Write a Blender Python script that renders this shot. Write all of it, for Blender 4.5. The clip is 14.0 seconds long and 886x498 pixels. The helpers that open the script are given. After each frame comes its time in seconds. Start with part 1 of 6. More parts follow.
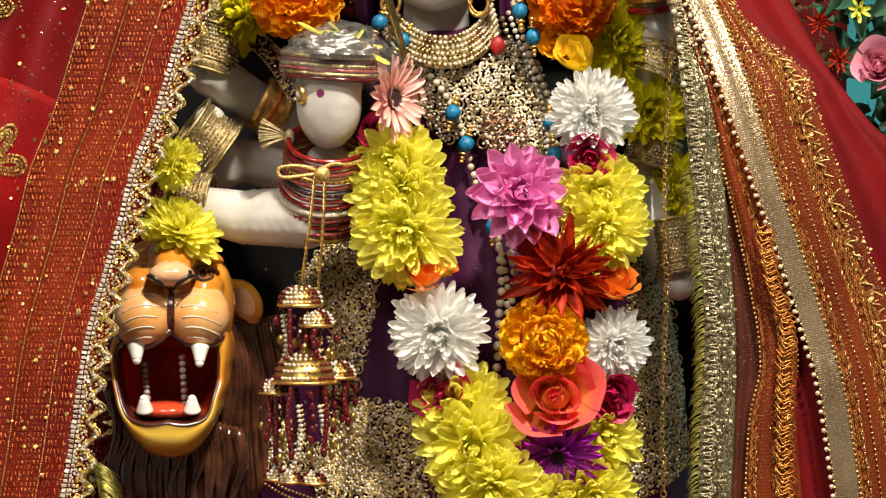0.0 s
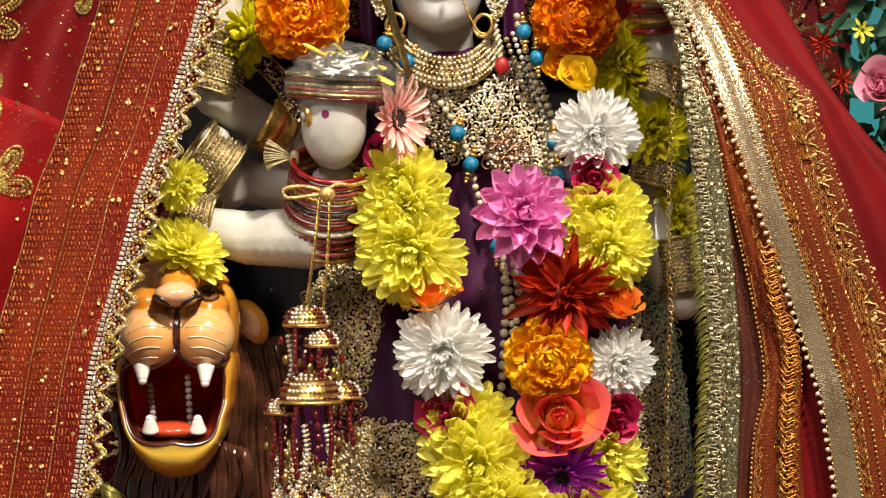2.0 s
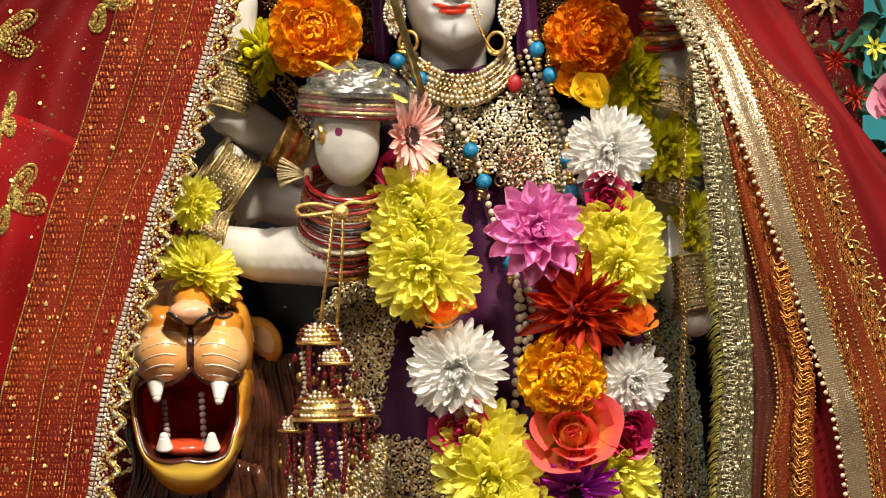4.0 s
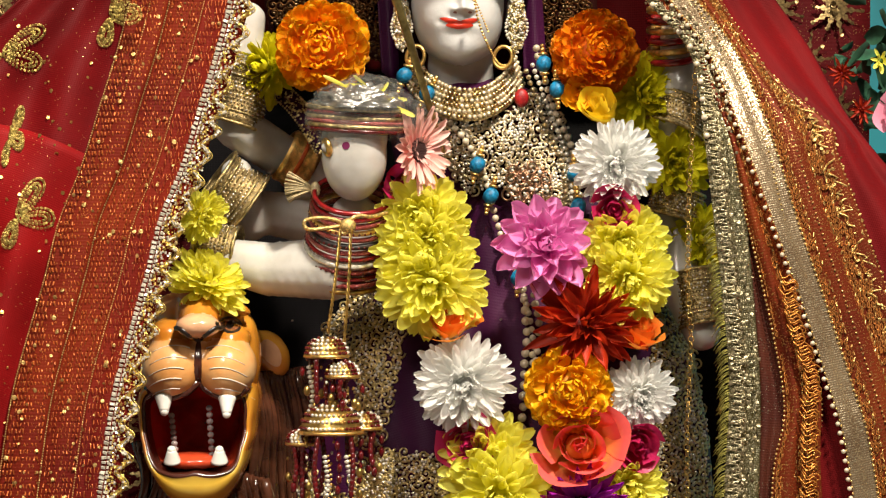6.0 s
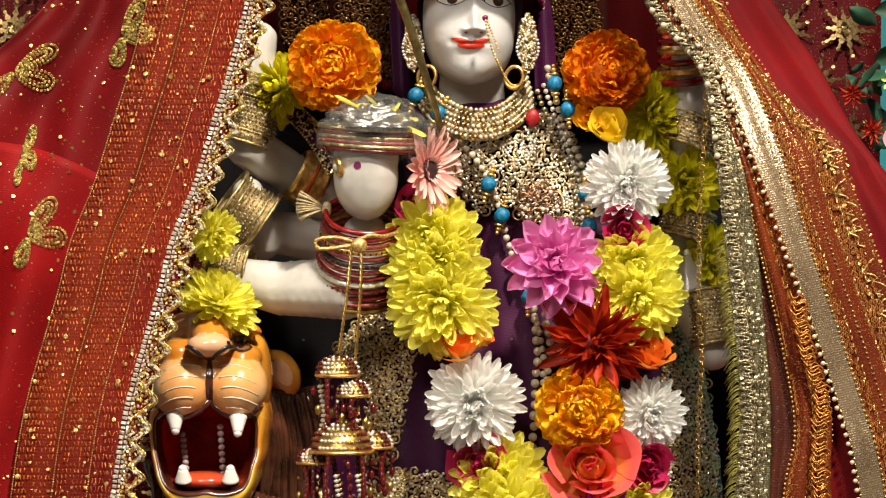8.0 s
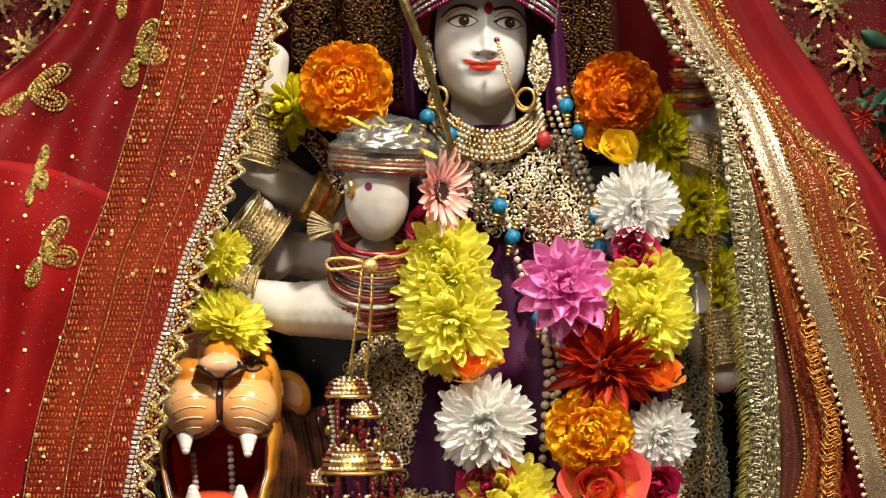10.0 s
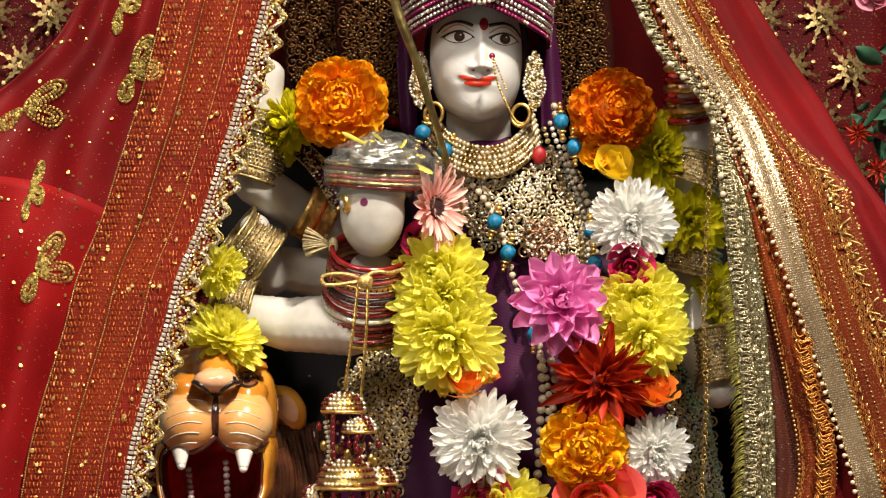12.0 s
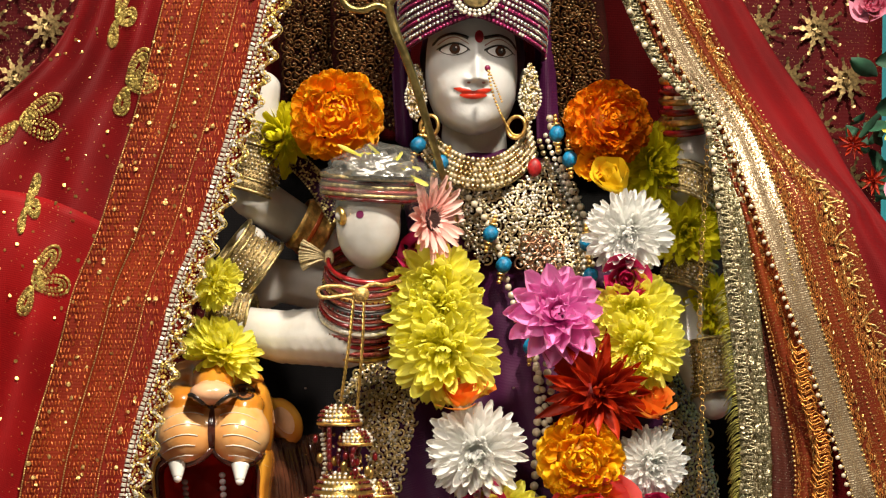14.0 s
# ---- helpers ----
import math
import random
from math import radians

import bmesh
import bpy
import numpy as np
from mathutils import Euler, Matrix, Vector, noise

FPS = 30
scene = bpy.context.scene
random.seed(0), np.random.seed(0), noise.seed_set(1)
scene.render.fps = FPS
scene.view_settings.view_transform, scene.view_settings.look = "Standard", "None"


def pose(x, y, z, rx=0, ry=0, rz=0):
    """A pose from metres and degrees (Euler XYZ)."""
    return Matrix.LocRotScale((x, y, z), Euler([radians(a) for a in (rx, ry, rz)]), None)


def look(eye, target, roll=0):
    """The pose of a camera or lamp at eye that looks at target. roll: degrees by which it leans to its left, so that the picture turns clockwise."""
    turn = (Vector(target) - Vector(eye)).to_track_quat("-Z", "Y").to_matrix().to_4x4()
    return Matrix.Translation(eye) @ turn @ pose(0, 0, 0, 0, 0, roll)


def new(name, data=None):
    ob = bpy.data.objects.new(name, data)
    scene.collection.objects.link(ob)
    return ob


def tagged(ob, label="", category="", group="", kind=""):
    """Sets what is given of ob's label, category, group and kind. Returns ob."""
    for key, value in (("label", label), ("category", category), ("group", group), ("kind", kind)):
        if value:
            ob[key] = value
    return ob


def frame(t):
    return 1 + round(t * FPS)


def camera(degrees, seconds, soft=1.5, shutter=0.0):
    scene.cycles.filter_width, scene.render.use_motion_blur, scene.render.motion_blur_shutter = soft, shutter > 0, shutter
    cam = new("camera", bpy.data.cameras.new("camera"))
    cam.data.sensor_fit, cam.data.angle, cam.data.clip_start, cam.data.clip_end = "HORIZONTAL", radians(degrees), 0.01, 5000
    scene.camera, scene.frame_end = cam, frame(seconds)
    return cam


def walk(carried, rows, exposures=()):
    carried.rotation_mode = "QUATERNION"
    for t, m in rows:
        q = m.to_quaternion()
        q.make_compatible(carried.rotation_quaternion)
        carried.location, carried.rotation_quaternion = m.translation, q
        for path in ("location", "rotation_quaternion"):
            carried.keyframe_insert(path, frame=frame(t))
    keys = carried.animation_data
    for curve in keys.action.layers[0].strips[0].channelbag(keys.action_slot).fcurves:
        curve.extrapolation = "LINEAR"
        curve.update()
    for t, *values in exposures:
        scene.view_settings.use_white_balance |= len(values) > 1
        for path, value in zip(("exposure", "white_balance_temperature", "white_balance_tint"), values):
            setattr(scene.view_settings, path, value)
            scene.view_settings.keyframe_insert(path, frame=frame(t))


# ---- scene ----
cam = camera(18.0, 14.0, soft=1.2)
EYE = 1.35
ROWS = [
    (0.0, 0.0170, 88.754, -0.197, -0.622),
    (0.5, 0.0151, 88.848, -0.188, -0.627),
    (1.0, 0.0135, 88.958, -0.118, -0.612),
    (1.5, 0.0108, 89.072, -0.141, -0.574),
    (2.0, 0.0095, 89.169, -0.101, -0.526),
    (2.5, 0.0077, 89.273, -0.086, -0.460),
    (3.0, 0.0072, 89.371, -0.083, -0.374),
    (5.5, 0.0029, 89.723, 0.037, -0.144),
    (6.0, 0.0019, 89.806, 0.010, -0.107),
    (6.5, 0.0018, 89.905, 0.047, -0.052),
    (7.0, 0.0000, 90.000, 0.000, -0.000),
    (7.5, -0.0026, 90.101, -0.046, 0.059),
    (8.0, -0.0025, 90.208, -0.078, 0.119),
    (10.5, -0.0066, 90.727, -0.374, 0.351),
    (11.0, -0.0073, 90.800, -0.356, 0.321),
    (11.5, -0.0084, 90.888, -0.364, 0.273),
    (12.0, -0.0094, 90.960, -0.352, 0.241),
    (12.5, -0.0096, 90.997, -0.346, 0.225),
    (13.0, -0.0100, 91.091, -0.292, 0.190),
    (13.5, -0.0108, 91.128, -0.287, 0.180),
    (14.0, -0.0107, 91.209, -0.233, 0.159),
]
walk(cam, [(t, pose(0, back, EYE, rx, ry, rz)) for t, back, rx, ry, rz in ROWS])

# world: dim light of a closed hall
world = bpy.data.worlds.new("hall")
scene.world = world
world.use_nodes = True
world.node_tree.nodes["Background"].inputs[0].default_value = (0.9, 0.92, 1.0, 1)
world.node_tree.nodes["Background"].inputs[1].default_value = 0.25
scene.view_settings.exposure = 0.0


def unseen_lamp(eye, target, size_x, size_y, watts, colour):
    data = bpy.data.lights.new("unseen_lamp", "AREA")
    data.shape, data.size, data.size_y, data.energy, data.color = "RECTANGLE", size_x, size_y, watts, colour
    ob = new("unseen_lamp", data)
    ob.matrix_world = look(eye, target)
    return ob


# unseen key lamp, high right, set by the cast shadows on the face
unseen_lamp((0.72, 0.5, 4.0), (0, 2.4, 1.4), 0.26, 0.26, 232, (1.0, 0.89, 0.73))
# soft fill added from the left front; no such fixture is known
unseen_lamp((-1.0, -0.9, 3.9), (0, 2.4, 1.4), 0.9, 0.9, 105, (1.0, 0.9, 0.78))


# ---- materials ----
def mat(name, base, rough=0.6, metal=0.0, vary=0.15, scale=40.0, bump=0.0, bump_scale=300.0, second=None, spread=(0.4, 0.62), sheen=0.0, coat=0.0, subsurface=0.0, random=0.0, emit=0.0, transmission=0.0):
    m = bpy.data.materials.new(name)
    m.use_nodes = True
    nt = m.node_tree
    b = nt.nodes["Principled BSDF"]
    b.inputs["Roughness"].default_value = rough
    b.inputs["Metallic"].default_value = metal
    b.inputs["Sheen Weight"].default_value = sheen
    b.inputs["Coat Weight"].default_value = coat
    b.inputs["Coat Roughness"].default_value = 0.12
    b.inputs["Transmission Weight"].default_value = transmission
    if subsurface:
        b.inputs["Subsurface Weight"].default_value = subsurface
        b.inputs["Subsurface Radius"].default_value = (0.006, 0.004, 0.003)
    co = nt.nodes.new("ShaderNodeTexCoord")
    n1 = nt.nodes.new("ShaderNodeTexNoise")
    n1.inputs["Scale"].default_value, n1.inputs["Detail"].default_value = scale, 6
    nt.links.new(co.outputs["Object"], n1.inputs["Vector"])
    ramp = nt.nodes.new("ShaderNodeValToRGB")
    dark = tuple(c * (1 - vary) for c in base) if second is None else second
    light = tuple(min(1, c * (1 + vary)) for c in base) if second is None else base
    ramp.color_ramp.elements[0].position, ramp.color_ramp.elements[1].position = spread
    ramp.color_ramp.elements[0].color, ramp.color_ramp.elements[1].color = (*dark, 1), (*light, 1)
    nt.links.new(n1.outputs["Fac"], ramp.inputs["Fac"])
    colour = ramp.outputs["Color"]
    if random:
        info = nt.nodes.new("ShaderNodeObjectInfo")
        hsv = nt.nodes.new("ShaderNodeHueSaturation")
        rng = nt.nodes.new("ShaderNodeMapRange")
        rng.inputs["To Min"].default_value, rng.inputs["To Max"].default_value = 1 - random, 1 + random
        nt.links.new(info.outputs["Random"], rng.inputs["Value"])
        nt.links.new(rng.outputs["Result"], hsv.inputs["Value"])
        nt.links.new(colour, hsv.inputs["Color"])
        colour = hsv.outputs["Color"]
    nt.links.new(colour, b.inputs["Base Color"])
    if bump:
        n2 = nt.nodes.new("ShaderNodeTexNoise")
        n2.inputs["Scale"].default_value, n2.inputs["Detail"].default_value = bump_scale, 4
        nt.links.new(co.outputs["Object"], n2.inputs["Vector"])
        bp = nt.nodes.new("ShaderNodeBump")
        bp.inputs["Strength"].default_value, bp.inputs["Distance"].default_value = bump, 0.002
        nt.links.new(n2.outputs["Fac"], bp.inputs["Height"])
        nt.links.new(bp.outputs["Normal"], b.inputs["Normal"])
    return m


def petal_mat(name, tip, base, rough=0.45, random=0.12, veins=60.0, glow=0.28):
    """Petal colour running from its base to its tip (UV), with fine lengthwise veins."""
    m = bpy.data.materials.new(name)
    m.use_nodes = True
    nt = m.node_tree
    b = nt.nodes["Principled BSDF"]
    b.inputs["Roughness"].default_value = rough
    thin = nt.nodes.new("ShaderNodeBsdfTranslucent")
    both = nt.nodes.new("ShaderNodeMixShader")
    both.inputs[0].default_value = glow
    nt.links.new(b.outputs[0], both.inputs[1])
    nt.links.new(thin.outputs[0], both.inputs[2])
    nt.links.new(both.outputs[0], nt.nodes["Material Output"].inputs["Surface"])
    uv = nt.nodes.new("ShaderNodeTexCoord")
    sep = nt.nodes.new("ShaderNodeSeparateXYZ")
    nt.links.new(uv.outputs["UV"], sep.inputs["Vector"])
    ramp = nt.nodes.new("ShaderNodeValToRGB")
    ramp.color_ramp.elements[0].position, ramp.color_ramp.elements[1].position = (0.15, 0.8) if veins < 20 else (0.05, 0.75)
    ramp.color_ramp.elements[0].color, ramp.color_ramp.elements[1].color = (*base, 1), (*tip, 1)
    nt.links.new(sep.outputs["X"], ramp.inputs["Fac"])
    info = nt.nodes.new("ShaderNodeObjectInfo")
    rng = nt.nodes.new("ShaderNodeMapRange")
    rng.inputs["To Min"].default_value, rng.inputs["To Max"].default_value = 1 - random, 1 + random
    nt.links.new(info.outputs["Random"], rng.inputs["Value"])
    wave = nt.nodes.new("ShaderNodeTexNoise")
    mp = nt.nodes.new("ShaderNodeMapping")
    mp.inputs["Scale"].default_value = (1.5, veins, 1)
    nt.links.new(uv.outputs["UV"], mp.inputs["Vector"])
    nt.links.new(mp.outputs["Vector"], wave.inputs["Vector"])
    wave.inputs["Scale"].default_value = 1.0
    hsv = nt.nodes.new("ShaderNodeHueSaturation")
    nt.links.new(rng.outputs["Result"], hsv.inputs["Value"])
    nt.links.new(ramp.outputs["Color"], hsv.inputs["Color"])
    nt.links.new(hsv.outputs["Color"], b.inputs["Base Color"])
    nt.links.new(hsv.outputs["Color"], thin.inputs["Color"])
    bp = nt.nodes.new("ShaderNodeBump")
    bp.inputs["Strength"].default_value, bp.inputs["Distance"].default_value = 0.35, 0.001
    nt.links.new(wave.outputs["Fac"], bp.inputs["Height"])
    nt.links.new(bp.outputs["Normal"], b.inputs["Normal"])
    return m


def cloth_mat(name, base, second, threads=900.0, rough=0.7, metal=0.0, sheen=0.04, glitter=0.0, glitter_colour=(0.9, 0.65, 0.25), patch=12.0):
    """Woven cloth: warp and weft relief by UV in metres, large tonal patches, metallic thread glints."""
    m = bpy.data.materials.new(name)
    m.use_nodes = True
    nt = m.node_tree
    b = nt.nodes["Principled BSDF"]
    b.inputs["Roughness"].default_value, b.inputs["Metallic"].default_value, b.inputs["Sheen Weight"].default_value = rough, metal, 0.0
    b.inputs["Specular IOR Level"].default_value = 0.12
    tc = nt.nodes.new("ShaderNodeTexCoord")
    big = nt.nodes.new("ShaderNodeTexNoise")
    big.inputs["Scale"].default_value, big.inputs["Detail"].default_value = patch, 5
    nt.links.new(tc.outputs["Object"], big.inputs["Vector"])
    ramp = nt.nodes.new("ShaderNodeValToRGB")
    ramp.color_ramp.elements[0].position, ramp.color_ramp.elements[1].position = 0.35, 0.68
    ramp.color_ramp.elements[0].color, ramp.color_ramp.elements[1].color = (*second, 1), (*base, 1)
    nt.links.new(big.outputs["Fac"], ramp.inputs["Fac"])
    heights = []
    for k in (0, 1):
        w = nt.nodes.new("ShaderNodeTexWave")
        w.bands_direction = "XY"[k]
        w.inputs["Scale"].default_value, w.inputs["Distortion"].default_value, w.inputs["Detail"].default_value = threads / 6.28, 1.2, 1
        nt.links.new(tc.outputs["UV"], w.inputs["Vector"])
        heights.append(w)
    add = nt.nodes.new("ShaderNodeMath")
    add.operation = "ADD"
    nt.links.new(heights[0].outputs["Fac"], add.inputs[0])
    nt.links.new(heights[1].outputs["Fac"], add.inputs[1])
    bp = nt.nodes.new("ShaderNodeBump")
    bp.inputs["Strength"].default_value, bp.inputs["Distance"].default_value = 0.3, 0.0003
    nt.links.new(add.outputs[0], bp.inputs["Height"])
    nt.links.new(bp.outputs["Normal"], b.inputs["Normal"])
    colour = ramp.outputs["Color"]
    if glitter:
        fine = nt.nodes.new("ShaderNodeTexVoronoi")
        fine.inputs["Scale"].default_value = 1500.0
        nt.links.new(tc.outputs["UV"], fine.inputs["Vector"])
        cut = nt.nodes.new("ShaderNodeMath")
        cut.operation = "LESS_THAN"
        cut.inputs[1].default_value = glitter
        sepc = nt.nodes.new("ShaderNodeSeparateColor")
        nt.links.new(fine.outputs["Color"], sepc.inputs["Color"])
        nt.links.new(sepc.outputs["Red"], cut.inputs[0])
        mix = nt.nodes.new("ShaderNodeMix")
        mix.data_type = "RGBA"
        nt.links.new(cut.outputs[0], mix.inputs["Factor"])
        nt.links.new(colour, mix.inputs["A"])
        mix.inputs["B"].default_value = (*glitter_colour, 1)
        colour = mix.outputs["Result"]
        mm = nt.nodes.new("ShaderNodeMath")
        mm.operation = "MAXIMUM"
        mm.inputs[1].default_value = metal
        nt.links.new(cut.outputs[0], mm.inputs[0])
        nt.links.new(mm.outputs[0], b.inputs["Metallic"])
        rr = nt.nodes.new("ShaderNodeMapRange")
        rr.inputs["To Min"].default_value, rr.inputs["To Max"].default_value = rough, 0.32
        nt.links.new(cut.outputs[0], rr.inputs["Value"])
        nt.links.new(rr.outputs["Result"], b.inputs["Roughness"])
    nt.links.new(colour, b.inputs["Base Color"])
    return m


M_GOLD = mat("gold", (0.78, 0.5, 0.16), 0.38, 1.0, 0.3, 200, 0.2, 900)
M_BRASS = mat("brass", (0.5, 0.33, 0.1), 0.33, 1.0, 0.3, 120, 0.15, 700)
M_OLDGOLD = mat("old_gold", (0.5, 0.39, 0.18), 0.36, 1.0, 0.4, 260, 0.4, 900)
M_ZARI = mat("zari", (0.66, 0.45, 0.16), 0.33, 0.7, 0.4, 500, 0.4, 1500)
M_ORANGE_ZARI = mat("orange_zari", (0.52, 0.14, 0.025), 0.36, 0.45, 0.4, 500, 0.3, 1500)
M_CRYSTAL = mat("crystal", (0.74, 0.69, 0.58), 0.2, 0.4, 0.25, 400, coat=0.5)
M_PEARL = mat("pearl", (0.56, 0.48, 0.35), 0.25, 0.1, 0.12, 200, coat=0.6)
M_RUBY = mat("ruby", (0.08, 0.002, 0.003), 0.15, 0.0, 0.3, 300, coat=0.3)
M_RED_BANGLE = mat("red_lacquer", (0.24, 0.008, 0.01), 0.2, 0.2, 0.25, 150, coat=0.6)
M_TURQ = mat("turquoise", (0.0, 0.15, 0.31), 0.5, 0.0, 0.35, 260, 0.3, 500)
M_MARBLE = mat("white_marble", (0.58, 0.56, 0.53), 0.24, 0.0, 0.1, 35, 0.05, 300, second=(0.44, 0.42, 0.39), spread=(0.28, 0.62), coat=0.25, subsurface=0.12)
M_FACE = mat("white_face_paint", (0.66, 0.66, 0.655), 0.34, 0.0, 0.06, 60, 0.12, 260, second=(0.58, 0.58, 0.58), spread=(0.3, 0.7), coat=0.12)
M_LIPS = mat("painted_lips", (0.5, 0.03, 0.012), 0.3, vary=0.1)
M_INK = mat("black_paint", (0.012, 0.008, 0.007), 0.35, vary=0.2)
M_IRIS = mat("brown_paint", (0.07, 0.025, 0.012), 0.25, vary=0.3)
M_EYE = mat("eye_white", (0.8, 0.79, 0.78), 0.25, vary=0.04)
M_BINDI = mat("red_paint", (0.3, 0.008, 0.02), 0.4, vary=0.2, scale=300)
M_LION = mat("lion_paint", (0.68, 0.33, 0.035), 0.26, 0.0, 0.2, 14, 0.06, 90, second=(0.5, 0.16, 0.015), coat=0.35)
M_MUZZLE = mat("muzzle_paint", (0.72, 0.44, 0.2), 0.26, 0.0, 0.15, 22, 0.06, 90, second=(0.7, 0.31, 0.09), coat=0.35)
M_JAW = mat("jaw_paint", (0.56, 0.36, 0.05), 0.24, 0.0, 0.1, 16, 0.05, 90, second=(0.5, 0.25, 0.015), coat=0.35)
M_MOUTH = mat("mouth_paint", (0.5, 0.022, 0.014), 0.22, 0.0, 0.4, 25, coat=0.5)
M_TONGUE = mat("tongue_paint", (0.55, 0.06, 0.02), 0.22, 0.0, 0.25, 25, coat=0.5)
M_LIPDARK = mat("dark_lip_paint", (0.06, 0.016, 0.01), 0.25, coat=0.4)
M_TOOTH = mat("tooth_paint", (0.78, 0.76, 0.72), 0.25, vary=0.06, coat=0.3)
M_WHISKER = mat("whisker_paint", (0.72, 0.66, 0.56), 0.4)
M_MANE = mat("mane_paint", (0.06, 0.02, 0.01), 0.2, 0.0, 0.5, 40, 0.3, 200, coat=0.4)
M_PURPLE = cloth_mat("purple_silk", (0.05, 0.006, 0.036), (0.026, 0.003, 0.022), 1400, 0.5, 0, 0.04)
M_SHADE_BLACK = cloth_mat("shade_black", (0.006, 0.005, 0.006), (0.003, 0.003, 0.003), 1200, 0.9, 0, 0.04)
M_RED_NET = cloth_mat("red_net", (0.15, 0.0025, 0.004), (0.085, 0.0015, 0.0025), 1100, 0.6, 0, 0.04, 0.004)
M_RED_DOUBLE = cloth_mat("double_red_net", (0.24, 0.004, 0.005), (0.14, 0.002, 0.003), 1100, 0.6, 0, 0.04, 0.004)
M_RED_CLOTH = cloth_mat("red_cloth", (0.15, 0.0025, 0.004), (0.09, 0.0018, 0.003), 1300, 0.7, 0, 0.04)
M_RED_BACK = cloth_mat("red_brocade", (0.075, 0.0018, 0.003), (0.045, 0.0013, 0.0025), 500, 0.65, 0, 0.04, 0.02)
M_ORANGE_BAND = cloth_mat("orange_band", (0.17, 0.017, 0.004), (0.1, 0.006, 0.003), 700, 0.55, 0.1, 0.04, 0.015, (0.7, 0.32, 0.08))
M_ORANGE_SHEER = cloth_mat("orange_sheer", (0.17, 0.013, 0.004), (0.11, 0.006, 0.004), 1500, 0.55, 0.1, 0.04, 0.008)
M_BROWN_BAND = cloth_mat("brown_band", (0.17, 0.03, 0.007), (0.1, 0.014, 0.005), 700, 0.5, 0.2, 0.04, 0.08, (0.7, 0.42, 0.14))
M_TISSUE = cloth_mat("gold_tissue", (0.22, 0.158, 0.095), (0.13, 0.086, 0.05), 1000, 0.45, 0.5, 0.04, 0.28, (0.85, 0.7, 0.48), patch=30)
M_LACE = cloth_mat("silver_green_lace", (0.17, 0.15, 0.08), (0.11, 0.09, 0.04), 1200, 0.4, 0.7, 0.04, 0.2, (0.9, 0.85, 0.6))
M_FRINGE = mat("fringe_thread", (0.3, 0.27, 0.06), 0.4, 0.6, 0.3, 200)
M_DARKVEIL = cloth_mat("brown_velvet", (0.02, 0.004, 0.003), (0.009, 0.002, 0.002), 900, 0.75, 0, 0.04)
M_TEAL = mat("teal_wall", (0.008, 0.19, 0.24), 0.7, 0, 0.2, 6, 0.1, 60)
M_WALL = mat("beige_wall", (0.3, 0.27, 0.23), 0.8, 0, 0.08, 5, 0.15, 120)
M_FLOOR = mat("stone_floor", (0.2, 0.19, 0.175), 0.3, 0, 0.15, 6, 0.05, 90)
M_LEAF = mat("leaf", (0.012, 0.06, 0.03), 0.7, 0, 0.4, 60, random=0.3)
M_STEM = mat("green_sepal", (0.06, 0.14, 0.02), 0.5, 0, 0.3, 80)
PET_YELLOW = petal_mat("yellow_petal", (0.97, 0.93, 0.17), (0.95, 0.88, 0.03), random=0.05, glow=0.34)
PET_LIME = petal_mat("lime_petal", (0.82, 0.75, 0.02), (0.64, 0.64, 0.01))
PET_WHITE = petal_mat("white_petal", (0.95, 0.95, 0.93), (0.94, 0.94, 0.9), random=0.04, glow=0.4)
PET_ORANGE = petal_mat("marigold_petal", (0.95, 0.43, 0.004), (0.93, 0.27, 0.0))
PET_AMBER = petal_mat("amber_marigold_petal", (0.96, 0.55, 0.008), (0.94, 0.4, 0.0))
# deeper orange, with the right drape's shade put into the petal colour
PET_SHADED_DEEP = petal_mat("shaded_deep_orange_petal", (0.85, 0.27, 0.002), (0.8, 0.16, 0.0))
PET_PINK = petal_mat("pink_dahlia_petal", (0.88, 0.32, 0.66), (0.66, 0.06, 0.42))
PET_RED = petal_mat("red_dahlia_petal", (0.5, 0.032, 0.004), (0.22, 0.006, 0.004))
PET_CORAL = petal_mat("coral_rose_petal", (0.88, 0.13, 0.12), (0.94, 0.4, 0.06), veins=12)
PET_PEACH = petal_mat("orange_rose_petal", (0.86, 0.24, 0.03), (0.93, 0.6, 0.08), veins=12)
PET_MAGENTA = petal_mat("magenta_rose_petal", (0.55, 0.02, 0.12), (0.6, 0.04, 0.16), veins=12)
PET_YROSE = petal_mat("yellow_rose_petal", (0.88, 0.66, 0.03), (0.8, 0.6, 0.05), veins=12)
PET_PURPLE = petal_mat("purple_petal", (0.44, 0.014, 0.5), (0.22, 0.006, 0.27))
PET_SALMON = petal_mat("salmon_gerbera_petal", (0.93, 0.58, 0.52), (0.9, 0.3, 0.26))
PET_PALE = petal_mat("pale_pink_petal", (0.75, 0.3, 0.42), (0.7, 0.2, 0.3))


# ---- mesh helpers ----
BASE = 2.475


def lay(name, verts, faces, material, uvs=None, smooth=True):
    me = bpy.data.meshes.new(name)
    me.from_pydata([tuple(v) for v in verts], [], [tuple(f) for f in faces])
    if uvs is not None:
        layer = me.uv_layers.new(name="UVMap")
        idx = np.empty(len(me.loops), dtype=np.int32)
        me.loops.foreach_get("vertex_index", idx)
        layer.data.foreach_set("uv", np.asarray(uvs, dtype=np.float32)[idx].ravel())
    for m in material if isinstance(material, (list, tuple)) else [material]:
        me.materials.append(m)
    if smooth:
        me.polygons.foreach_set("use_smooth", [True] * len(me.polygons))
    me.update()
    return me


def thing(name, label, category, at, group="", kind=""):
    ob = new(name)
    ob.empty_display_size = 0.01
    ob.location = at
    return tagged(ob, label, category, group, kind)


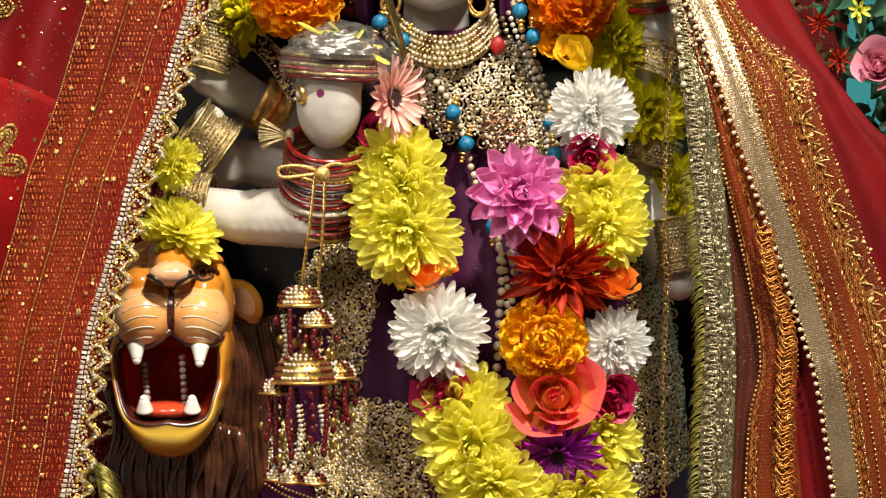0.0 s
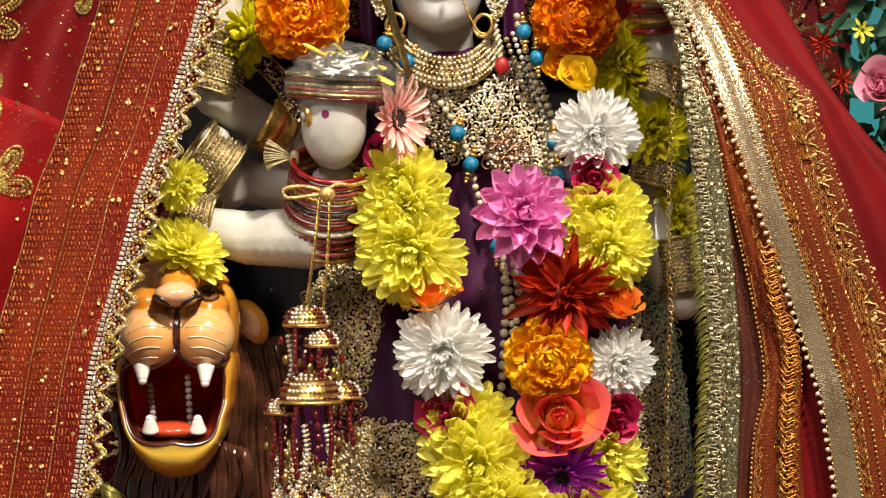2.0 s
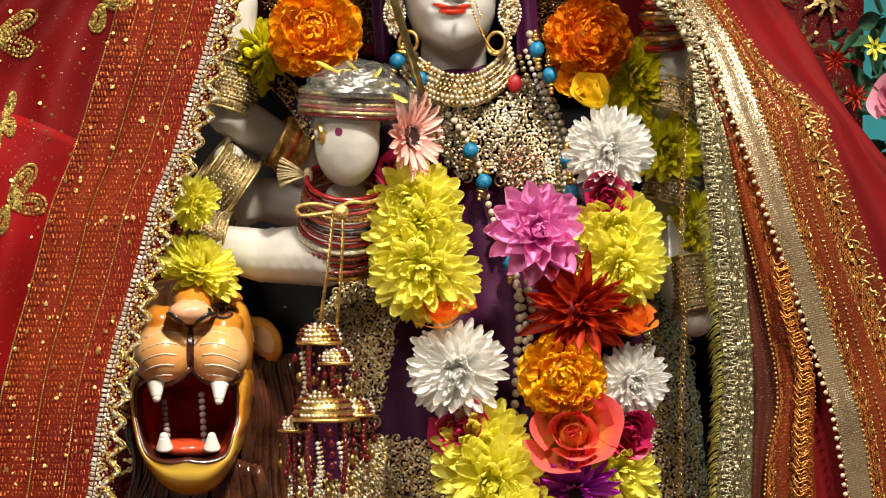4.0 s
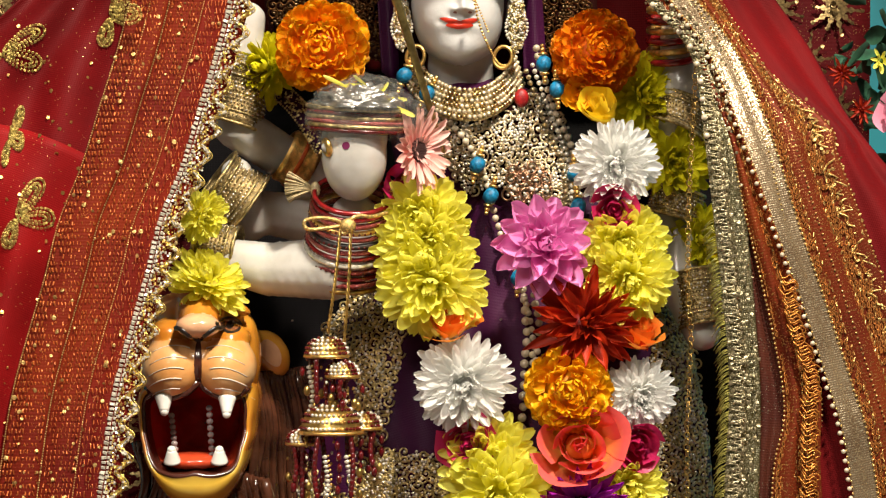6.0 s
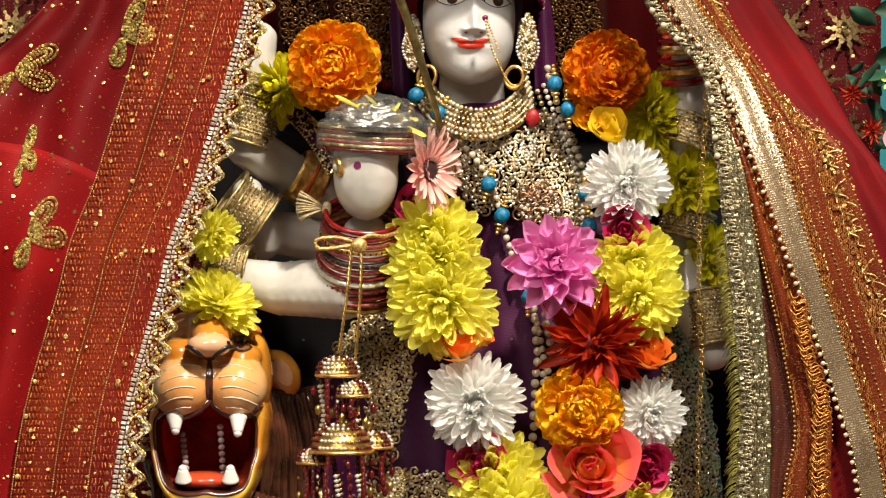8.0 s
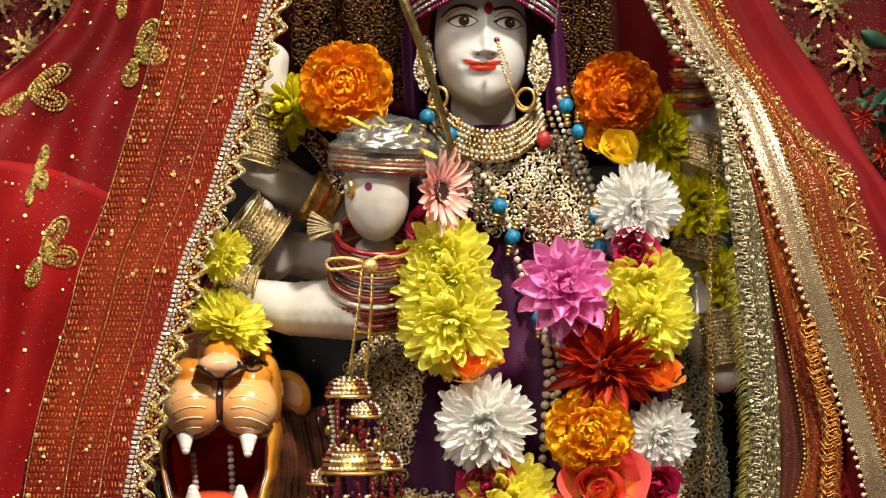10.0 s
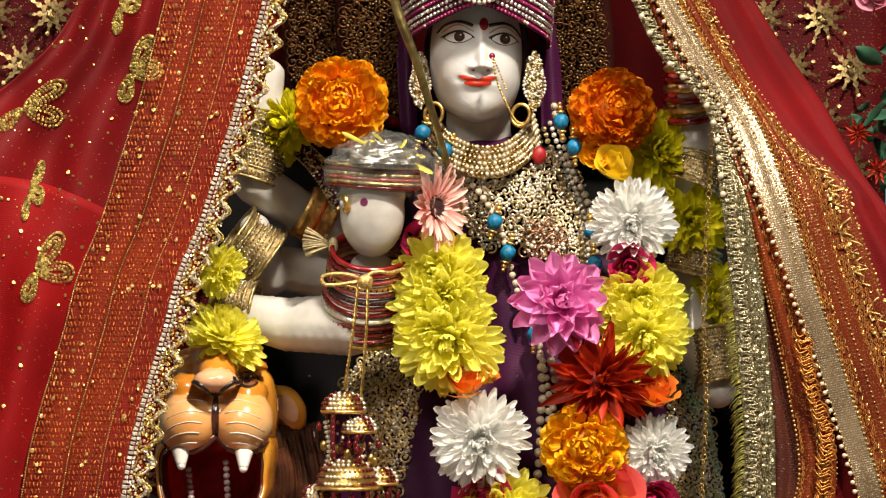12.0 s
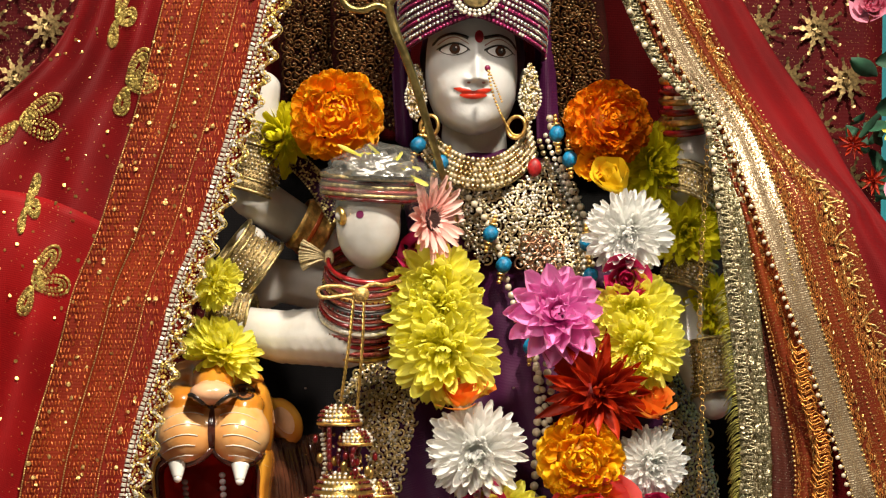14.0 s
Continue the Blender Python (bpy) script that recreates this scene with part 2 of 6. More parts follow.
def part(name, me, parent, label="", kind="", local=None):
    """A mesh in world places (or, with local, in the parent's own) as a part of parent."""
    ob = new(name, me)
    ob.parent = parent
    if local is not None:
        ob.matrix_basis = local
    else:
        if parent.type == "EMPTY":
            ob.matrix_parent_inverse = Matrix.Translation(-Vector(parent.location))
    if label:
        ob["label"] = label
    if kind:
        ob["kind"] = kind
    return ob


def spline(pts, n):
    """n places evenly along a smooth curve through pts."""
    p = np.asarray(pts, float)
    if len(p) == 2:
        return p[0] + (p[1] - p[0]) * np.linspace(0, 1, n)[:, None]
    q = np.vstack([2 * p[0] - p[1], p, 2 * p[-1] - p[-2]])
    out = []
    for i in range(1, len(q) - 2):
        a, b, c, d = q[i - 1:i + 3]
        s = np.linspace(0, 1, 16, endpoint=False)[:, None]
        out.append(0.5 * (2 * b + (c - a) * s + (2 * a - 5 * b + 4 * c - d) * s**2 + (3 * b - a - 3 * c + d) * s**3))
    out = np.vstack(out + [p[-1:]])
    run = np.concatenate([[0], np.cumsum(np.linalg.norm(np.diff(out, axis=0), axis=1))])
    at = np.linspace(0, run[-1], n)
    return np.stack([np.interp(at, run, out[:, k]) for k in range(3)], 1)


def length(pts):
    p = spline(pts, 60)
    return float(np.linalg.norm(np.diff(p, axis=0), axis=1).sum())


def grid_mesh(rows):
    """verts, faces, uvs of a sheet from an (m, n, 3) array of places; UV in metres."""
    rows = np.asarray(rows, float)
    m, n = rows.shape[:2]
    i, j = np.meshgrid(np.arange(m - 1), np.arange(n - 1), indexing="ij")
    a = (i * n + j).ravel()
    faces = np.stack([a, a + 1, a + n + 1, a + n], 1)
    du = np.concatenate([np.zeros((m, 1)), np.cumsum(np.linalg.norm(np.diff(rows, axis=1), axis=2), axis=1)], 1)
    dv = np.concatenate([np.zeros((1, n)), np.cumsum(np.linalg.norm(np.diff(rows, axis=0), axis=2), axis=0)], 0)
    return rows.reshape(-1, 3), faces.tolist(), np.stack([du.ravel(), dv.ravel()], 1)


def thick(me, depth):
    """Gives a sheet its thickness, away from the viewer's side."""
    bm = bmesh.new()
    bm.from_mesh(me)
    bmesh.ops.solidify(bm, geom=bm.faces[:], thickness=depth)
    bm.to_mesh(me)
    bm.free()
    return me


def sheet_places(a, b, m, n, folds=0.0, waves=3.0, phase=0.0, crumple=0.0, seed=0.0):
    A, B = spline(a, m), spline(b, m)
    s = np.linspace(0, 1, n)[None, :, None]
    rows = A[:, None, :] * (1 - s) + B[:, None, :] * s
    tt = np.linspace(0, 1, m)[:, None]
    rows[:, :, 1] += folds * np.sin(waves * 2 * math.pi * s[0, :, 0][None, :] + phase + 1.2 * np.sin(2.2 * tt + phase))
    if crumple:
        for r in rows.reshape(-1, 3):
            r[1] += crumple * noise.noise(Vector((r[0] * 22 + seed, seed, r[2] * 9)))
    return rows


ICO_V, ICO_F = [], []
_bm = bmesh.new()
bmesh.ops.create_icosphere(_bm, subdivisions=1, radius=1.0)
ICO_V = np.array([v.co[:] for v in _bm.verts])
ICO_F = np.array([[v.index for v in f.verts] for f in _bm.faces])
_bm.free()
_bm = bmesh.new()
bmesh.ops.create_icosphere(_bm, subdivisions=2, radius=1.0)
BALL_V = np.array([v.co[:] for v in _bm.verts])
BALL_F = np.array([[v.index for v in f.verts] for f in _bm.faces])
_bm.free()


class Heap:
    """Many small solids gathered into one mesh."""

    def __init__(self):
        self.v, self.f, self.m, self.n = [], [], [], 0

    def add(self, verts, faces, slot=0):
        verts = np.asarray(verts, float)
        self.v.append(verts)
        self.f += [[k + self.n for k in f] for f in faces]
        self.m += [slot] * len(faces)
        self.n += len(verts)
        return self

    def bead(self, at, r, slot=0, fine=False):
        v, f = (BALL_V, BALL_F) if fine else (ICO_V, ICO_F)
        return self.add(np.asarray(at) + v * np.asarray(r), f.tolist(), slot)

    def tube(self, pts, r0, r1=None, sides=6, n=None, slot=0, closed=False):
        p = spline(pts, n or max(3, len(pts) * 4)) if not closed else np.asarray(pts, float)
        k = len(p)
        rad = np.linspace(r0, r0 if r1 is None else r1, k)
        tang = np.gradient(p, axis=0)
        tang /= np.maximum(1e-9, np.linalg.norm(tang, axis=1))[:, None]
        ref = np.array([0.13, -0.98, 0.17])
        s1 = np.cross(tang, ref)
        s1 /= np.maximum(1e-9, np.linalg.norm(s1, axis=1))[:, None]
        s2 = np.cross(tang, s1)
        a = np.linspace(0, 2 * math.pi, sides, endpoint=False)
        v = p[:, None, :] + rad[:, None, None] * (np.cos(a)[None, :, None] * s1[:, None, :] + np.sin(a)[None, :, None] * s2[:, None, :])
        f = []
        for i in range(k if closed else k - 1):
            for j in range(sides):
                i2, j2 = (i + 1) % k, (j + 1) % sides
                f.append([i * sides + j, i * sides + j2, i2 * sides + j2, i2 * sides + j])
        if not closed:
            f += [list(range(sides))[::-1], [(k - 1) * sides + j for j in range(sides)]]
        return self.add(v.reshape(-1, 3), f, slot)

    def mesh(self, name, material, smooth=True):
        me = lay(name, np.vstack(self.v), self.f, material, smooth=smooth)
        me.polygons.foreach_set("material_index", self.m)
        return me


def ring(at, radius, wire, axis=(0, 0, 1), squash=1.0, n=28, sides=6, heap=None, slot=0):
    """A closed wire ring round an axis."""
    q = Vector((0, 0, 1)).rotation_difference(Vector(axis)).to_matrix()
    a = np.linspace(0, 2 * math.pi, n, endpoint=False)
    pts = np.stack([radius * np.cos(a), radius * squash * np.sin(a), 0 * a], 1) @ np.array(q).T + np.asarray(at)
    return (heap or Heap()).tube(pts, wire, sides=sides, closed=True, slot=slot)


def melt(blobs, voxel, rounds=6):
    """Fuses ellipsoids (centre, radii, turn, slot) and tapered limbs (a, b, ra, rb, slot) into one skin; each face takes the slot of its nearest piece."""
    bm = bmesh.new()
    solids = []
    for b in blobs:
        if len(b) == 4:
            m = Matrix.Translation(b[0]) @ Euler([radians(a) for a in b[2]]).to_matrix().to_4x4() @ Matrix.Diagonal((*b[1], 1))
            bmesh.ops.create_icosphere(bm, subdivisions=3, radius=1.0, matrix=m)
            solids.append((m.inverted(), b[3]))
        else:
            a, c, ra, rb, slot = b
            steps = max(3, int((Vector(c) - Vector(a)).length / min(ra, rb) * 2.5))
            for k in range(steps + 1):
                s = k / steps
                r = ra + (rb - ra) * s
                m = Matrix.Translation(Vector(a).lerp(Vector(c), s)) @ Matrix.Diagonal((r, r, r, 1))
                bmesh.ops.create_icosphere(bm, subdivisions=2, radius=1.0, matrix=m)
                solids.append((m.inverted(), slot))
    me = bpy.data.meshes.new("skin")
    bm.to_mesh(me)
    bm.free()
    ob = new("skin", me)
    rm = ob.modifiers.new("remesh", "REMESH")
    rm.mode, rm.voxel_size = "VOXEL", voxel
    sm = ob.modifiers.new("smooth", "SMOOTH")
    sm.iterations, sm.factor = rounds, 0.5
    dep = bpy.context.evaluated_depsgraph_get()
    got = bpy.data.meshes.new_from_object(ob.evaluated_get(dep))
    bpy.data.objects.remove(ob)
    v = np.array([x.co[:] for x in got.vertices])
    f = [list(p.vertices) for p in got.polygons]
    cen = np.array([v[k].mean(0) for k in f])
    best, slot = np.full(len(f), 1e9), np.zeros(len(f), int)
    for inv, s in solids:
        M = np.array(inv)
        d = np.linalg.norm(cen @ M[:3, :3].T + M[:3, 3], axis=1)
        size = 1 / np.abs(np.linalg.det(M[:3, :3])) ** (1 / 3)
        d = (d - 1) * size
        hit = d < best
        best[hit], slot[hit] = d[hit], s
    bpy.data.meshes.remove(got)
    return v, f, slot


from mathutils.bvhtree import BVHTree


def front_of(tree, x, z, miss=BASE):
    hit = tree.ray_cast(Vector((x, 0.6, z)), Vector((0, 1, 0)))
    return hit[0].y if hit[0] is not None else miss


def decal(heap, tree, at, outline, slot, lift=0.0005, rings=4):
    """A thin painted patch that follows the surface: outline is (dx, dz) round the middle."""
    n = len(outline)
    v = [(at[0], front_of(tree, at[0], at[2]) - lift, at[2])]
    f = []
    for k in range(1, rings + 1):
        for dx, dz in outline:
            x, z = at[0] + dx * k / rings, at[2] + dz * k / rings
            v.append((x, front_of(tree, x, z, v[0][1]) - lift, z))
    for j in range(n):
        f.append([0, 1 + j, 1 + (j + 1) % n])
        for k in range(rings - 1):
            a, b = 1 + k * n + j, 1 + k * n + (j + 1) % n
            f.append([a, a + n, b + n, b])
    heap.add(v, f, slot)


def oval(rx, rz, n=16, pinch=0.0, turn=0.0):
    out = []
    for k in range(n):
        a = 2 * math.pi * k / n
        x, z = rx * math.cos(a), rz * math.sin(a) * (1 - pinch * math.cos(a) ** 2)
        t = radians(turn)
        out.append((x * math.cos(t) - z * math.sin(t), x * math.sin(t) + z * math.cos(t)))
    return out


# ---- the hall round the shrine ----
def wall(name, lo, hi, material, label, category="wall"):
    bm = bmesh.new()
    bmesh.ops.create_cube(bm, size=1.0, matrix=Matrix.Translation([(a + b) / 2 for a, b in zip(lo, hi)]) @ Matrix.Diagonal((*[b - a for a, b in zip(lo, hi)], 1)))
    bmesh.ops.bevel(bm, geom=bm.edges[:], offset=0.004, segments=1, affect="EDGES")
    me = bpy.data.meshes.new(name)
    bm.to_mesh(me)
    bm.free()
    me.materials.append(material)
    return tagged(new(name, me), label, category, kind="structure")


wall("floor", (-3, -3, -0.1), (3, 3.6, 0.0), M_FLOOR, "polished grey stone floor of the hall", "floor")
wall("ceiling", (-3, -3, 4.2), (3, 3.6, 4.3), M_WALL, "plain beige ceiling above the shrine", "ceiling")
wall("wall_north", (-3, 3.6, 0), (3, 3.7, 4.2), M_TEAL, "teal painted wall behind the shrine")
wall("wall_south", (-3, -3.1, 0), (3, -3.0, 4.2), M_WALL, "plain beige wall behind the visitor")
wall("wall_west", (-3.1, -3, 0), (-3, 3.6, 4.2), M_WALL, "plain beige side wall")
wall("wall_east", (3, -3, 0), (3.1, 3.6, 4.2), M_WALL, "plain beige side wall")
wall("plinth", (-0.75, 2.2, 0.0), (0.75, 3.2, 0.9), M_RED_CLOTH, "red cloth covered plinth under the shrine", "plinth")

# red brocade hung behind the statue
brocade = thing("brocade_hanging", "deep red brocade hanging with gold snowflake motifs", "hanging", (-0.1, BASE + 0.5, 0.0))
v, f, uv = grid_mesh(sheet_places([(-0.75, BASE + 0.45, 2.6), (-0.75, BASE + 0.45, 0.0)], [(0.46, BASE + 0.45, 2.6), (0.44, BASE + 0.45, 0.0)], 60, 60, 0.006, 5))
part("cloth", thick(lay("cloth", v, f, M_RED_BACK, uv), 0.002), brocade)
# black sheet added close behind the statue, in place of the deep shade
shade_cloth = thing("shade_backdrop", "black sheet in place of the deep shade close behind the statue", "hanging", (0, BASE + 0.17, 0.9))
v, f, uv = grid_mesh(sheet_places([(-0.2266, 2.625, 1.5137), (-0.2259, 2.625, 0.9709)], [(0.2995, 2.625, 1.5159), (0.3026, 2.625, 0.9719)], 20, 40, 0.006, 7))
part("cloth", thick(lay("cloth", v, f, M_SHADE_BLACK, uv), 0.002), shade_cloth)

# ---- the marble statue ----
ARMS = [
    ((-0.1688, 2.485, 1.5448), (-0.1779, 2.475, 1.4599), 0.0170001, 0.0200001, 0),
    ((-0.1779, 2.475, 1.45), (-0.1158, 2.505, 1.4089), 0.0210001, 0.0200001, 0),
    ((-0.1771, 2.465, 1.4077), (-0.1652, 2.495, 1.366), 0.0150001, 0.0180001, 0),
    ((-0.1652, 2.495, 1.376), (-0.1065, 2.525, 1.3664), 0.0200001, 0.0230001, 0),
    ((-0.201, 2.445, 1.3352), (-0.1459, 2.425, 1.3243), 0.0180001, 0.0240001, 0),
    ((-0.1459, 2.425, 1.3243), (-0.0893, 2.405, 1.3247), 0.0240001, 0.0280001, 0),
    ((-0.0893, 2.405, 1.3247), (-0.0715, 2.398, 1.3700), 0.0280001, 0.0210001, 0),
]
FAR_ARMS = [
    ((0.2167, 2.495, 1.5623), (0.2153, 2.475, 1.4863), 0.0190001, 0.0210001, 0),
    ((0.2153, 2.475, 1.4863), (0.2048, 2.495, 1.4273), 0.0210001, 0.0230001, 0),
    ((0.2109, 2.505, 1.3925), (0.2137, 2.475, 1.3076), 0.0200001, 0.0180001, 0),
    ((0.2137, 2.475, 1.3076), (0.2329, 2.465, 1.2682), 0.0180001, 0.0170001, 0),
]
PALM = [
    ((-0.0703, 2.367, 1.4205), (0.0280001, 0.025, 0.0385001), (0, 0, 0), 0),
    ((-0.0703, 2.367, 1.4360), (0.0285001, 0.025, 0.0260001), (0, 0, 0), 0),
]
NECK_AND_TRUNK = [
    ((0.0196, 2.485, 1.5169), (0.021, 2.505, 1.4699), 0.0300001, 0.0330001, 0),
    ((-0.0324, 2.475, 1.5462), (0.00700003, 0.012, 0.0170001), (0, 0, 0), 0),
    ((0.0657, 2.475, 1.5491), (0.00600002, 0.012, 0.0160001), (0, 0, 0), 0),
    ((0.0213, 2.535, 1.461), (0.0750003, 0.05, 0.0300001), (0, 0, 0), 0),
    ((0.0511, 2.555, 1.3518), (0.0750003, 0.06, 0.115), (0, 0, 0), 0),
    ((0.0522, 2.575, 1.1603), (0.13, 0.08, 0.210001), (0, 0, 0), 0),
]
sv, sf, ss = melt(ARMS + FAR_ARMS + PALM + NECK_AND_TRUNK, 0.0024, 5)


# the head: a lofted egg whose front carries the modelled features; places in millimetres from its middle
FACE_X, FACE_Z, FACE_Y = 0.0175, 1.5495, 2.472
FACE_FEATURES = [  # x, z, spread x, spread z, height
    (2.0, -22, 22, 8, -1.2), (3.5, -32, 16, 10, 1.6), (-26, -8, 15, 14, 3.2), (30, -8, 13, 14, 3.2),
    (-15.5, 26, 12, 7.5, -4.0), (24, 25, 11, 7.5, -4.0), (-15.5, 26, 9, 5, 2.2), (24, 25, 8.5, 5, 2.2), (-16, 36.5, 13, 3.5, 1.8), (24, 36, 12, 3.5, 1.8),
    (-3.5, -0.5, 3.6, 3.4, 4.2), (12.5, -0.5, 3.6, 3.4, 4.2), (-5, -10.2, 7, 2.6, 1.8), (7.5, -10.6, 7, 2.6, 1.8), (1.3, -15.5, 10, 3.2, 2.3), (1.3, -12.6, 12, 1.0, -0.9), (-16, -10.5, 3, 3, -1.4), (17, -12, 3, 3, -1.4)]


def face_relief(x, z):
    """How far the features stand out of the plain egg, in millimetres."""
    h = sum(a * math.exp(-((x - cx) / sx) ** 2 - ((z - cz) / sz) ** 2) for cx, cz, sx, sz, a in FACE_FEATURES)
    run = min(1.0, max(0.0, (27 - z) / 27))
    ridge = (3.0 + 8.5 * run ** 1.3) * math.exp(-((x - 4.5 - 0.6 * run) / (3.6 + 1.5 * run)) ** 2)
    fade = 1 / (1 + math.exp(-(z + 2.6) / 0.75)) if z < 12 else 1 / (1 + math.exp((z - 33) / 4))
    return h + ridge * fade


_hz = [-47, -45.5, -43, -37, -30, -15, 5, 25, 39, 54, 69, 80]
_hw = [2, 9, 16, 26, 32.5, 38.5, 41, 40.5, 39, 35, 26, 6]
_hd = [24, 32, 37, 42, 45, 50, 53, 54, 54, 50, 42, 20]


def eased(z, table):
    """The table's value at z, averaged over a few millimetres so that the loft has no creases."""
    k = min(6.0, 1.0 + (z + 47) * 0.35)
    return float(np.mean([np.interp(z + o * k, _hz, table) for o in np.linspace(-1, 1, 9)]))


rows = []
for z in np.linspace(-47, 80, 150):
    w, d = eased(z, _hw), eased(z, _hd)
    row = []
    for a in np.linspace(-1.9, 1.9, 121):
        x, front = w * math.sin(a), math.cos(a)
        x += 1.5 * max(0, -z / 47)
        y = d * math.copysign(abs(front) ** 0.8, front) + (face_relief(x, z) * front if front > 0 else 0)
        row.append((FACE_X + x / 1000, FACE_Y - y / 1000, FACE_Z + z / 1000))
    rows.append(row)
fv, ff, _ = grid_mesh(rows)
skin_tree = BVHTree.FromPolygons([tuple(p) for p in sv] + [tuple(p) for p in fv], sf + [[k + len(sv) for k in q] for q in ff])
statue = Heap()
statue.add(sv, sf, 0)
statue.add(fv, ff, 6)
statue.bead((0.0186, 2.512, 1.5743), (0.0500002, 0.05, 0.0640002), 1, True)


def at_face(x, z):
    return (FACE_X + x / 1000, FACE_Y, FACE_Z + z / 1000)


def stroke(pts, r0, r1, slot, heap=statue):
    """A painted line that follows the face."""
    p = spline([at_face(*q) for q in pts], 16)
    for q in p:
        q[1] = front_of(skin_tree, q[0], q[2]) + r0 * 0.35
    heap.tube(p, r0, r1, n=16, slot=slot)


# painted features: eyes, brows, lips, forehead mark, mark on the hand
for cx, cz, rx, tilt in ((-15.7, 26.0, 13.2, 0), (24.3, 24.6, 12.2, 0)):
    decal(statue, skin_tree, at_face(cx, cz), oval(rx / 1000, 0.0055, 22, 0.45, tilt), 1, 0.0005, 6)
    decal(statue, skin_tree, at_face(cx, cz - 0.2), oval(rx / 1000 - 0.0014, 0.0046, 22, 0.45, tilt), 2, 0.0009, 6)
    decal(statue, skin_tree, at_face(cx + 0.8, cz + 0.3), oval(0.0048, 0.0046), 3, 0.0013)
    decal(statue, skin_tree, at_face(cx + 0.8, cz + 0.3), oval(0.0023, 0.0023), 1, 0.0016)
    # white dot painted beside the pupil as its highlight
    decal(statue, skin_tree, at_face(cx + 1.9, cz + 1.7), oval(0.0008, 0.0008), 2, 0.0019)
    stroke(((cx - rx - 1.5, cz + 0.5), (cx - rx * 0.5, cz + 4.3), (cx + 1, cz + 5.6), (cx + rx * 0.6, cz + 3.6), (cx + rx + 1, cz - 1.2)), 0.0009, 0.0006, 1)
    stroke(((cx - rx - 1, cz + 4.5), (cx - rx * 0.4, cz + 9.6), (cx + 3, cz + 10), (cx + rx, cz + 4.5)), 0.0006, 0.0004, 7)
stroke(((-34, 31), (-27, 37), (-17, 39.3), (-8, 37.5), (-3, 35.5)), 0.0013, 0.0017, 1)
stroke(((39, 29), (33, 35.5), (24, 38.3), (16, 37), (10.5, 35.8)), 0.0013, 0.0017, 1)
decal(statue, skin_tree, at_face(-5.8, -10.6), oval(0.0106, 0.0025, 18, 0.5, -15), 4, 0.0005, 5)
decal(statue, skin_tree, at_face(8.4, -11.0), oval(0.0100, 0.0025, 18, 0.5, 13), 4, 0.0005, 5)
decal(statue, skin_tree, at_face(1.4, -14.0), oval(0.0122, 0.0036, 18, 0.4), 4, 0.0006, 5)
stroke(((-15.5, -8.2), (-7, -11.4), (1.4, -12.6), (9, -11.9), (17.5, -9.2)), 0.0004, 0.0004, 3)
decal(statue, skin_tree, at_face(6.4, 36.8), oval(0.0040, 0.0056), 5, 0.0008)
for x in (-2.6, 10.4):
    decal(statue, skin_tree, at_face(x, -3.4), oval(0.0017, 0.0009), 7, 0.0004)
decal(statue, skin_tree, (-0.0768, 2.475, 1.4286), oval(0.00325001, 0.00325001), 8, 0.0006)
tagged(new("marble_statue", statue.mesh("marble_statue", [M_MARBLE, M_INK, M_EYE, M_IRIS, M_LIPS, M_BINDI, M_FACE, mat("rose_lid_paint", (0.3, 0.13, 0.11), 0.4), mat("plum_paint", (0.13, 0.01, 0.06), 0.4)])),
       "white marble statue with a painted face and several arms", "statue")

# ---- sari ----
SARI = [  # left edge, right edge, bulge
    ((-0.0196, 2.475, 1.4924), (0.0634, 2.475, 1.4927), 0.055), ((-0.0497, 2.475, 1.4782), (0.1011, 2.475, 1.4788), 0.075), ((-0.0426, 2.475, 1.4407), (0.1137, 2.475, 1.4413), 0.09),
    ((-0.03, 2.475, 1.3663), (0.196, 2.475, 1.3671), 0.09), ((-0.0645, 2.475, 1.3017), (0.2088, 2.475, 1.3026), 0.095), ((-0.1041, 2.475, 1.2519), (0.2289, 2.475, 1.2529), 0.105),
    ((-0.1288, 2.475, 1.1673), (0.2453, 2.475, 1.1683), 0.12), ((-0.1509, 2.475, 1.0776), (0.2523, 2.475, 1.0785), 0.13), ((-0.1631, 2.475, 0.9578), (0.2604, 2.475, 0.9586), 0.135)]
_z = np.array([r[0][2] for r in SARI])[::-1]
_l = np.array([r[0][0] for r in SARI])[::-1]
_r = np.array([r[1][0] for r in SARI])[::-1]
_b = np.array([r[2] for r in SARI])[::-1]


def sari_y(x, z):
    l, r, b = np.interp(z, _z, _l), np.interp(z, _z, _r), np.interp(z, _z, _b)
    s = np.clip(np.abs((x - (l + r) / 2) / ((r - l) / 2)), 0, 1)
    fold = 0.0022 * math.sin(x * 170 + 22 * z) + 0.0035 * noise.noise(Vector((x * 14, 3.1, z * 7)))
    return BASE + 0.055 - b * (1 - s**2.6) ** 0.5 + fold


zs = np.linspace(_z[-1], _z[0], 90)
rows = []
for z in zs:
    l, r = np.interp(z, _z, _l), np.interp(z, _z, _r)
    xs = (l + r) / 2 - (r - l) / 2 * np.cos(np.linspace(0, math.pi, 70))
    rows.append([(x, sari_y(x, z), z) for x in xs])
sari = thing("sari", "dark purple silk sari with jewelled gold borders", "garment", (0, BASE, 0.95))
v, f, uv = grid_mesh(rows)
part("cloth", lay("cloth", v, f, M_PURPLE, uv), sari)


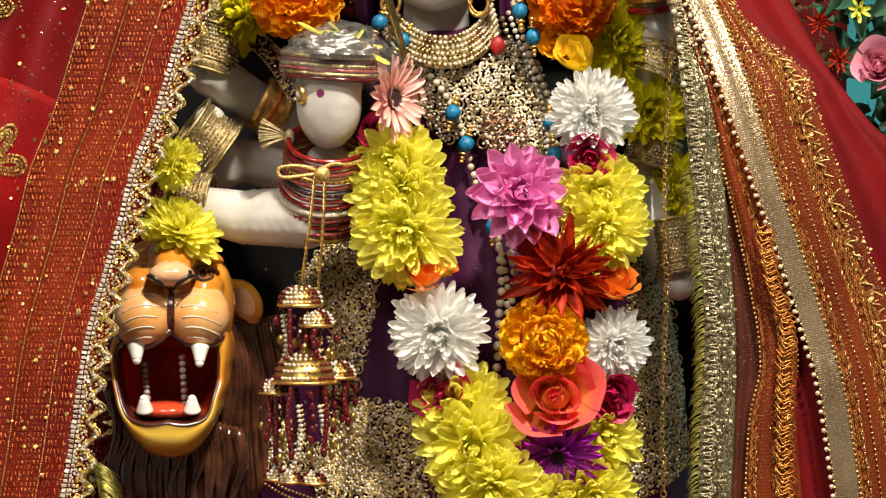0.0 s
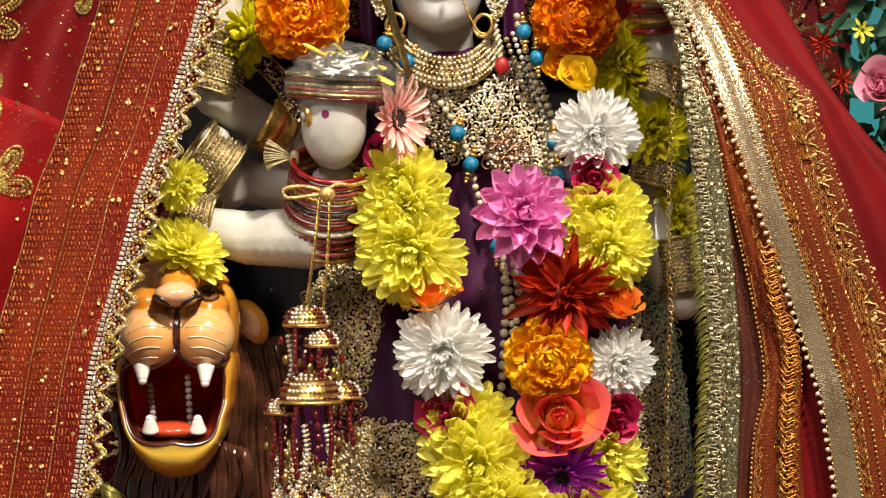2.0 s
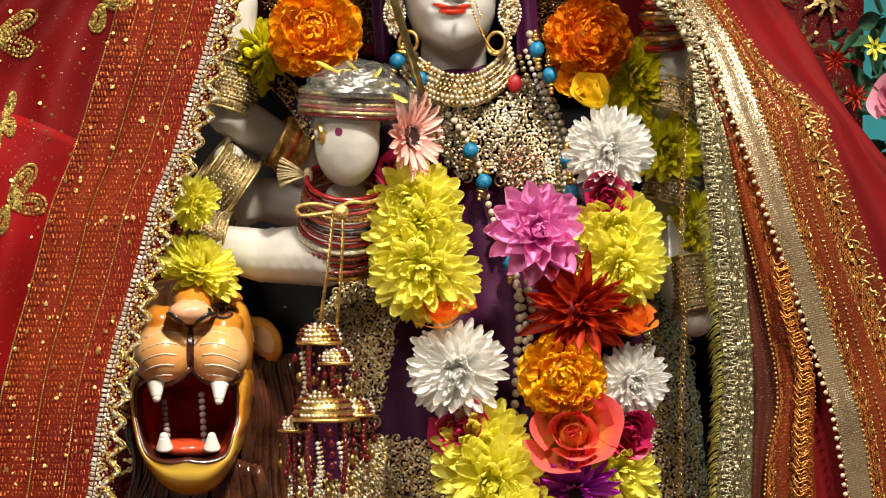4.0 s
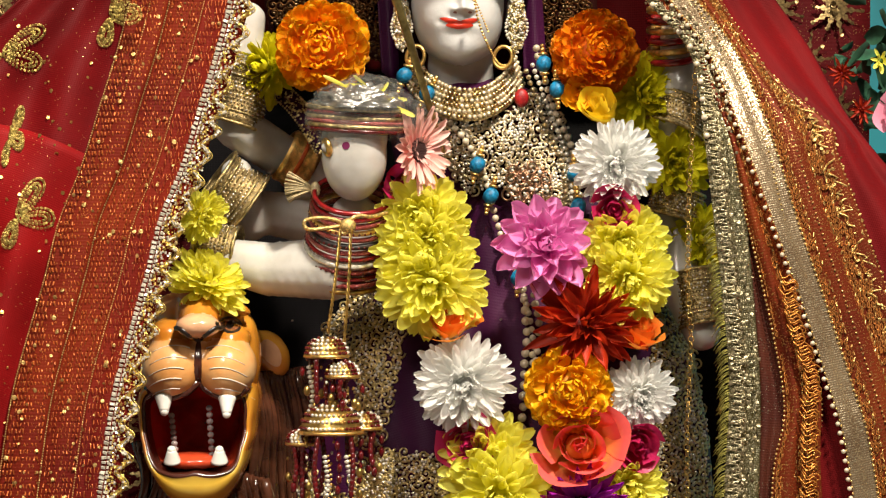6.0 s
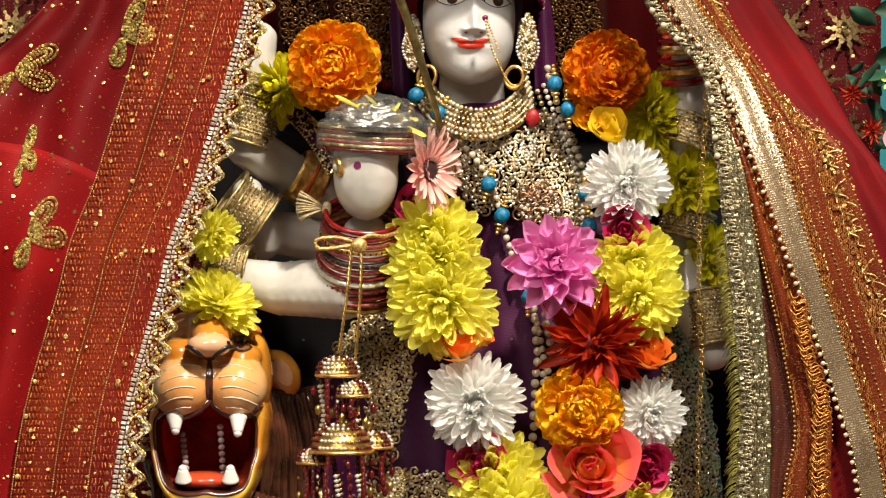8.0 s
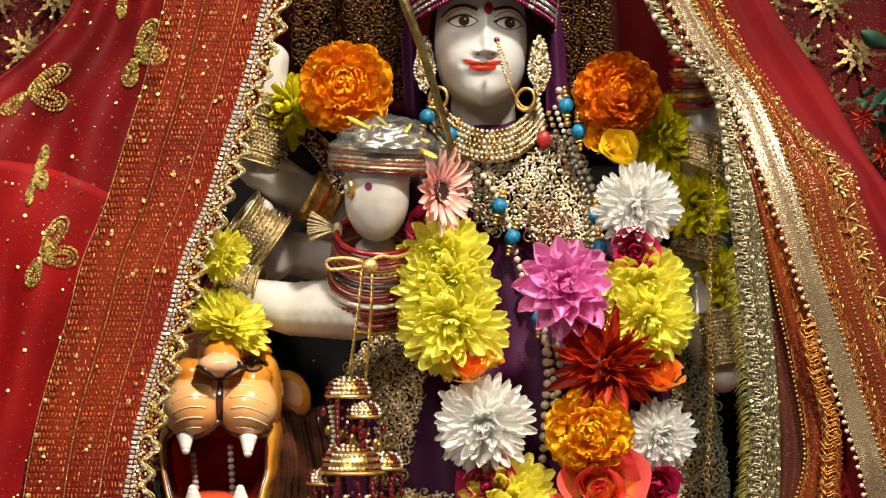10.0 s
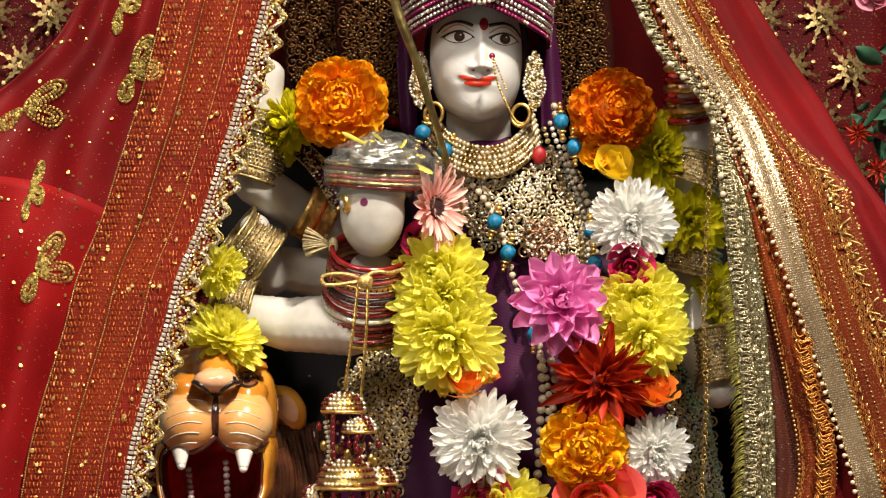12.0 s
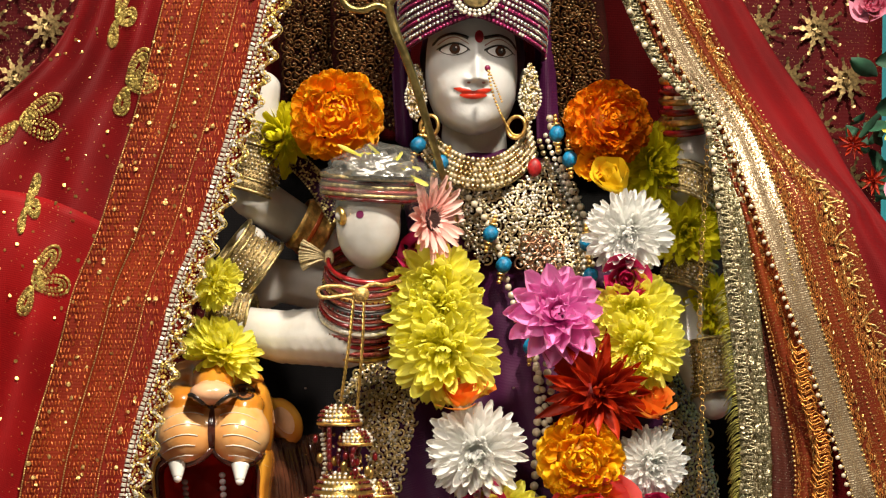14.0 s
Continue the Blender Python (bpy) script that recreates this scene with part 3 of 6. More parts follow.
# ---- lion ----
LION_FACE = [
    ((-0.2066, 2.455, 1.2640), (0.0500002, 0.06, 0.0400002), (0, 0, 0), 0),
    ((-0.2075, 2.43, 1.2880), (0.0420002, 0.04, 0.0200001), (0, 0, 0), 0),
    ((-0.2035, 2.415, 1.2940), (-0.2020, 2.380, 1.2815), 0.0235001, 0.0180001, 0),
    ((-0.2270, 2.387, 1.2400), (0.0270001, 0.032, 0.0275001), (0, -14, 0), 1),
    ((-0.1800, 2.387, 1.2410), (0.0260001, 0.032, 0.0275001), (0, 14, 0), 1),
    ((-0.2030, 2.390, 1.2480), (0.0140001, 0.025, 0.0200001), (0, 0, 0), 1),
    ((-0.2022, 2.362, 1.2770), (0.0200001, 0.016, 0.0105001), (0, 0, 0), 9),
    ((-0.2300, 2.400, 1.2690), (0.0180001, 0.028, 0.0140001), (0, 0, 0), 0),
    ((-0.1770, 2.400, 1.2660), (0.0170001, 0.028, 0.0120001), (0, 0, 0), 0),
    ((-0.1760, 2.405, 1.2925), (0.0170001, 0.016, 0.0060001), (0, 22, 0), 0),
    ((-0.1640, 2.435, 1.2480), (0.0100001, 0.036, 0.0360001), (0, 0, 0), 0),
]
LION_BACK = [
    ((-0.1478, 2.475, 1.2490), (0.0165001, 0.010, 0.0235001), (0, -32, 20), 0),
    ((-0.1600, 2.480, 1.2490), (0.0165001, 0.012, 0.0165001), (0, 0, 0), 0),
    ((-0.1972, 2.535, 1.1126), (0.0700003, 0.05, 0.0950004), (0, 0, 0), 4),
]
lv, lf, ls = melt(LION_FACE + LION_BACK, 0.0022, 9)
# jaw, lips and the hollow mouth: rings lofted between the rim of the mouth and the outline of the jaw
JAW_X, JAW_Z = -0.2058, 1.1874
_ang = np.linspace(0, 2 * math.pi, 96, endpoint=False)


def outline(points):
    """Radius by angle of a closed outline given as (x, z) in millimetres."""
    t = [math.atan2(z, x) % (2 * math.pi) for x, z in points]
    order = np.argsort(t)
    t, r = np.array(t)[order], np.array([math.hypot(*points[k]) for k in order])
    fit = np.interp(_ang, np.concatenate([t - 2 * math.pi, t, t + 2 * math.pi]), np.tile(r, 3))
    for _ in range(2):
        fit = 0.25 * np.roll(fit, 1) + 0.5 * fit + 0.25 * np.roll(fit, -1)
    return fit / 1000


RIM = outline([(40, 8), (39, 28), (26, 34), (0, 40), (-26, 34), (-44, 28), (-45, 8), (-41, -12), (-33, -32), (0, -34), (32, -32), (37, -14)])
JAW = outline([(49, 8), (50, 38), (30, 52), (0, 60), (-30, 52), (-52, 34), (-52, 8), (-49, -12), (-39, -38), (-20, -63), (0, -69), (18, -65), (36, -42), (44, -18)])
down = np.clip(-np.sin(_ang), 0, 1)
RIM_Y = 2.394 - 0.026 * down
rings_ = [(0.02 * RIM, 2.478 + 0 * RIM, 3), (0.5 * RIM, 2.474 + 0 * RIM, 3), (0.8 * RIM, 2.45 - 0.02 * down, 3), (0.93 * RIM, 2.42 - 0.024 * down, 6), (0.965 * RIM, RIM_Y + 0.004, 5), (1.0 * RIM, RIM_Y - 0.0035, 5), (RIM + 0.0025, RIM_Y - 0.003, 5)]
for mix, dy in ((0.12, -0.002), (0.3, -0.004), (0.5, -0.003), (0.7, 0.003), (0.87, 0.014), (1.0, 0.034), (0.97, 0.075)):
    rings_.append((RIM + (JAW - RIM) * mix, RIM_Y + dy, 0))
lion = Heap()
lion.v.append(lv)
lion.f += lf
lion.m += list(ls)
lion.n += len(lv)
jv, jf, js = [], [], []
for k, (rad, depth, slot) in enumerate(rings_):
    jv += [(JAW_X + r * math.cos(a), y, JAW_Z + r * math.sin(a)) for r, y, a in zip(rad, depth, _ang)]
    if k:
        for i in range(96):
            j = (i + 1) % 96
            jf.append([(k - 1) * 96 + i, (k - 1) * 96 + j, k * 96 + j, k * 96 + i])
            low = math.sin(_ang[i]) < -0.35 + 0.12 * math.sin(7 * _ang[i])
            js.append(slot if slot else (2 if low else 0))
            if slot == 6 and math.sin(_ang[i]) > -0.4:
                js[-1] = 3
lion.v.append(np.array(jv))
lion.f += [[q + lion.n for q in f] for f in jf]
lion.m += js
lion.n += len(jv)
lion_tree = BVHTree.FromPolygons([tuple(p) for p in lv] + [tuple(p) for p in jv], lf + [[q + len(lv) for q in f] for f in jf])
# mouth: dark lips, tongue, fangs and the rows of small teeth
for pts in (((-0.2490, 1.2235), (-0.2400, 1.2165), (-0.2260, 1.2160), (-0.2120, 1.2215), (-0.2035, 1.2300)), ((-0.2035, 1.2300), (-0.1950, 1.2215), (-0.1820, 1.2165), (-0.1690, 1.2175), (-0.1620, 1.2250))):
    p = spline([(x, 2.4, z) for x, z in pts], 24)
    for q in p:
        q[1] = front_of(lion_tree, q[0], q[2]) + 0.0012
    lion.tube(p, 0.0032, 0.0036, sides=8, n=24, slot=5)
lion.bead((-0.2080, 2.405, 1.1600), (0.0300001, 0.034, 0.00800003), 6, True)
FANGS = [((-0.2322, 2.372, 1.2168), (-0.2312, 2.366, 1.2045)), ((-0.1785, 2.372, 1.2159), (-0.1785, 2.366, 1.2025)), ((-0.2255, 2.378, 1.1609), (-0.2258, 2.374, 1.1715)), ((-0.1855, 2.378, 1.161), (-0.1853, 2.374, 1.1715))]
for a, b in FANGS:
    lion.tube([a, tuple((p + q) / 2 for p, q in zip(a, b)), b], 0.00780003, 0.00380001, sides=12, n=8, slot=7)
    lion.bead(b, 0.00385001, 7, True)
for k in range(8):
    s = k / 7
    for a, b in (((-0.1961, 2.4, 1.2055), (-0.1932, 2.395, 1.1658)), ((-0.2288, 2.405, 1.1988), (-0.2244, 2.395, 1.1658))):
        lion.bead([p + (q - p) * s for p, q in zip(a, b)], (0.00300001, 0.00300001, 0.00275001), 8, True)
# nose pad, nostrils, the line under the nose, eyes and whisker strokes
def drawn(pts, r0, r1, slot):
    p = spline([(x, 2.4, z) for x, z in pts], 18)
    for q in p:
        q[1] = front_of(lion_tree, q[0], q[2]) + r0 * 0.4
    lion.tube(p, r0, r1, sides=6, n=18, slot=slot)


drawn(((-0.2235, 1.2742), (-0.2185, 1.2756), (-0.2130, 1.2728), (-0.2085, 1.2690)), 0.0018, 0.0026, 10)
drawn(((-0.1815, 1.2748), (-0.1865, 1.2758), (-0.1915, 1.2728), (-0.1965, 1.2690)), 0.0018, 0.0026, 10)
decal(lion, lion_tree, (-0.2027, 2.475, 1.2450), oval(0.00320001, 0.0220001, 18, 0), 5, 0.0008)
drawn(((-0.2085, 1.2690), (-0.2030, 1.2640), (-0.1965, 1.2690)), 0.0016, 0.0016, 5)
decal(lion, lion_tree, (-0.1775, 2.475, 1.2775), oval(0.0102, 0.00660002, 18, 0.35, -22), 10, 0.0008)
decal(lion, lion_tree, (-0.1772, 2.475, 1.2775), oval(0.00780003, 0.00470002, 18, 0.3, -22), 11, 0.0014)
decal(lion, lion_tree, (-0.1772, 2.475, 1.2778), oval(0.00350001, 0.00350001), 10, 0.002)
# pale dot laid on the eye in place of a reflected highlight
decal(lion, lion_tree, (-0.1756, 2.475, 1.2796), oval(0.0009, 0.0009), 7, 0.0026)
decal(lion, lion_tree, (-0.1465, 2.475, 1.2500), oval(0.00750003, 0.0135, 16, 0.2, 28), 9, 0.0006)
for side in (-1, 1):
    for k in range(5):
        c = (-0.2030, 2.475, 1.2536)
        x0, z0 = c[0] + side * (0.007 + 0.002 * k), c[2] - 0.0085 * k + 0.003
        pts = []
        for s in np.linspace(0, 1, 10):
            x, z = x0 + side * 0.031 * s, z0 + 0.004 * (1 - (2 * s - 0.8) ** 2) - 0.002 * k * s
            pts.append((x, front_of(lion_tree, x, z) - 0.0002, z))
        lion.tube(pts, 0.0007, 0.0003, sides=5, n=10, slot=12)
# mane of carved locks
rng = random.Random(4)
for k in range(70):
    s = k / 69
    if s < 0.6:
        a = s / 0.6
        top = np.array((-0.1648, 2.455, 1.2328)) * (1 - a) + np.array((-0.1204, 2.505, 1.2356)) * a
        run = np.array((0.012 + 0.01 * a, -0.004, -0.16))
    else:
        a = (s - 0.6) / 0.4
        top = np.array((-0.268, 2.455, 1.1733)) * (1 - a) + np.array((-0.1507, 2.43, 1.1413)) * a
        run = np.array((0.004, 0.0, -0.1))
    pts = [top, top + run * 0.3 + np.array((rng.uniform(0, 0.008), -0.006, 0)), top + run * 0.65 + np.array((rng.uniform(-0.008, 0.004), -0.004, 0)), top + run * rng.uniform(0.9, 1.15)]
    lion.tube(pts, rng.uniform(0.004, 0.006), 0.002, sides=6, n=14, slot=4)
M_EYEGLASS = mat("amber_eye_paint", (0.18, 0.07, 0.03), 0.15, vary=0.3, coat=0.6)
M_MOLAR = mat("small_tooth_paint", (0.3, 0.24, 0.24), 0.25, vary=0.2)
M_NOSE = mat("nose_paint", (0.66, 0.36, 0.2), 0.25, vary=0.15, coat=0.4)
tagged(new("lion_statue", lion.mesh("lion_statue", [M_LION, M_MUZZLE, M_JAW, M_MOUTH, M_MANE, M_LIPDARK, M_TONGUE, M_TOOTH, M_MOLAR, M_NOSE, M_INK, M_EYEGLASS, M_WHISKER])),
       "painted carved lion head with an open roaring mouth and brown mane", "statue")


# ---- flowers ----
def petal_mesh(name, L, W, material, cup=0.2, curl=0.2, tip=2.0, root=0.35, ruffle=0.0, nu=6, nv=4):
    """A petal from the origin along +X, face up: W wide, with a cupped section, a lengthwise curl and a rounded or pointed tip."""
    rows, uvs = [], []
    for i in range(nu + 1):
        s = 1 - (1 - i / nu) ** 1.7
        w = W / 2 * (root + (1 - root) * math.sin(min(1, s * 1.35) * math.pi / 2)) * max(0.06, 1 - s**(tip * 2)) ** 0.5
        for j in range(nv + 1):
            c = 2 * j / nv - 1
            x = L * s - (0.08 * L * c * c * s if tip < 2.5 else 0)
            z = curl * L * s * s + cup * W * c * c * (0.3 + 0.7 * s) + ruffle * L * s * s * math.sin(j * 2.6 + i * 0.9)
            rows.append((x, w * c, z))
            uvs.append((s, 0.5 + c / 2))
    f = []
    for i in range(nu):
        for j in range(nv):
            a = i * (nv + 1) + j
            f.append((a, a + nv + 1, a + nv + 2, a + 1))
    return lay(name, rows, f, material, uvs)


def facing(at, tilt=0.0, turn=0.0, spin=0.0):
    """A flower's pose: its axis to the front, tilted up and turned to its right by degrees."""
    return Matrix.Translation(at) @ pose(0, 0, 0, 0, 0, turn) @ pose(0, 0, 0, 90 - tilt, 0, 0) @ pose(0, 0, 0, 0, 0, spin)


def bloom(name, label, at, layers, meshes, core, core_mat, tilt=0, turn=0, seed=1, jitter=6, squash=(1, 1, 1), group="", base=0.0, category="flower"):
    """layers: (count, elevation, length) rings of petals on a core ball."""
    rng = random.Random(seed)
    ob = thing(name, label, category, (0, 0, 0), group)
    ob.matrix_basis = facing(at, tilt, turn) @ Matrix.Diagonal((*squash, 1)) @ pose(0, 0, 0, 0, 0, rng.uniform(0, 360))
    if core:
        h = Heap()
        h.bead((0, 0, 0), (core, core, core * 0.8), 0, True)
        part("flower_core", h.mesh("flower_core", core_mat), ob, local=Matrix.Identity(4))
    for k, (count, elev, size) in enumerate(layers):
        for i in range(count):
            az = 360 * (i + 0.5 * (k % 2)) / count + rng.uniform(-jitter, jitter)
            e = elev + rng.uniform(-jitter, jitter)
            sc = size * rng.uniform(0.88, 1.1)
            m = pose(0, 0, 0, 0, 0, az) @ pose(0, 0, 0, 0, -e, 0) @ pose(base * size, 0, 0, rng.uniform(-12, 12), 0, 0) @ Matrix.Diagonal((sc, sc * rng.uniform(0.9, 1.1), sc, 1))
            part("petal", rng.choice(meshes), ob, local=m)
    return ob


def mum_set(material, widths=(0.27, 0.31, 0.35)):
    return [petal_mesh("petal", 1.0, w, material, 0.28, c, 3.2, 0.42, 0.0, 8, 4) for c, w in zip((0.0, 0.16, 0.34), widths)]


MUM = {"yellow": mum_set(PET_YELLOW), "white": mum_set(PET_WHITE, (0.19, 0.22, 0.25)), "lime": mum_set(PET_LIME)}


def mum(colour, label, at, r, tilt=10, turn=0, seed=1, squash=(1, 1, 1)):
    q = (0.78 if colour == "white" else 0.86) * r
    thin = 1.75 if colour == "white" else 1.0
    rings = ((10, -50, 0.9), (14, -34, 0.98), (16, -20, 1.04), (17, -7, 1.06), (17, 6, 1.04), (17, 18, 1.0), (16, 30, 0.95), (14, 42, 0.9), (12, 54, 0.84), (9, 66, 0.78), (6, 78, 0.72))
    layers = [(int(n * thin), e, k * q) for n, e, k in rings]
    return bloom("chrysanthemum", label, at, layers, MUM[colour], 0.4 * r, MUM[colour][0].materials[0], tilt, turn, seed, 10, squash, "flowers of the garland", 0.2)



def marigold_set(material):
    return [petal_mesh("petal", 1.0, 0.85, material, k, c, 3.2, 0.45, 0.07, 5, 7) for c, k in ((0.05, 0.3), (0.3, 0.22), (0.45, -0.2))]


MARI = {"orange": marigold_set(PET_ORANGE), "amber": marigold_set(PET_AMBER), "deep": marigold_set(PET_SHADED_DEEP)}


def marigold(colour, label, at, r, tilt=5, turn=0, seed=1, squash=(1, 1, 1)):
    q = 0.36 * r
    layers = [(18, -52, q), (22, -38, q), (24, -24, q), (26, -11, q), (26, 2, q), (25, 15, q), (23, 28, q), (20, 40, q), (17, 52, q), (13, 63, q), (9, 74, q), (5, 85, q)]
    return bloom("marigold", label, at, layers, MARI[colour], 0.5 * r, MARI[colour][0].materials[0], tilt, turn, seed, 13, squash, "flowers of the garland", 1.7)


DAHLIA = [petal_mesh("petal", 1.0, 0.5, PET_PINK, 0.35, c, 2.1, 0.35) for c in (0.05, 0.18, 0.3)]
DAHLIA_RED = [petal_mesh("petal", 1.0, 0.25, PET_RED, 0.45, c, 1.6, 0.4, 0.03) for c in (-0.1, 0.08, 0.25)]
GERB = [petal_mesh("petal", 1.0, 0.2, PET_SALMON, 0.25, c, 3.0, 0.45) for c in (0.0, 0.06)]
GERB_PURPLE = [petal_mesh("petal", 1.0, 0.2, PET_PURPLE, 0.3, c, 2.2, 0.45) for c in (0.0, 0.1)]
YELLOW_FULL, WHITE_FULL = "yellow chrysanthemum with dense strap petals in the garland", "white chrysanthemum with incurved petals in the garland"
LIME_FULL = "greenish yellow chrysanthemum tucked behind the garland"

mum("yellow", YELLOW_FULL, (-0.0126, 2.375, 1.3657), 0.0390001, -1, -10, 1, (1, 1, 1))
mum("yellow", YELLOW_FULL, (-0.0106, 2.37, 1.341), 0.0410002, -8, 0, 2)
mum("yellow", YELLOW_FULL, (-0.0057, 2.365, 1.3126), 0.0430002, -11, 0, 3)
mum("white", WHITE_FULL, (0.0215, 2.355, 1.2296), 0.0420002, -7, 0, 4, (1.0, 1.02, 1))
mum("yellow", YELLOW_FULL, (0.0432, 2.365, 1.164), 0.0380001, -3, 0, 5)
mum("yellow", YELLOW_FULL, (0.0517, 2.355, 1.135), 0.0440002, -6, 0, 6)
mum("yellow", YELLOW_FULL, (0.0659, 2.35, 1.099), 0.0430002, -9, 0, 7)
mum("yellow", YELLOW_FULL, (0.1597, 2.385, 1.1387), 0.0330001, -6, 15, 8)
mum("yellow", YELLOW_FULL, (0.1488, 2.375, 1.0893), 0.0380001, -9, 10, 9)
mum("yellow", YELLOW_FULL, (0.103, 2.365, 1.0784), 0.0380001, -9, 10, 19)
mum("white", WHITE_FULL, (0.1508, 2.385, 1.4142), 0.0380001, -7, 0, 10)
mum("yellow", YELLOW_FULL, (0.1568, 2.385, 1.3463), 0.0360001, -3, 5, 11)
mum("yellow", YELLOW_FULL, (0.1621, 2.375, 1.3163), 0.0360001, -10, 5, 12)
mum("white", WHITE_FULL, (0.1697, 2.375, 1.2185), 0.0330001, -8, 15, 13)
mum("lime", LIME_FULL, (-0.1503, 2.475, 1.5005), 0.0330001, 10, -25, 14, (0.85, 1, 1))
mum("lime", LIME_FULL, (0.1815, 2.475, 1.4781), 0.0350001, 5, 15, 15)
mum("lime", LIME_FULL, (0.2078, 2.475, 1.4179), 0.0330001, 0, 10, 16)
mum("lime", LIME_FULL, (0.2339, 2.485, 1.3497), 0.0310001, 0, 10, 17)
mum("yellow", "bright yellow chrysanthemum laid on the lion's head", (-0.1960, 2.390, 1.3120), 0.0340001, 20, 0, 18, (1.1, 0.62, 1))
mum("yellow", "small yellow chrysanthemum tucked beside the bangles", (-0.2020, 2.385, 1.3700), 0.0240001, 5, 30, 20, (0.75, 1, 1))
marigold("orange", "large orange marigold at the shoulder", (-0.0992, 2.415, 1.5157), 0.0430002, 5, 0, 21)
marigold("deep", "deep orange marigold at the shoulder, petals darkened for shade", (0.137, 2.445, 1.5122), 0.0400002, 5, 10, 22)
marigold("amber", "amber yellow marigold in the garland", (0.11, 2.355, 1.2232), 0.0390001, 0, 0, 23)
bloom("dahlia", "bright pink dahlia in the garland", (0.0896, 2.355, 1.3447), [(14, -12, 0.0420002), (13, 8, 0.0400002), (11, 28, 0.0350001), (8, 50, 0.0280001), (5, 72, 0.0220001)], DAHLIA, 0.0140001, PET_PINK, 15, 5, 24, 6, group="flowers of the garland")
bloom("dahlia", "dark orange red spiky dahlia in the garland", (0.1233, 2.36, 1.2785), [(14, -30, 0.0500002), (15, -5, 0.0560002), (14, 15, 0.0500002), (12, 35, 0.0440002), (9, 55, 0.0370001), (6, 75, 0.0300001)], DAHLIA_RED, 0.0150001, PET_RED, 10, 10, 25, 10, (0.9, 1.0, 1), group="flowers of the garland")
gerbera = bloom("gerbera", "salmon pink gerbera with a dark centre", (-0.0192, 2.355, 1.425), [(24, 10, 0.0370001), (22, 20, 0.0330001), (16, 36, 0.0160001)], GERB, 0, None, 0, 54, 26, 4, (1, 1, 1), category="flower")
h = Heap()
for k in range(140):
    a, r = k * 2.4, 0.01 * math.sqrt(k / 140)
    h.bead((r * math.cos(a), r * math.sin(a), 0.00450002), (0.001, 0.001, 0.00250001))
part("flower_core", h.mesh("flower_core", mat("gerbera_core", (0.05, 0.012, 0.01), 0.6)), gerbera, "dark brown centre", local=Matrix.Identity(4))
purple = bloom("gerbera", "deep purple gerbera low in the garland", (0.1214, 2.357, 1.1269), [(22, 4, 0.0420002), (22, 16, 0.0400002), (16, 36, 0.0220001)], GERB_PURPLE, 0, None, -28, 0, 27, 5, (1, 1, 1), "flowers of the garland")
h = Heap()
for k in range(120):
    a, r = k * 2.4, 0.011 * math.sqrt(k / 120)
    h.bead((r * math.cos(a), r * math.sin(a), 0.00450002), (0.001, 0.001, 0.00250001))
part("flower_core", h.mesh("flower_core", mat("purple_core", (0.02, 0.006, 0.02), 0.6)), purple, "dark centre", local=Matrix.Identity(4))


def rose_petal(name, material, r, height, span, lip, shut):
    """A petal of a rose: a curved shell round the axis whose rim rolls outward."""
    rows, uvs, nu, nv = [], [], 7, 10
    for i in range(nu + 1):
        s = i / nu
        for j in range(nv + 1):
            c = 2 * j / nv - 1
            a = span / 2 * c * (0.55 + 0.45 * min(1, s * 1.6))
            rim = 1 - 0.14 * c * c - 0.05 * abs(math.sin(3 * c))
            rr = r * (0.35 + 0.65 * math.sin(s * 1.4)) * (1 + 0.05 * s * s * math.sin(4 * c + 40 * r)) * (1 - 0.5 * shut * s) + lip * max(0, s - 0.55) ** 2 * 4
            rows.append((rr * math.cos(a), rr * math.sin(a), height * rim * (s - lip / r * 0.5 * max(0, s - 0.7) ** 2 * 10)))
            uvs.append((s, 0.5 + c / 2))
    f = []
    for i in range(nu):
        for j in range(nv):
            a = i * (nv + 1) + j
            f.append((a, a + 1, a + nv + 2, a + nv + 1))
    return lay(name, rows, f, material, uvs)


def rose(label, material, at, r, tilt=0, turn=0, seed=1, squash=(1, 1, 1), open_=1.0):
    rng = random.Random(seed)
    ob = thing("rose", label, "flower", (0, 0, 0), "flowers of the garland")
    ob.matrix_basis = facing(at, tilt, turn, rng.uniform(0, 360)) @ Matrix.Diagonal((*squash, 1))
    for k in range(22):
        s = (k + 1) / 22
        rad = r * (0.06 + 0.78 * s)
        me = rose_petal("petal", material, rad, r * (1.02 - 0.22 * s * open_), 2.1 - 0.5 * s, r * 0.13 * s * s * open_, 1 - s)
        part("petal", me, ob, local=pose(0, 0, -0.35 * r, rng.uniform(-9, 9), rng.uniform(-9, 9), k * 137.5 + rng.uniform(-10, 10)))
    part("flower_core", Heap().bead((0, 0, -0.1 * r), (0.3 * r, 0.3 * r, 0.4 * r), 0, True).mesh("flower_core", material), ob, local=Matrix.Identity(4))
    return ob


rose("coral pink rose opening to a yellow heart in the garland", PET_CORAL, (0.1194, 2.35, 1.1763), 0.0470002, 8, 0, 31, (1.0, 0.9, 1))
rose("orange rose with peach petals in the garland", PET_PEACH, (0.0095, 2.36, 1.2770), 0.0300001, 48, 0, 32)
rose("orange rose with peach petals in the garland", PET_PEACH, (0.1711, 2.37, 1.2680), 0.0260001, 48, 20, 33)
rose("magenta rose under a white chrysanthemum", PET_MAGENTA, (0.0264, 2.357, 1.1812), 0.0290001, -12, -10, 34)
rose("magenta rose under a white chrysanthemum", PET_MAGENTA, (0.1671, 2.37, 1.1773), 0.0280001, -12, 10, 35)
rose("magenta rose under a white chrysanthemum", PET_MAGENTA, (0.1484, 2.375, 1.3777), 0.0240001, -12, 0, 36)
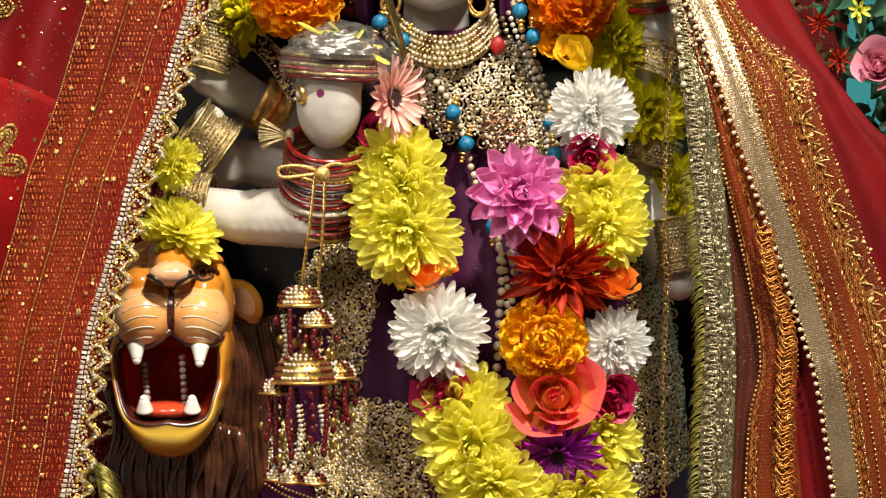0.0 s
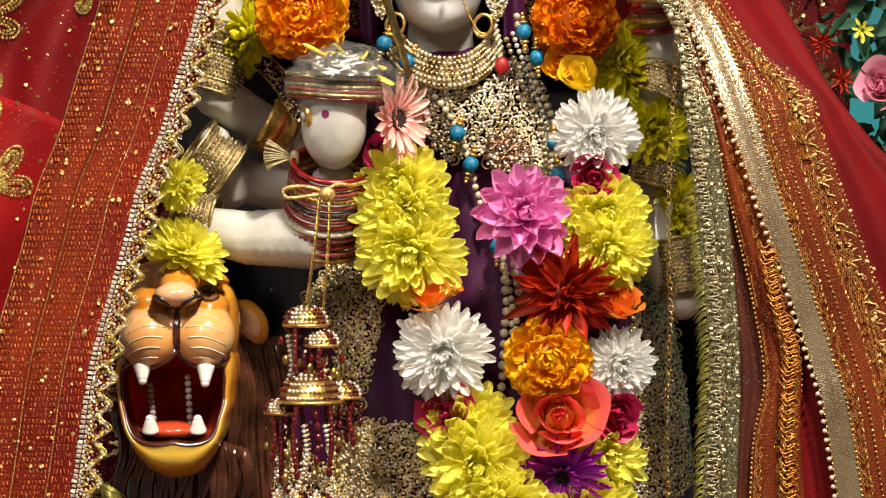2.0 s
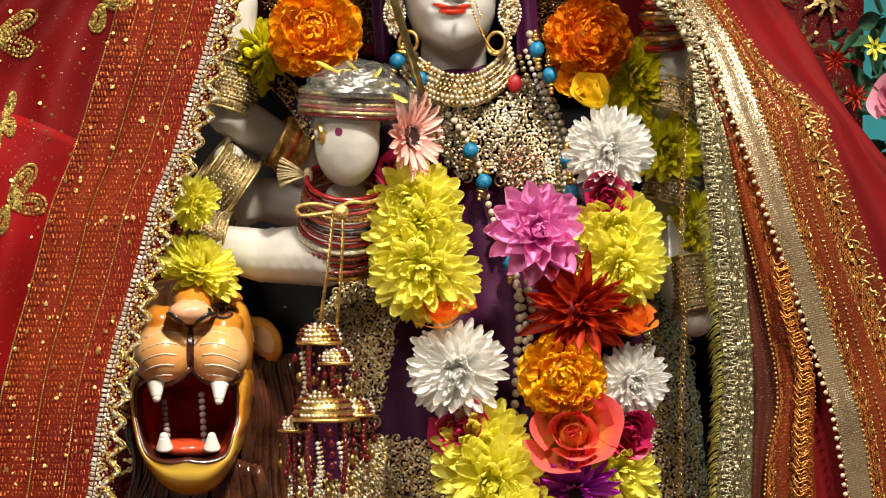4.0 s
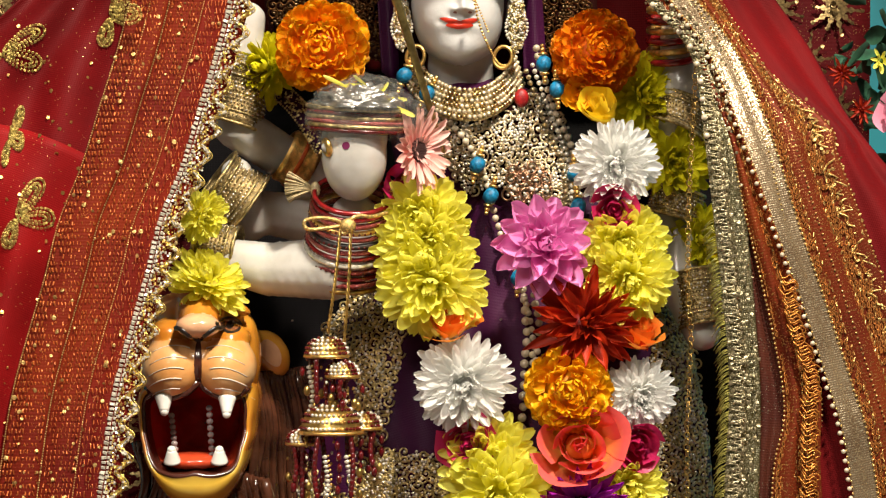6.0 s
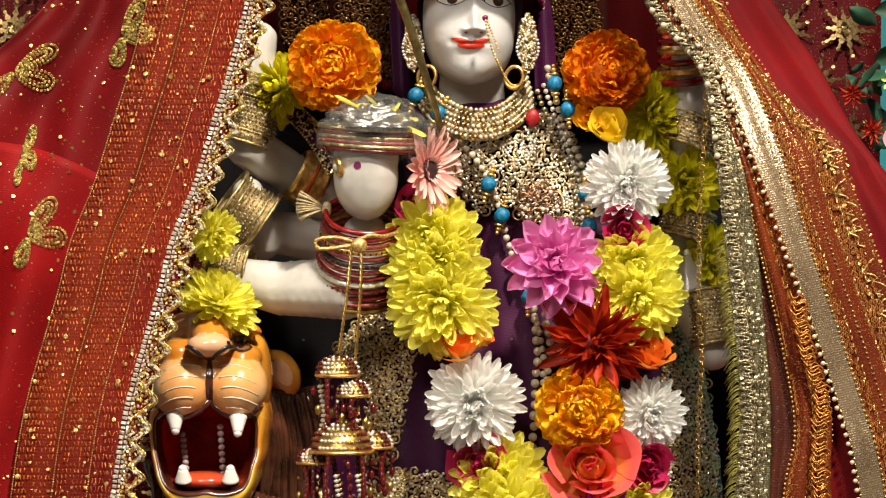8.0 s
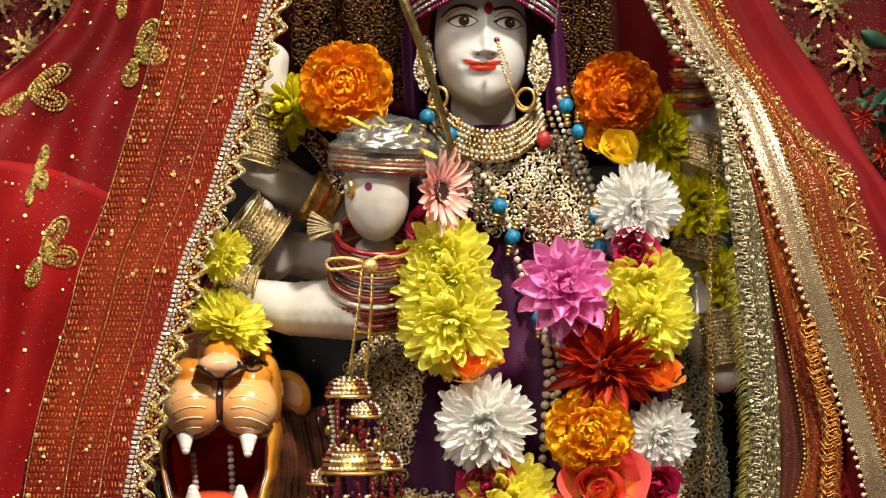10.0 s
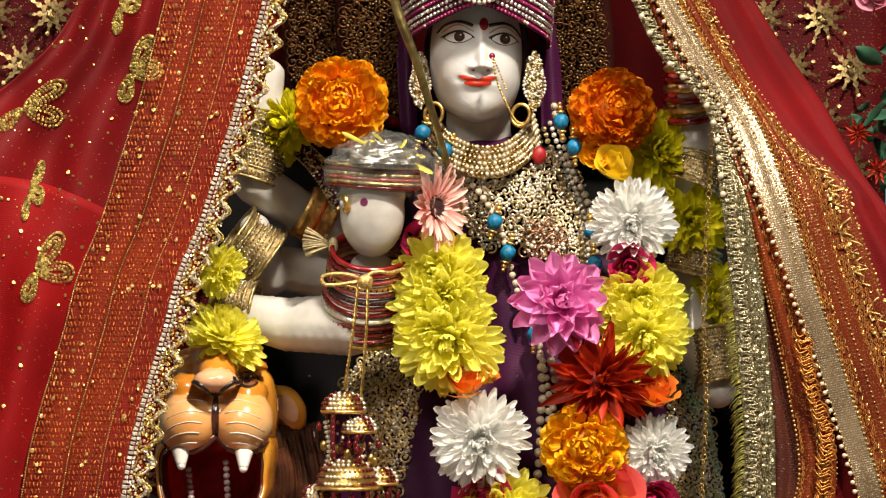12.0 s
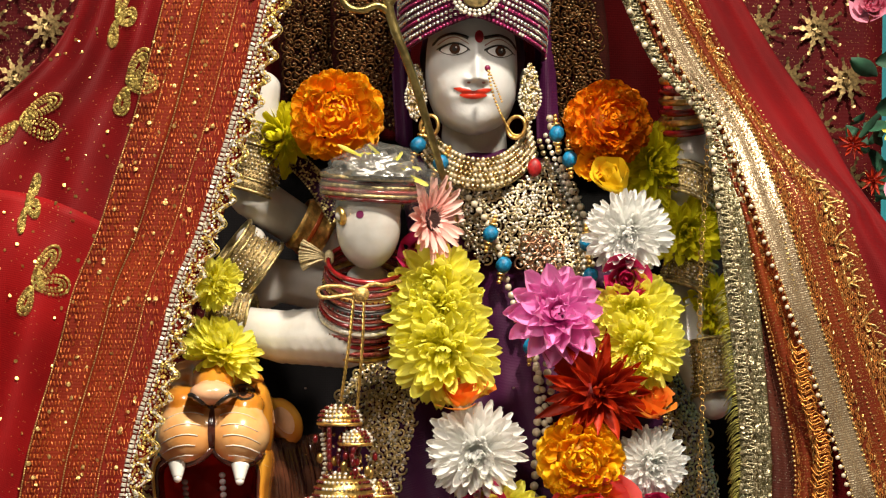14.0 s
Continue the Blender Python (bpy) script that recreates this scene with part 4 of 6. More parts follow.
rose("small yellow rose at the shoulder", PET_YROSE, (0.1424, 2.425, 1.4606), 0.0270001, 35, -20, 37, (0.85, 1, 1), 0.3)
rose("magenta rose behind the raised hand", PET_MAGENTA, (-0.0299, 2.385, 1.3968), 0.0230001, 0, 20, 38)
rose("orange rose at the shoulder", PET_ORANGE, (0.1242, 2.435, 1.4758), 0.0180001, 0, -20, 39)


# ---- drapes ----
STONE_LINE = [(-0.1525, 2.345, 1.63), (-0.1626, 2.34, 1.5868), (-0.1802, 2.335, 1.5137), (-0.1958, 2.33, 1.4611), (-0.2104, 2.325, 1.4115), (-0.2287, 2.32, 1.3645), (-0.2399, 2.315, 1.3177), (-0.2645, 2.305, 1.2247), (-0.2773, 2.295, 1.1326), (-0.2887, 2.29, 1.0636)]


def shifted(line, dx, dy=0.0):
    return [(x + dx, y + dy, z) for x, y, z in line]


left = thing("red_drape", "red net drape with orange gold woven bands and stone lace edge", "drape", (-0.35, BASE - 0.15, 0.9))
net_rows = sheet_places(shifted(STONE_LINE, -0.0825003, 0.004), [(-0.309, 2.375, 1.6336), (-0.3444, 2.355, 1.5598), (-0.4387, 2.325, 1.4632), (-0.4582, 2.305, 1.3225), (-0.4701, 2.295, 1.063)], 90, 50, 0.006, 2.2, 0.6, 0.012, 2.0)
v, f, uv = grid_mesh(net_rows)
part("net", thick(lay("net", v, f, M_RED_NET, uv), 0.001), left, "red net with gold sequins")
# below the fold the net lies double
fold_rows = net_rows[34:].copy()
for i, row in enumerate(fold_rows):
    row[:, 1] -= 0.0016
    row[:, 2] += 0.016 * np.sin(np.linspace(0, 3.0, len(row)) + 0.4) * max(0.0, 1 - i / 8)
v, f, uv = grid_mesh(fold_rows)
fold_me = thick(lay("net_fold", v, f, M_RED_DOUBLE, uv), 0.0008)
part("net_fold", fold_me, left, "second layer of red net")
for name, a, b, material, label in (("band", -170, -105, M_ORANGE_BAND, "orange woven gold band"), ("band", -106, -44, M_ORANGE_BAND, "fine orange gold mesh band"), ("strip", -45, 0, M_ORANGE_SHEER, "sheer orange strip")):
    v, f, uv = grid_mesh(sheet_places(shifted(STONE_LINE, a * 0.000500002, -0.001), shifted(STONE_LINE, b * 0.000500002, -0.003), 120, 10, 0.0012, 1.0, a))
    part(name, thick(lay(name, v, f, material, uv), 0.0012), left, label)

M_DARK_NET = cloth_mat("brown_net", (0.09, 0.022, 0.01), (0.05, 0.012, 0.008), 900, 0.6, 0, 0.04, 0.03, (0.7, 0.6, 0.45))
right = thing("red_drape", "red and gold drape with woven bands, tissue band and fringed lace", "drape", (0.35, BASE - 0.15, 0.9))
RED_OUT = [(0.2400, 2.425, 1.6389), (0.2810, 2.42, 1.5700), (0.3190, 2.415, 1.5150), (0.3470, 2.395, 1.4588), (0.3835, 2.375, 1.4076), (0.4304, 2.355, 1.353), (0.4673, 2.345, 1.2257), (0.476, 2.335, 1.0568)]
BAND_OUT = [(0.1986, 2.375, 1.6326), (0.2648, 2.365, 1.5088), (0.3265, 2.345, 1.4467), (0.333, 2.34, 1.423), (0.3514, 2.335, 1.3714), (0.3745, 2.33, 1.306), (0.4023, 2.325, 1.2266), (0.4298, 2.315, 1.0592)]
TISSUE_R = [(0.1694, 2.365, 1.6313), (0.2119, 2.36, 1.5602), (0.2505, 2.355, 1.5081), (0.2783, 2.335, 1.4367), (0.2985, 2.325, 1.3665), (0.3216, 2.32, 1.2967), (0.3437, 2.315, 1.227), (0.3563, 2.31, 1.1808), (0.3744, 2.305, 1.0604)]
TISSUE_L = [(0.1548, 2.36, 1.6306), (0.1902, 2.355, 1.5596), (0.2264, 2.35, 1.5076), (0.2529, 2.33, 1.4364), (0.2769, 2.32, 1.3664), (0.3013, 2.315, 1.2967), (0.323, 2.31, 1.2272), (0.3351, 2.305, 1.1811), (0.3527, 2.3, 1.061)]
BROWN_L = [(0.1504, 2.365, 1.6312), (0.1788, 2.36, 1.56), (0.2117, 2.355, 1.5079), (0.2407, 2.335, 1.4366), (0.2564, 2.325, 1.3663), (0.2774, 2.32, 1.2732), (0.2865, 2.315, 1.2082), (0.2769, 2.31, 1.1573), (0.2722, 2.305, 1.0602)]
BROWN_R = [(0.155, 2.363, 1.631), (0.1905, 2.358, 1.5599), (0.2267, 2.353, 1.5078), (0.2532, 2.333, 1.4365), (0.2772, 2.323, 1.3664), (0.3005, 2.319, 1.2966), (0.3157, 2.315, 1.2269), (0.3155, 2.31, 1.1574), (0.3233, 2.305, 1.0603)]
LACE_R = [(0.1487, 2.375, 1.6324), (0.1792, 2.365, 1.5605), (0.2212, 2.355, 1.508), (0.244, 2.335, 1.4366), (0.2561, 2.33, 1.3664), (0.2624, 2.325, 1.2963), (0.2669, 2.32, 1.2265), (0.2658, 2.315, 1.1569), (0.2612, 2.31, 1.0595)]
LACE_L = [(0.1365, 2.37, 1.6317), (0.1693, 2.36, 1.56), (0.2113, 2.35, 1.5076), (0.2215, 2.33, 1.4363), (0.2293, 2.325, 1.3662), (0.2367, 2.32, 1.2964), (0.2412, 2.315, 1.2267), (0.2373, 2.31, 1.1572), (0.2336, 2.305, 1.0601)]
for name, a, b, material, label, fold in (
        ("cloth", BAND_OUT, RED_OUT, M_RED_CLOTH, "plain red cloth", 0.005), ("band", TISSUE_R, BAND_OUT, M_BROWN_BAND, "orange brown woven gold band", 0.003),
        ("tissue", TISSUE_L, TISSUE_R, M_TISSUE, "shiny gold tissue band", 0.0007), ("under_cloth", shifted(LACE_R, -0.004, 0.012), shifted(TISSUE_R, 0, 0.012), M_RED_CLOTH, "red cloth under the bands", 0.003),
        ("band", BROWN_L, BROWN_R, M_BROWN_BAND, "orange brown woven gold band", 0.003), ("net", shifted(LACE_R, -0.004, 0.006), shifted(BROWN_L, 0.004, 0.006), M_DARK_NET, "sheer brown net with silver dots", 0.002), ("lace", LACE_L, LACE_R, M_LACE, "silver green metallic lace", 0.0015)):
    v, f, uv = grid_mesh(sheet_places(a, b, 110, 24, fold, 1.6, 0.4))
    part(name, thick(lay(name, v, f, material, uv), 0.0012), right, label)


# ---- drape trimmings ----
def quad_chip(heap, at, w, h, t, turn=0.0, slot=0, slope=(0.0, 0.0)):
    """A small faceted chip: a flat plate with bevelled sides, facing the front, turned by degrees."""
    c, s = math.cos(radians(turn)), math.sin(radians(turn))
    pts = []
    for k, dy in ((1.0, 0.0), (0.62, -t)):
        for a, b in ((-1, -1), (1, -1), (1, 1), (-1, 1)):
            x, z = a * w / 2 * k, b * h / 2 * k
            x, z = x * c - z * s, x * s + z * c
            pts.append((at[0] + x, at[1] + dy + slope[0] * x + slope[1] * z, at[2] + z))
    heap.add(pts, [[4, 5, 6, 7], [0, 1, 5, 4], [1, 2, 6, 5], [2, 3, 7, 6], [3, 0, 4, 7]], slot)


def disc(heap, at, r, rng, slot=0, n=7, tilt=0.5):
    """A sequin: a thin disc at a chance tilt, so that some catch the lamps."""
    nrm = Vector((rng.gauss(0, tilt), -1, rng.gauss(0, tilt))).normalized()
    q = Vector((0, 0, 1)).rotation_difference(nrm).to_matrix()
    a = [2 * math.pi * k / n for k in range(n)]
    v = [tuple(Vector(at) + q @ Vector((r * math.cos(t), r * math.sin(t), 0))) for t in a] + [tuple(Vector(at) + nrm * r * 0.3)]
    heap.add(v, [[k, (k + 1) % n, n] for k in range(n)], slot)


def bead_line(heap, pts, r, gap, slot=0, squash=1.0, fine=False):
    for p in spline(pts, max(2, int(length(pts) / gap))):
        heap.bead(p, (r, r * squash, r), slot, fine)


def loops(heap, a, b, columns, gap, wire, rng, slot=0):
    """Rows of small upright woven loops between two edge lines: each a thin link standing proud of the cloth."""
    n = int(length(a) / gap)
    A, B = spline(a, n), spline(b, n)
    for i in range(n):
        for k in range(columns):
            s = (k + 0.5 + rng.uniform(-0.12, 0.12)) / columns
            p = A[i] * (1 - s) + B[i] * s
            p[1] -= 0.0012
            if rng.random() < 0.82:
                if wire > 0.0012:
                    t = np.linspace(0, 2 * math.pi, 8, endpoint=False)
                    w, l, a = gap * 0.2 * rng.uniform(0.8, 1.15), gap * 0.5 * rng.uniform(0.8, 1.1), rng.uniform(-0.25, 0.25)
                    x, z = w * np.cos(t), l * np.sin(t)
                    heap.tube(np.stack([p[0] + x * math.cos(a) - z * math.sin(a), p[1] + 0 * t + rng.gauss(0, 0.15) * x, p[2] + x * math.sin(a) + z * math.cos(a)], 1), wire * 0.42, sides=4, slot=slot, closed=True)
                else:
                    quad_chip(heap, p, wire * rng.uniform(0.7, 1.2), gap * rng.uniform(0.55, 0.8), wire * 0.8, rng.uniform(-18, 18), slot, (rng.gauss(0, 0.35), rng.gauss(0, 0.35)))


M_BRIGHT_ZARI = mat("bright_gold_thread", (0.8, 0.58, 0.16), 0.28, 0.85, 0.3, 500, 0.4, 1500)
rng = random.Random(11)
h = Heap()
for line, wide in ((shifted(STONE_LINE, -0.001, -0.005), 1.0), (shifted(STONE_LINE, 0.0028, -0.005), 0.5)):
    p = spline(line, int(length(line) / 0.0040002))
    d = np.gradient(p, axis=0)
    for q, t in zip(p, d):
        quad_chip(h, q, 0.0044 * wide * rng.uniform(0.8, 1.1), 0.0034 * rng.uniform(0.75, 1.1), 0.0018, math.degrees(math.atan2(t[2], t[0])) + 90 + rng.uniform(-12, 12), 0, (rng.gauss(0, 0.4), rng.gauss(0, 0.4)))
part("stone_edging", h.mesh("stone_edging", M_CRYSTAL, False), left, "double row of square crystal stones", "stuff")
h = Heap()
wave_n = int(length(STONE_LINE) / 0.0011)
base_line = spline(STONE_LINE, wave_n)
phase = np.arange(wave_n) * 0.0011 / 0.0215 * 2 * math.pi
swing = 0.0150 + 0.0046 * np.sin(phase + 0.5 * np.sin(phase * 0.23)) + 0.0012 * np.sin(phase * 0.37)
for edge in (-0.0026, 0.0026):
    p = base_line + np.stack([swing + edge, 0 * phase - 0.004, 0 * phase], 1)
    h.tube(p, 0.0004, sides=5, n=wave_n, slot=0)
for k in range(wave_n):
    tilt_ = math.degrees(math.atan2(1.0, (swing[min(k + 1, wave_n - 1)] - swing[k - 1 if k else 0]) / 0.0022))
    quad_chip(h, base_line[k] + np.array((swing[k] + rng.uniform(-0.0006, 0.0006), -0.006, rng.uniform(-0.001, 0.001))), rng.uniform(0.0022, 0.005), rng.uniform(0.0014, 0.0024), 0.0018, tilt_ - 90 + rng.uniform(-30, 30), 1 if rng.random() < 0.55 else 0, (rng.gauss(0, 0.5), rng.gauss(0, 0.5)))
for edge, step in ((0.0050, 3), (0.0088, 4)):
    for k in range(0, wave_n, step):
        zig = 0.0012 * math.sin(phase[k] * 2)
        quad_chip(h, base_line[k] + np.array((edge + zig, -0.004, 0)), 0.002, 0.0026, 0.0012, rng.uniform(-25, 25), rng.randrange(2), (rng.gauss(0, 0.4), rng.gauss(0, 0.4)))
for k in range(1500):
    i = rng.randrange(wave_n)
    disc(h, base_line[i] + np.array((rng.uniform(0.003, 0.017), -0.004, 0)), rng.uniform(0.0006, 0.0012), rng, rng.randrange(2), 5, 0.6)
part("scalloped_lace", h.mesh("scalloped_lace", [M_BRIGHT_ZARI, M_CRYSTAL], False), left, "gold and crystal bead lace with scalloped edge", "stuff")
v, f, uv = grid_mesh(sheet_places(shifted(STONE_LINE, -0.00300001, -0.0045), shifted(STONE_LINE, 0.0150001, 0.0), 120, 5))
part("lace_backing", thick(lay("lace_backing", v, f, M_ORANGE_SHEER, uv), 0.0008), left)
h = Heap()
loops(h, shifted(STONE_LINE, -0.0840003, -0.002), shifted(STONE_LINE, -0.0540002, -0.003), 10, 0.00560003, 0.0012, rng)
loops(h, shifted(STONE_LINE, -0.0500002, -0.003), shifted(STONE_LINE, -0.0240001, -0.004), 8, 0.00450002, 0.0009, rng)
loops(h, shifted(STONE_LINE, -0.0210001, -0.003), shifted(STONE_LINE, -0.00300001, -0.004), 6, 0.00650002, 0.0007, rng)
part("loop_weave", h.mesh("loop_weave", M_ORANGE_ZARI, False), left, "copper gold woven loops", "stuff")
h = Heap()
for off in (-46, -104, -136, -170):
    bead_line(h, shifted(STONE_LINE, off * 0.000500002, -0.0028), 0.0008, 0.00200001)
for k in range(170):
    z = rng.choice(STONE_LINE[:-1])
    p = spline(STONE_LINE, 200)[rng.randrange(200)] + np.array((0.000500002 * rng.uniform(-170, -4), -0.005, 0))
    disc(h, p, rng.uniform(0.001, 0.0022), rng, tilt=0.45)
part("gold_edging", h.mesh("gold_edging", M_ZARI), left, "gold bead lines", "stuff")
# sequins over the red net
net_ob = [o for o in left.children if o.name.startswith("net")][0]
_nv = [v.co[:] for v in net_ob.data.vertices]
net_tree = BVHTree.FromPolygons(_nv + [v.co[:] for v in fold_me.vertices], [p.vertices[:] for p in net_ob.data.polygons] + [[k + len(_nv) for k in p.vertices] for p in fold_me.polygons])
h = Heap()
for k in range(560):
    x, z = rng.uniform(-0.5, -0.16), rng.uniform(1.02, 1.62)
    y = front_of(net_tree, x, z, 0)
    if y:
        disc(h, (x, y - 0.0008, z), rng.choice((0.001, 0.0013, 0.0018)), rng, tilt=0.45)
part("sequin_scatter", h.mesh("sequin_scatter", M_GOLD), left, "scattered gold sequins", "stuff")


M_OLIVE = mat("olive_gold_sequin", (0.34, 0.25, 0.06), 0.35, 0.6, 0.35, 300)


def ring_sequin(heap, at, r, chance, tilt=0.3):
    """A flat sequin with a hole in its middle, at a chance tilt."""
    nrm = Vector((chance.gauss(0, tilt), -1, chance.gauss(0, tilt))).normalized()
    q = Vector((0, 0, 1)).rotation_difference(nrm).to_matrix()
    v = []
    for k, up in ((1.0, 0.0), (0.72, 0.25), (0.36, 0.1)):
        v += [tuple(Vector(at) + q @ Vector((k * r * math.cos(t), k * r * math.sin(t), up * r))) for t in np.linspace(0, 2 * math.pi, 8, endpoint=False)]
    heap.add(v, [[8 * a + i, 8 * a + (i + 1) % 8, 8 * a + 8 + (i + 1) % 8, 8 * a + 8 + i] for a in (0, 1) for i in range(8)])


def applique(at, size, turn, squeeze=1.0):
    """A sprig of three leaves worked in rows of ring sequins, sewn on the net."""
    h = Heap()
    r = 0.0013
    for lean, L, W in ((62, 1.0, 0.34), (4, 0.78, 0.42), (-105, 0.68, 0.3)):
        a0 = radians(turn + lean)
        for fill in (1.0, 0.62, 0.3):
            n = max(5, int(2.1 * L * size * (0.35 + 0.65 * fill) / (1.55 * r)))
            for k in range(n):
                t = 2 * math.pi * k / n
                l, w = L * (0.53 - 0.47 * math.cos(t) * (0.35 + 0.65 * fill)), W / 2 * math.sin(t) * fill * (1 - 0.35 * math.cos(t))
                x, z = (l * math.cos(a0) - w * math.sin(a0)) * squeeze, l * math.sin(a0) + w * math.cos(a0)
                p = (at[0] + x * size, at[2] + z * size)
                ring_sequin(h, (p[0], front_of(net_tree, p[0], p[1], at[1]) - 0.0012 - rng.uniform(0, 0.0008), p[1]), r, rng)
    part("applique", h.mesh("applique", M_OLIVE), left, "leaf sprig of gold ring sequins")


for at, size, turn, squeeze in (((-0.2735, 2.32, 1.5354), 0.036, 0, 1.0), ((-0.3476, 2.315, 1.3677), 0.038, -4, 1.0), ((-0.3640, 2.325, 1.5060), 0.036, -25, 1.2), ((-0.3560, 2.32, 1.4330), 0.034, -8, 0.45), ((-0.2850, 2.33, 1.5930), 0.034, 4, 0.7)):
    applique(at, size, turn, squeeze)

# right drape: pearls, loops, rope, fringe
h = Heap()
loops(h, TISSUE_R, BAND_OUT, 15, 0.00480002, 0.0014, rng)
loops(h, shifted(TISSUE_R, 0.004), shifted(BAND_OUT, -0.004), 5, 0.00600002, 0.0012, rng, 1)
loops(h, shifted(BROWN_L, 0.00200001, 0), [tuple(a) for a in spline(shifted(BROWN_L, 0.0310001, 0.0), 9)], 9, 0.00480002, 0.0014, rng)
loops(h, shifted(BROWN_L, 0.00400002, 0), [tuple(a) for a in spline(shifted(BROWN_L, 0.0290001, 0.0), 9)], 3, 0.00650002, 0.0012, rng, 1)
part("loop_weave", h.mesh("loop_weave", [mat("copper_zari", (0.5, 0.22, 0.06), 0.34, 0.6, 0.4, 500, 0.3, 1500), M_ZARI], False), right, "copper gold woven loops", "stuff")
h = Heap()
for line, r, gap in ((shifted(TISSUE_R, 0, -0.003), 0.0013, 9), (shifted(TISSUE_L, 0, -0.003), 0.0012, 10), (shifted(BAND_OUT, 0, -0.003), 0.0013, 9), (shifted(BROWN_L, 0, -0.002), 0.0012, 8), (shifted(TISSUE_R, 0.0170001, -0.002), 0.001, 9), (shifted(BROWN_L, 0.0310001, -0.003), 0.001, 9)):
    bead_line(h, line, r, gap * 0.000500002)
for k in range(90):
    p, q = spline(BAND_OUT, 91)[k], spline(BAND_OUT, 91)[k + 1]
    wob = 0.009 * math.sin(k * 1.25)
    h.tube([p + (wob - 0.009, -0.003, 0), (p + q) / 2 + (0.006 * math.cos(k * 1.9) - 0.009, -0.005, 0), q + (0.009 * math.sin((k + 1) * 1.25) - 0.009, -0.003, 0)], 0.0009, sides=5, n=5)
    for j in range(3):
        disc(h, p + np.array((rng.uniform(-0.02, 0.002), -0.004, rng.uniform(-0.004, 0.004))), rng.uniform(0.0012, 0.002), rng, tilt=0.5)
part("gold_edging", h.mesh("gold_edging", M_ZARI), right, "gold bead lines and looped edge braid", "stuff")
h = Heap()
bead_line(h, shifted(LACE_L[:4], 0.00200001, -0.004), 0.00275001, 0.0140001, 0, 1, True)
bead_line(h, shifted(TISSUE_L[4:], -0.00250001, -0.004), 0.00210001, 0.00750003, 0, 1, True)
bead_line(h, shifted(TISSUE_L[:5], -0.00250001, -0.004), 0.00200001, 0.01, 0, 1, True)
part("pearl_edging", h.mesh("pearl_edging", M_PEARL), right, "small pearl beads along the bands", "stuff")
h = Heap()
rope = spline([(0.2885, 2.31, 1.32), (0.293, 2.307, 1.283), (0.3069, 2.305, 1.2367), (0.3047, 2.3, 1.1814), (0.3057, 2.295, 1.0615)], 150)
for k in range(0, 148, 2):
    a = rope[k] + np.array((rng.uniform(-0.0015, 0.0015), 0, rng.uniform(-0.001, 0.001)))
    h.tube([a + (-0.00550002 - 0.001 * (k % 3), -0.001, 0.00450002), a + (-0.00250001, -0.005, -0.00200001), a + (0.00300001, -0.005, 0.00150001), a + (0.00500002 + 0.001 * (k % 5), -0.001, -0.00350001), a + (0, -0.002, -0.00650002)], 0.0007, sides=5, n=9)
part("rope_braid", h.mesh("rope_braid", mat("orange_gold_cord", (0.55, 0.22, 0.04), 0.35, 0.65, 0.4, 300, 0.3, 900)), right, "orange gold looped rope braid", "stuff")
h = Heap()
n = int(length(LACE_L) / 0.011)
A, B, C = spline(shifted(LACE_L, 0.00300001, -0.002), n * 2 + 1), spline(shifted(LACE_L, 0.013, -0.003), n * 2 + 1), spline(shifted(LACE_L, 0.0230001, -0.003), n * 2 + 1)
for k in range(0, 2 * n - 1):
    h.tube([A[k] + (-0.00300001 * (k % 2), 0, 0), B[k] * 0.5 + B[k + 1] * 0.5, A[k + 1] + (-0.00300001 * ((k + 1) % 2), 0, 0)], 0.0007, sides=5, n=6)
    for line in (A, B, C):
        disc(h, line[k] + np.array((rng.uniform(-0.003, 0.003), -0.001, rng.uniform(-0.004, 0.004))), rng.uniform(0.001, 0.002), rng, tilt=0.6)
for k in range(1100):
    i = rng.randrange(len(B))
    s = rng.random()
    quad_chip(h, A[i] * (1 - s) + C[i] * s + (0, -0.001, 0), 0.0009, 0.0032, 0.0008, rng.uniform(-12, 12), 0, (rng.gauss(0, 0.4), rng.gauss(0, 0.4)))
part("lace_braid", h.mesh("lace_braid", mat("silver_zari", (0.4, 0.35, 0.22), 0.35, 0.8, 0.35, 500, 0.3, 1500)), right, "silver gold scalloped lace braid", "stuff")
h = Heap()
for p in spline(LACE_L[4:], 330):
    top = p + np.array((0.002, 0.001, rng.uniform(-0.002, 0.002)))
    L = rng.uniform(0.008, 0.0125)
    h.tube([top, top + np.array((-L * 0.6, -0.001 * rng.random(), -L * 0.25)), top + np.array((-L * rng.uniform(0.9, 1.1), rng.uniform(-0.002, 0.002), -L * rng.uniform(0.5, 1.0)))], 0.00045, 0.0003, sides=3, n=4)
part("fringe", h.mesh("fringe", M_FRINGE), right, "short olive gold thread fringe", "stuff")

# ---- brocade motifs ----
h = Heap()
for k in range(10):
    a = 2 * math.pi * k / 10
    L = 0.021 if k % 2 else 0.026
    c, s = math.cos(a), math.sin(a)
    for t in (0.35, 0.62, 0.9):
        w = 0.0058 * (1.2 - t)
        x, z = L * t * c, L * t * s
        h.add([(x - 0.0055 * c, -0.0006, z - 0.0055 * s), (x - w * s, -0.0022, z + w * c), (x + 0.0055 * c, -0.0006, z + 0.0055 * s), (x + w * s, -0.001, z - w * c)], [[0, 3, 2, 1]])
    disc(h, (L * 1.08 * c, -0.002, L * 1.08 * s), 0.0024, rng, tilt=0.5)
for k in range(8):
    disc(h, (rng.uniform(-0.006, 0.006), -0.003, rng.uniform(-0.006, 0.006)), 0.003, rng, tilt=0.6)
